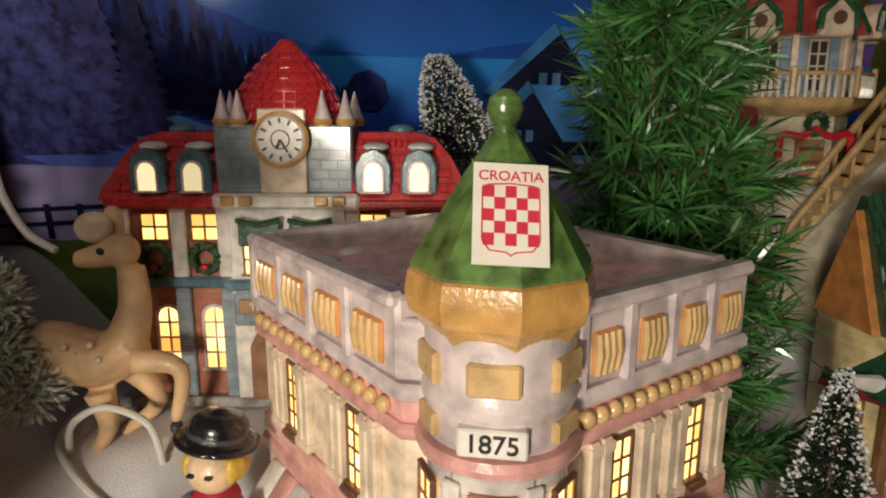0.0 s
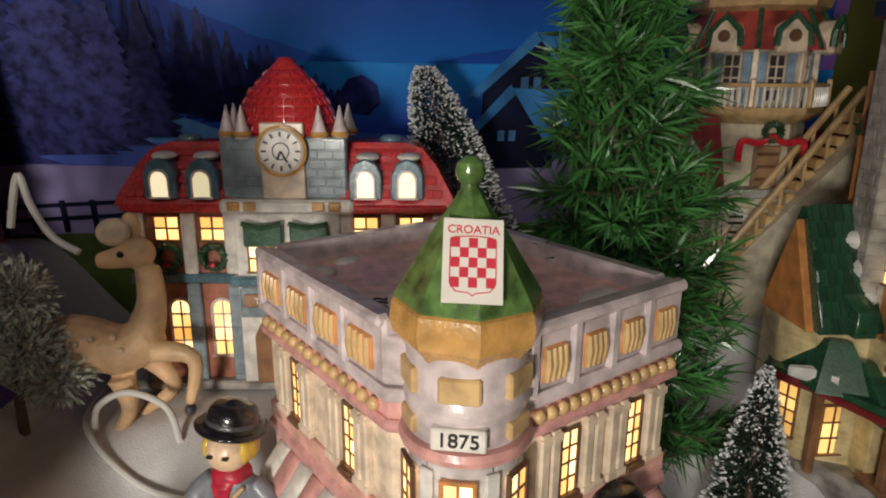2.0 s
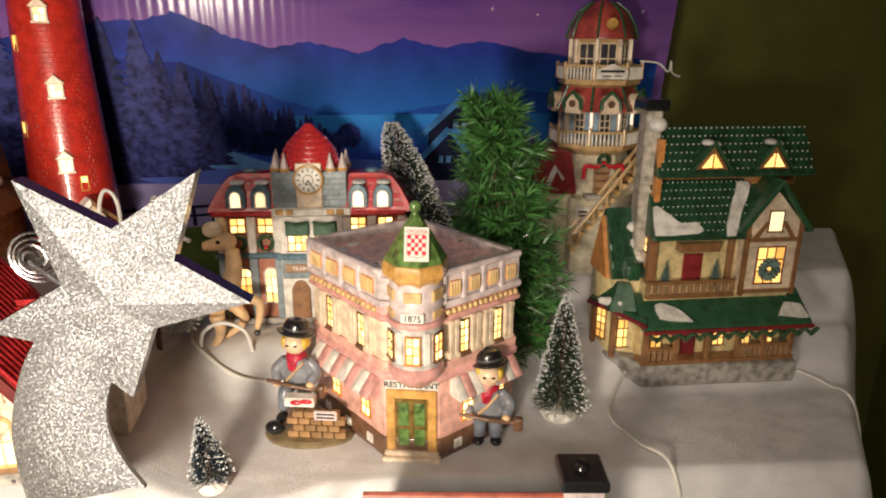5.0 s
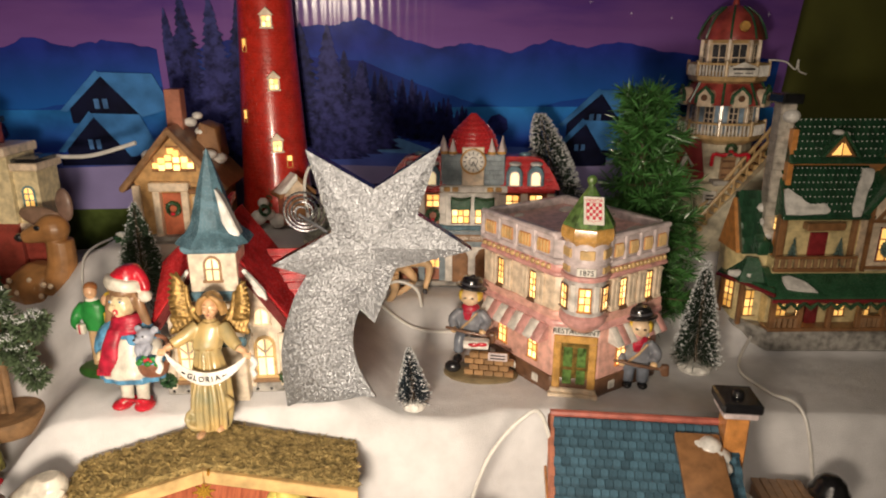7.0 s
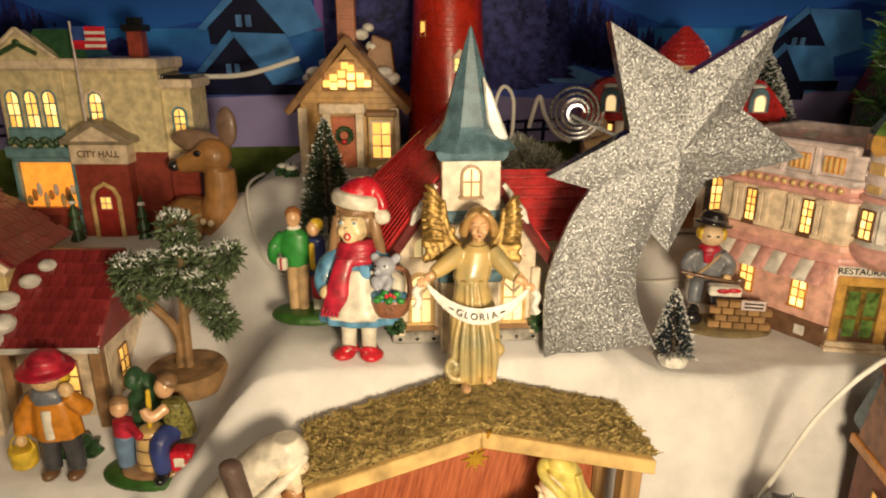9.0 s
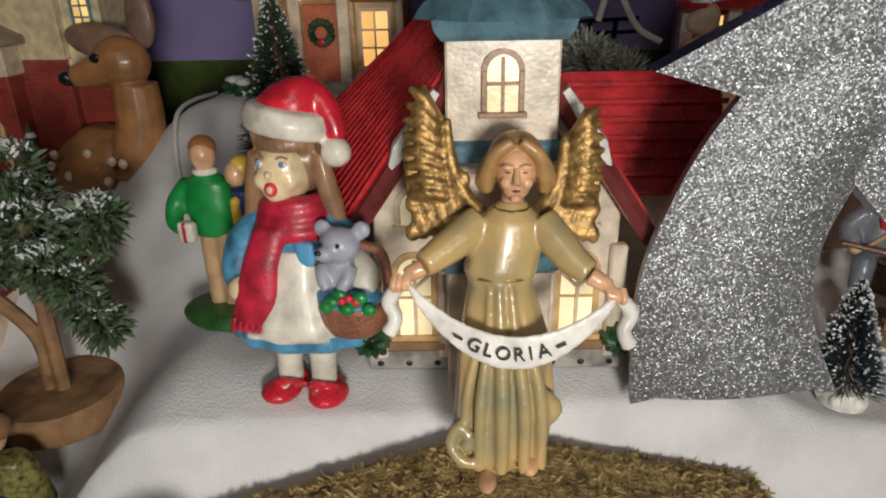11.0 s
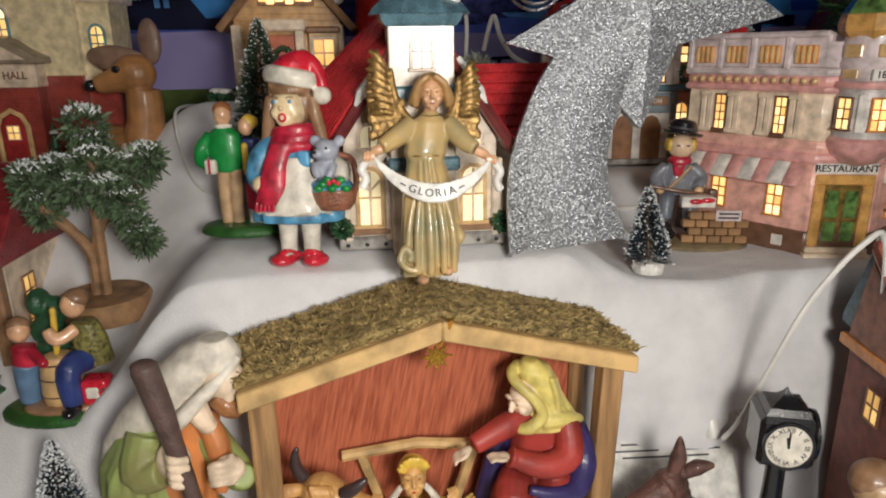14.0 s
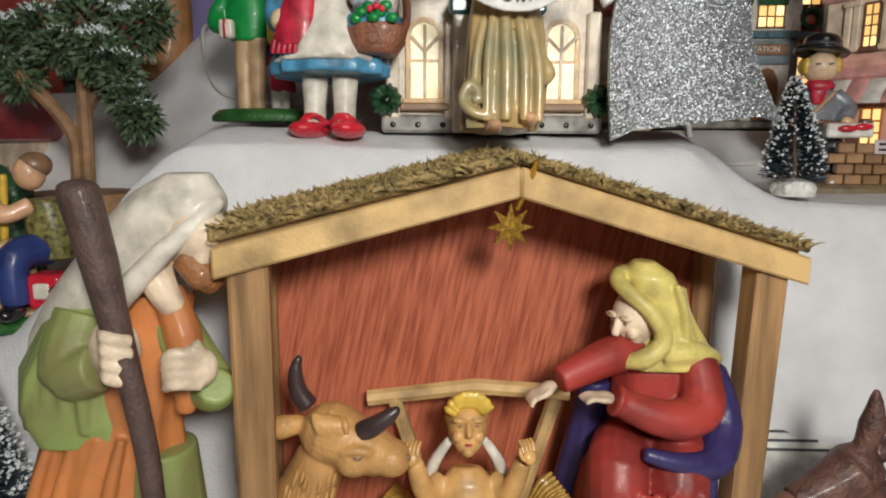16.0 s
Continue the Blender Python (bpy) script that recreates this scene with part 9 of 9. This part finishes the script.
def round_tree():
    h = thing("snow_topped_tree", "green leafy toy tree with snowy top on a wood slice", "toy tree", -0.466, 0.110, 0.046)
    h.scale = (1, 1, 1.06)
    part("wood_slice", lathe([(27, 0), (28, 2), (28, 11), (26, 13), (0, 13)], 26), SLICE, h, "round cut wood slice base")
    limbs = [[(2, 0, 12), (3, 0, 40), (4, 0, 72), (6, 0, 92)], [(-4, 0, 12), (-3, 0, 36), (-12, -2, 52), (-26, -4, 66)], [(0, 2, 12), (1, 2, 46), (12, 4, 62), (30, 4, 74)]]
    for p in limbs:
        part("stem", tube(smooth_path(p, 4), 3.2, 8), SLICE, h)
    lobes = [(5, 0, 108, 13), (-26, -4, 78, 13), (-13, -4, 84, 11), (10, -6, 86, 14), (28, 4, 84, 12), (36, 4, 90, 10), (24, -6, 66, 11), (27, -4, 54, 9), (4, 6, 94, 13), (-33, 0, 82, 9), (-24, -4, 64, 10), (16, -8, 74, 11), (31, -2, 46, 9), (-2, -8, 76, 9)]
    green, white = mat("olive_foam_leaf", (0.1, 0.15, 0.075), 0.6, var=0.4, scale=200), FROST

    def place(r, grow=4.0):
        cx, cy, cz, rad = r.choice(lobes)
        d = Vector((r.gauss(0, 1), r.gauss(0, 1), r.gauss(0, 1))).normalized()
        p = Vector((cx, cy, cz)) + d * rad * r.uniform(0.5, 0.95)
        return p, p + (d + Vector((r.uniform(-0.7, 0.7), r.uniform(-0.7, 0.7), r.uniform(-0.7, 0.5)))) * grow

    def snow(r):
        cx, cy, cz, rad = r.choice(lobes)
        a = r.uniform(0, 6.28)
        q = r.random() ** 0.5 * 0.8
        p = Vector((cx + rad * q * math.cos(a), cy + rad * q * math.sin(a), cz + rad * math.sqrt(1 - q * q) * 0.98))
        return p, p + Vector((r.uniform(-2.5, 2.5), r.uniform(-2.5, 2.5), r.uniform(0.5, 2.5)))

    leafy("crown", blades(6000, place, 41, 0.9), green, h, "clumps of small olive green leaves")
    leafy("snow", blades(1700, snow, 42, 0.55), white, h)


round_tree()


# ---- cables, ribbons and the odds and ends ----
def cable(name, label, points, r, on_ground=True, category="cable"):
    pts = [(1000 * p[0], 1000 * p[1], 1000 * (ground_height(p[0], p[1]) + 0.003 if on_ground else p[2])) for p in points]
    ob = new(name, mesh_of(name, tube(smooth_path(pts, 8), r, 8), CABLE))
    return tagged(ob, label, category)


cable("white_cable", "white electric cable lying on the snow", [(0.225, 0.268), (0.200, 0.235), (0.188, 0.200), (0.198, 0.165), (0.215, 0.130), (0.226, 0.104), (0.212, 0.088), (0.190, 0.070)], 1.5)
cable("white_cable", "white electric cable looped beside the station", [(-0.188, 0.36), (-0.186, 0.318), (-0.168, 0.285), (-0.135, 0.268), (-0.10, 0.264), (-0.05, 0.27)], 1.7)
cable("white_cable", "white electric cable running behind the figures", [(-0.46, 0.30), (-0.455, 0.235), (-0.43, 0.185), (-0.40, 0.165), (-0.35, 0.16)], 1.3)
cable("white_cable", "white electric cable strung in front of the backdrop", [(-0.535, 0.31, 0.247), (-0.50, 0.305, 0.246), (-0.465, 0.30, 0.249), (-0.42, 0.30, 0.262)], 2.2, False)
cable("white_cable", "white cable loop standing behind the church", [(-0.243, 0.30, 0.17), (-0.247, 0.30, 0.215), (-0.240, 0.30, 0.238), (-0.230, 0.30, 0.225), (-0.232, 0.30, 0.17)], 1.7, False)
cable("white_cable", "white flat cable hanging down to the plug", [(0.0, 0.072, 0.02), (-0.02, 0.055, 0.098), (-0.036, 0.05, 0.100), (-0.058, 0.052, 0.068), (-0.071, 0.06, 0.022), (-0.078, 0.072, -0.018), (-0.084, 0.077, -0.033)], 1.6, False)
cable("white_cable", "white electric cable trailing off the table edge", [(0.385, 0.26), (0.405, 0.245), (0.42, 0.22), (0.43, 0.19)], 1.4)
cable("white_ribbon", "stiff white ribbon loop behind the deer", [(-0.214, 0.318, 0.20), (-0.206, 0.318, 0.228), (-0.200, 0.316, 0.212), (-0.190, 0.314, 0.196), (-0.176, 0.312, 0.188)], 2.0, False, "ribbon")
cable("white_ribbon", "white wire arch standing in the snow", [(-0.172, 0.296, 0.088), (-0.168, 0.294, 0.106), (-0.150, 0.292, 0.116), (-0.130, 0.291, 0.108), (-0.124, 0.290, 0.088)], 1.8, False, "ribbon")
cable("white_wire_tie", "thin white wire twisted on the tower top", [(0.258, 0.40, 0.345), (0.275, 0.395, 0.343), (0.285, 0.392, 0.335), (0.287, 0.392, 0.345), (0.289, 0.392, 0.334), (0.297, 0.39, 0.330)], 0.9, False, "wire")
cable("wire_curl", "thin curled silver wire beside the donkey", [(-0.150 + 0.014 * math.cos(a) + 0.002 * a, 0.004, -0.082 + 0.014 * math.sin(a)) for a in np.linspace(0, 12, 26)], 0.7, False, "wire")


def power_strip():
    h = thing("power_supply_box", "white plastic power supply box with printed label", "power supply", -0.114, 0.082, -0.066, 2)
    h.rotation_euler = (radians(-35), 0, radians(2))
    part("case", box(-42, 44, -8, 8, -26, 30, 2), BASEWHITE, h)
    for k, (a, b) in enumerate(((-30, -2), (-34, -6), (-30, 2), (8, 30), (10, 34), (12, 26))):
        part("lettering_bar", box(a, b, -8.6, -7.8, 22 - (k % 3) * 4, 23.2 - (k % 3) * 4, 0), P_GREY, h)
    plug = part("plug", join(lathe([(5, 0), (5.6, 2), (5.6, 14), (4, 16)], 16, at(30, -10, 24)), tube([(30, -10, 36), (40, -10, 37), (52, -10, 40)], [4, 3.6, 2], 8)), CABLE, h, "white round plug")
    for k in range(4):
        part("plug_rib", lathe([(4.2, 0), (4.2, 1.4)], 12, at(41 + k * 2.6, -10, 37.5, 0, 80, 0)), CABLE, plug)


def street_clock():
    h = thing("street_clock", "black cast street clock with white roman dial", "clock model", -0.073, 0.036, -0.094, -14)
    h.scale = (0.84, 0.84, 0.92)
    part("foot", lathe([(26, 0), (26, 4), (20, 8), (18, 20), (20, 24), (13, 30), (9, 36)], 8, start=math.pi / 8), BLACK, h, smooth=30)
    part("post", lathe([(8, 34), (6.6, 60), (6.2, 82), (9, 86)], 12), BLACK, h)
    part("head", box(-17, 17, -17, 17, 84, 116, 3), BLACK, h)
    part("cap", lathe([(20, 115), (16, 120), (7, 123), (3, 126), (0, 130)], 4, start=math.pi / 4), BLACK, h, smooth=30)
    for rz in (0, 90):
        m = at(0, 0, 100, 0, 0, rz)
        face = part("dial", lathe([(0, 0), (13.6, 0), (13.6, 1.4), (0, 1.4)], 32, m @ at(0, -17, 0, 90, 0, 0)), P_WHITE, h, "white clock dial with black numerals")
        part("dial_rim", lathe([(13.6, 0), (15.4, 0), (15.4, 2.4), (13.6, 2.4), (13.6, 0)], 32, m @ at(0, -17, 0, 90, 0, 0), cap=False), BLACK, face)
        for k, t in enumerate(("XII", "I", "II", "III", "IV", "V", "VI", "VII", "VIII", "IX", "X", "XI")):
            writing("numeral", t, 4.4, BLACKINK, face, m @ at(0, 0, 0, 0, 30 * k, 0) @ at(0, -18.5, 10.6), 0.05)
        part("clock_hand", box(-0.6, 0.6, -19, -18.5, -1, 9, 0, m), BLACKINK, face)
        part("clock_hand", box(-0.7, 0.7, -19, -18.5, -1, 6, 0, m @ at(0, 0, 0, 0, -12, 0)), BLACKINK, face)


def blue_figure():
    w = []
    w.append((loft([(0, 0, 0, 24, 18), (0, 0, 30, 22, 17), (0, 0, 58, 18, 14), (0, 0, 74, 9, 8)], 30, 7, 0.06), paint("bright_blue_paint", (0.03, 0.22, 0.5))))
    w.append((limb([(-14, -6, 64), (-24, -14, 50), (-16, -20, 42)], [7, 7, 6]), paint("bright_blue_paint_sleeve", (0.03, 0.22, 0.5))))
    w.append((limb([(-4, -18, 46), (8, -20, 40), (16, -18, 30)], [6, 6, 4]), P_PALE))
    w.append((ball(0, -1, 84, 12, 12, 12), P_TAN))
    w.append((ball(0, 2, 88, 13, 12, 11), P_HAIR))
    return figure("blue_robed_figurine", "painted figurine in bright blue robe", "figurine", -0.044, -0.004, -0.095, 10, w)


power_strip()
street_clock()
blue_figure()
finish_figures()
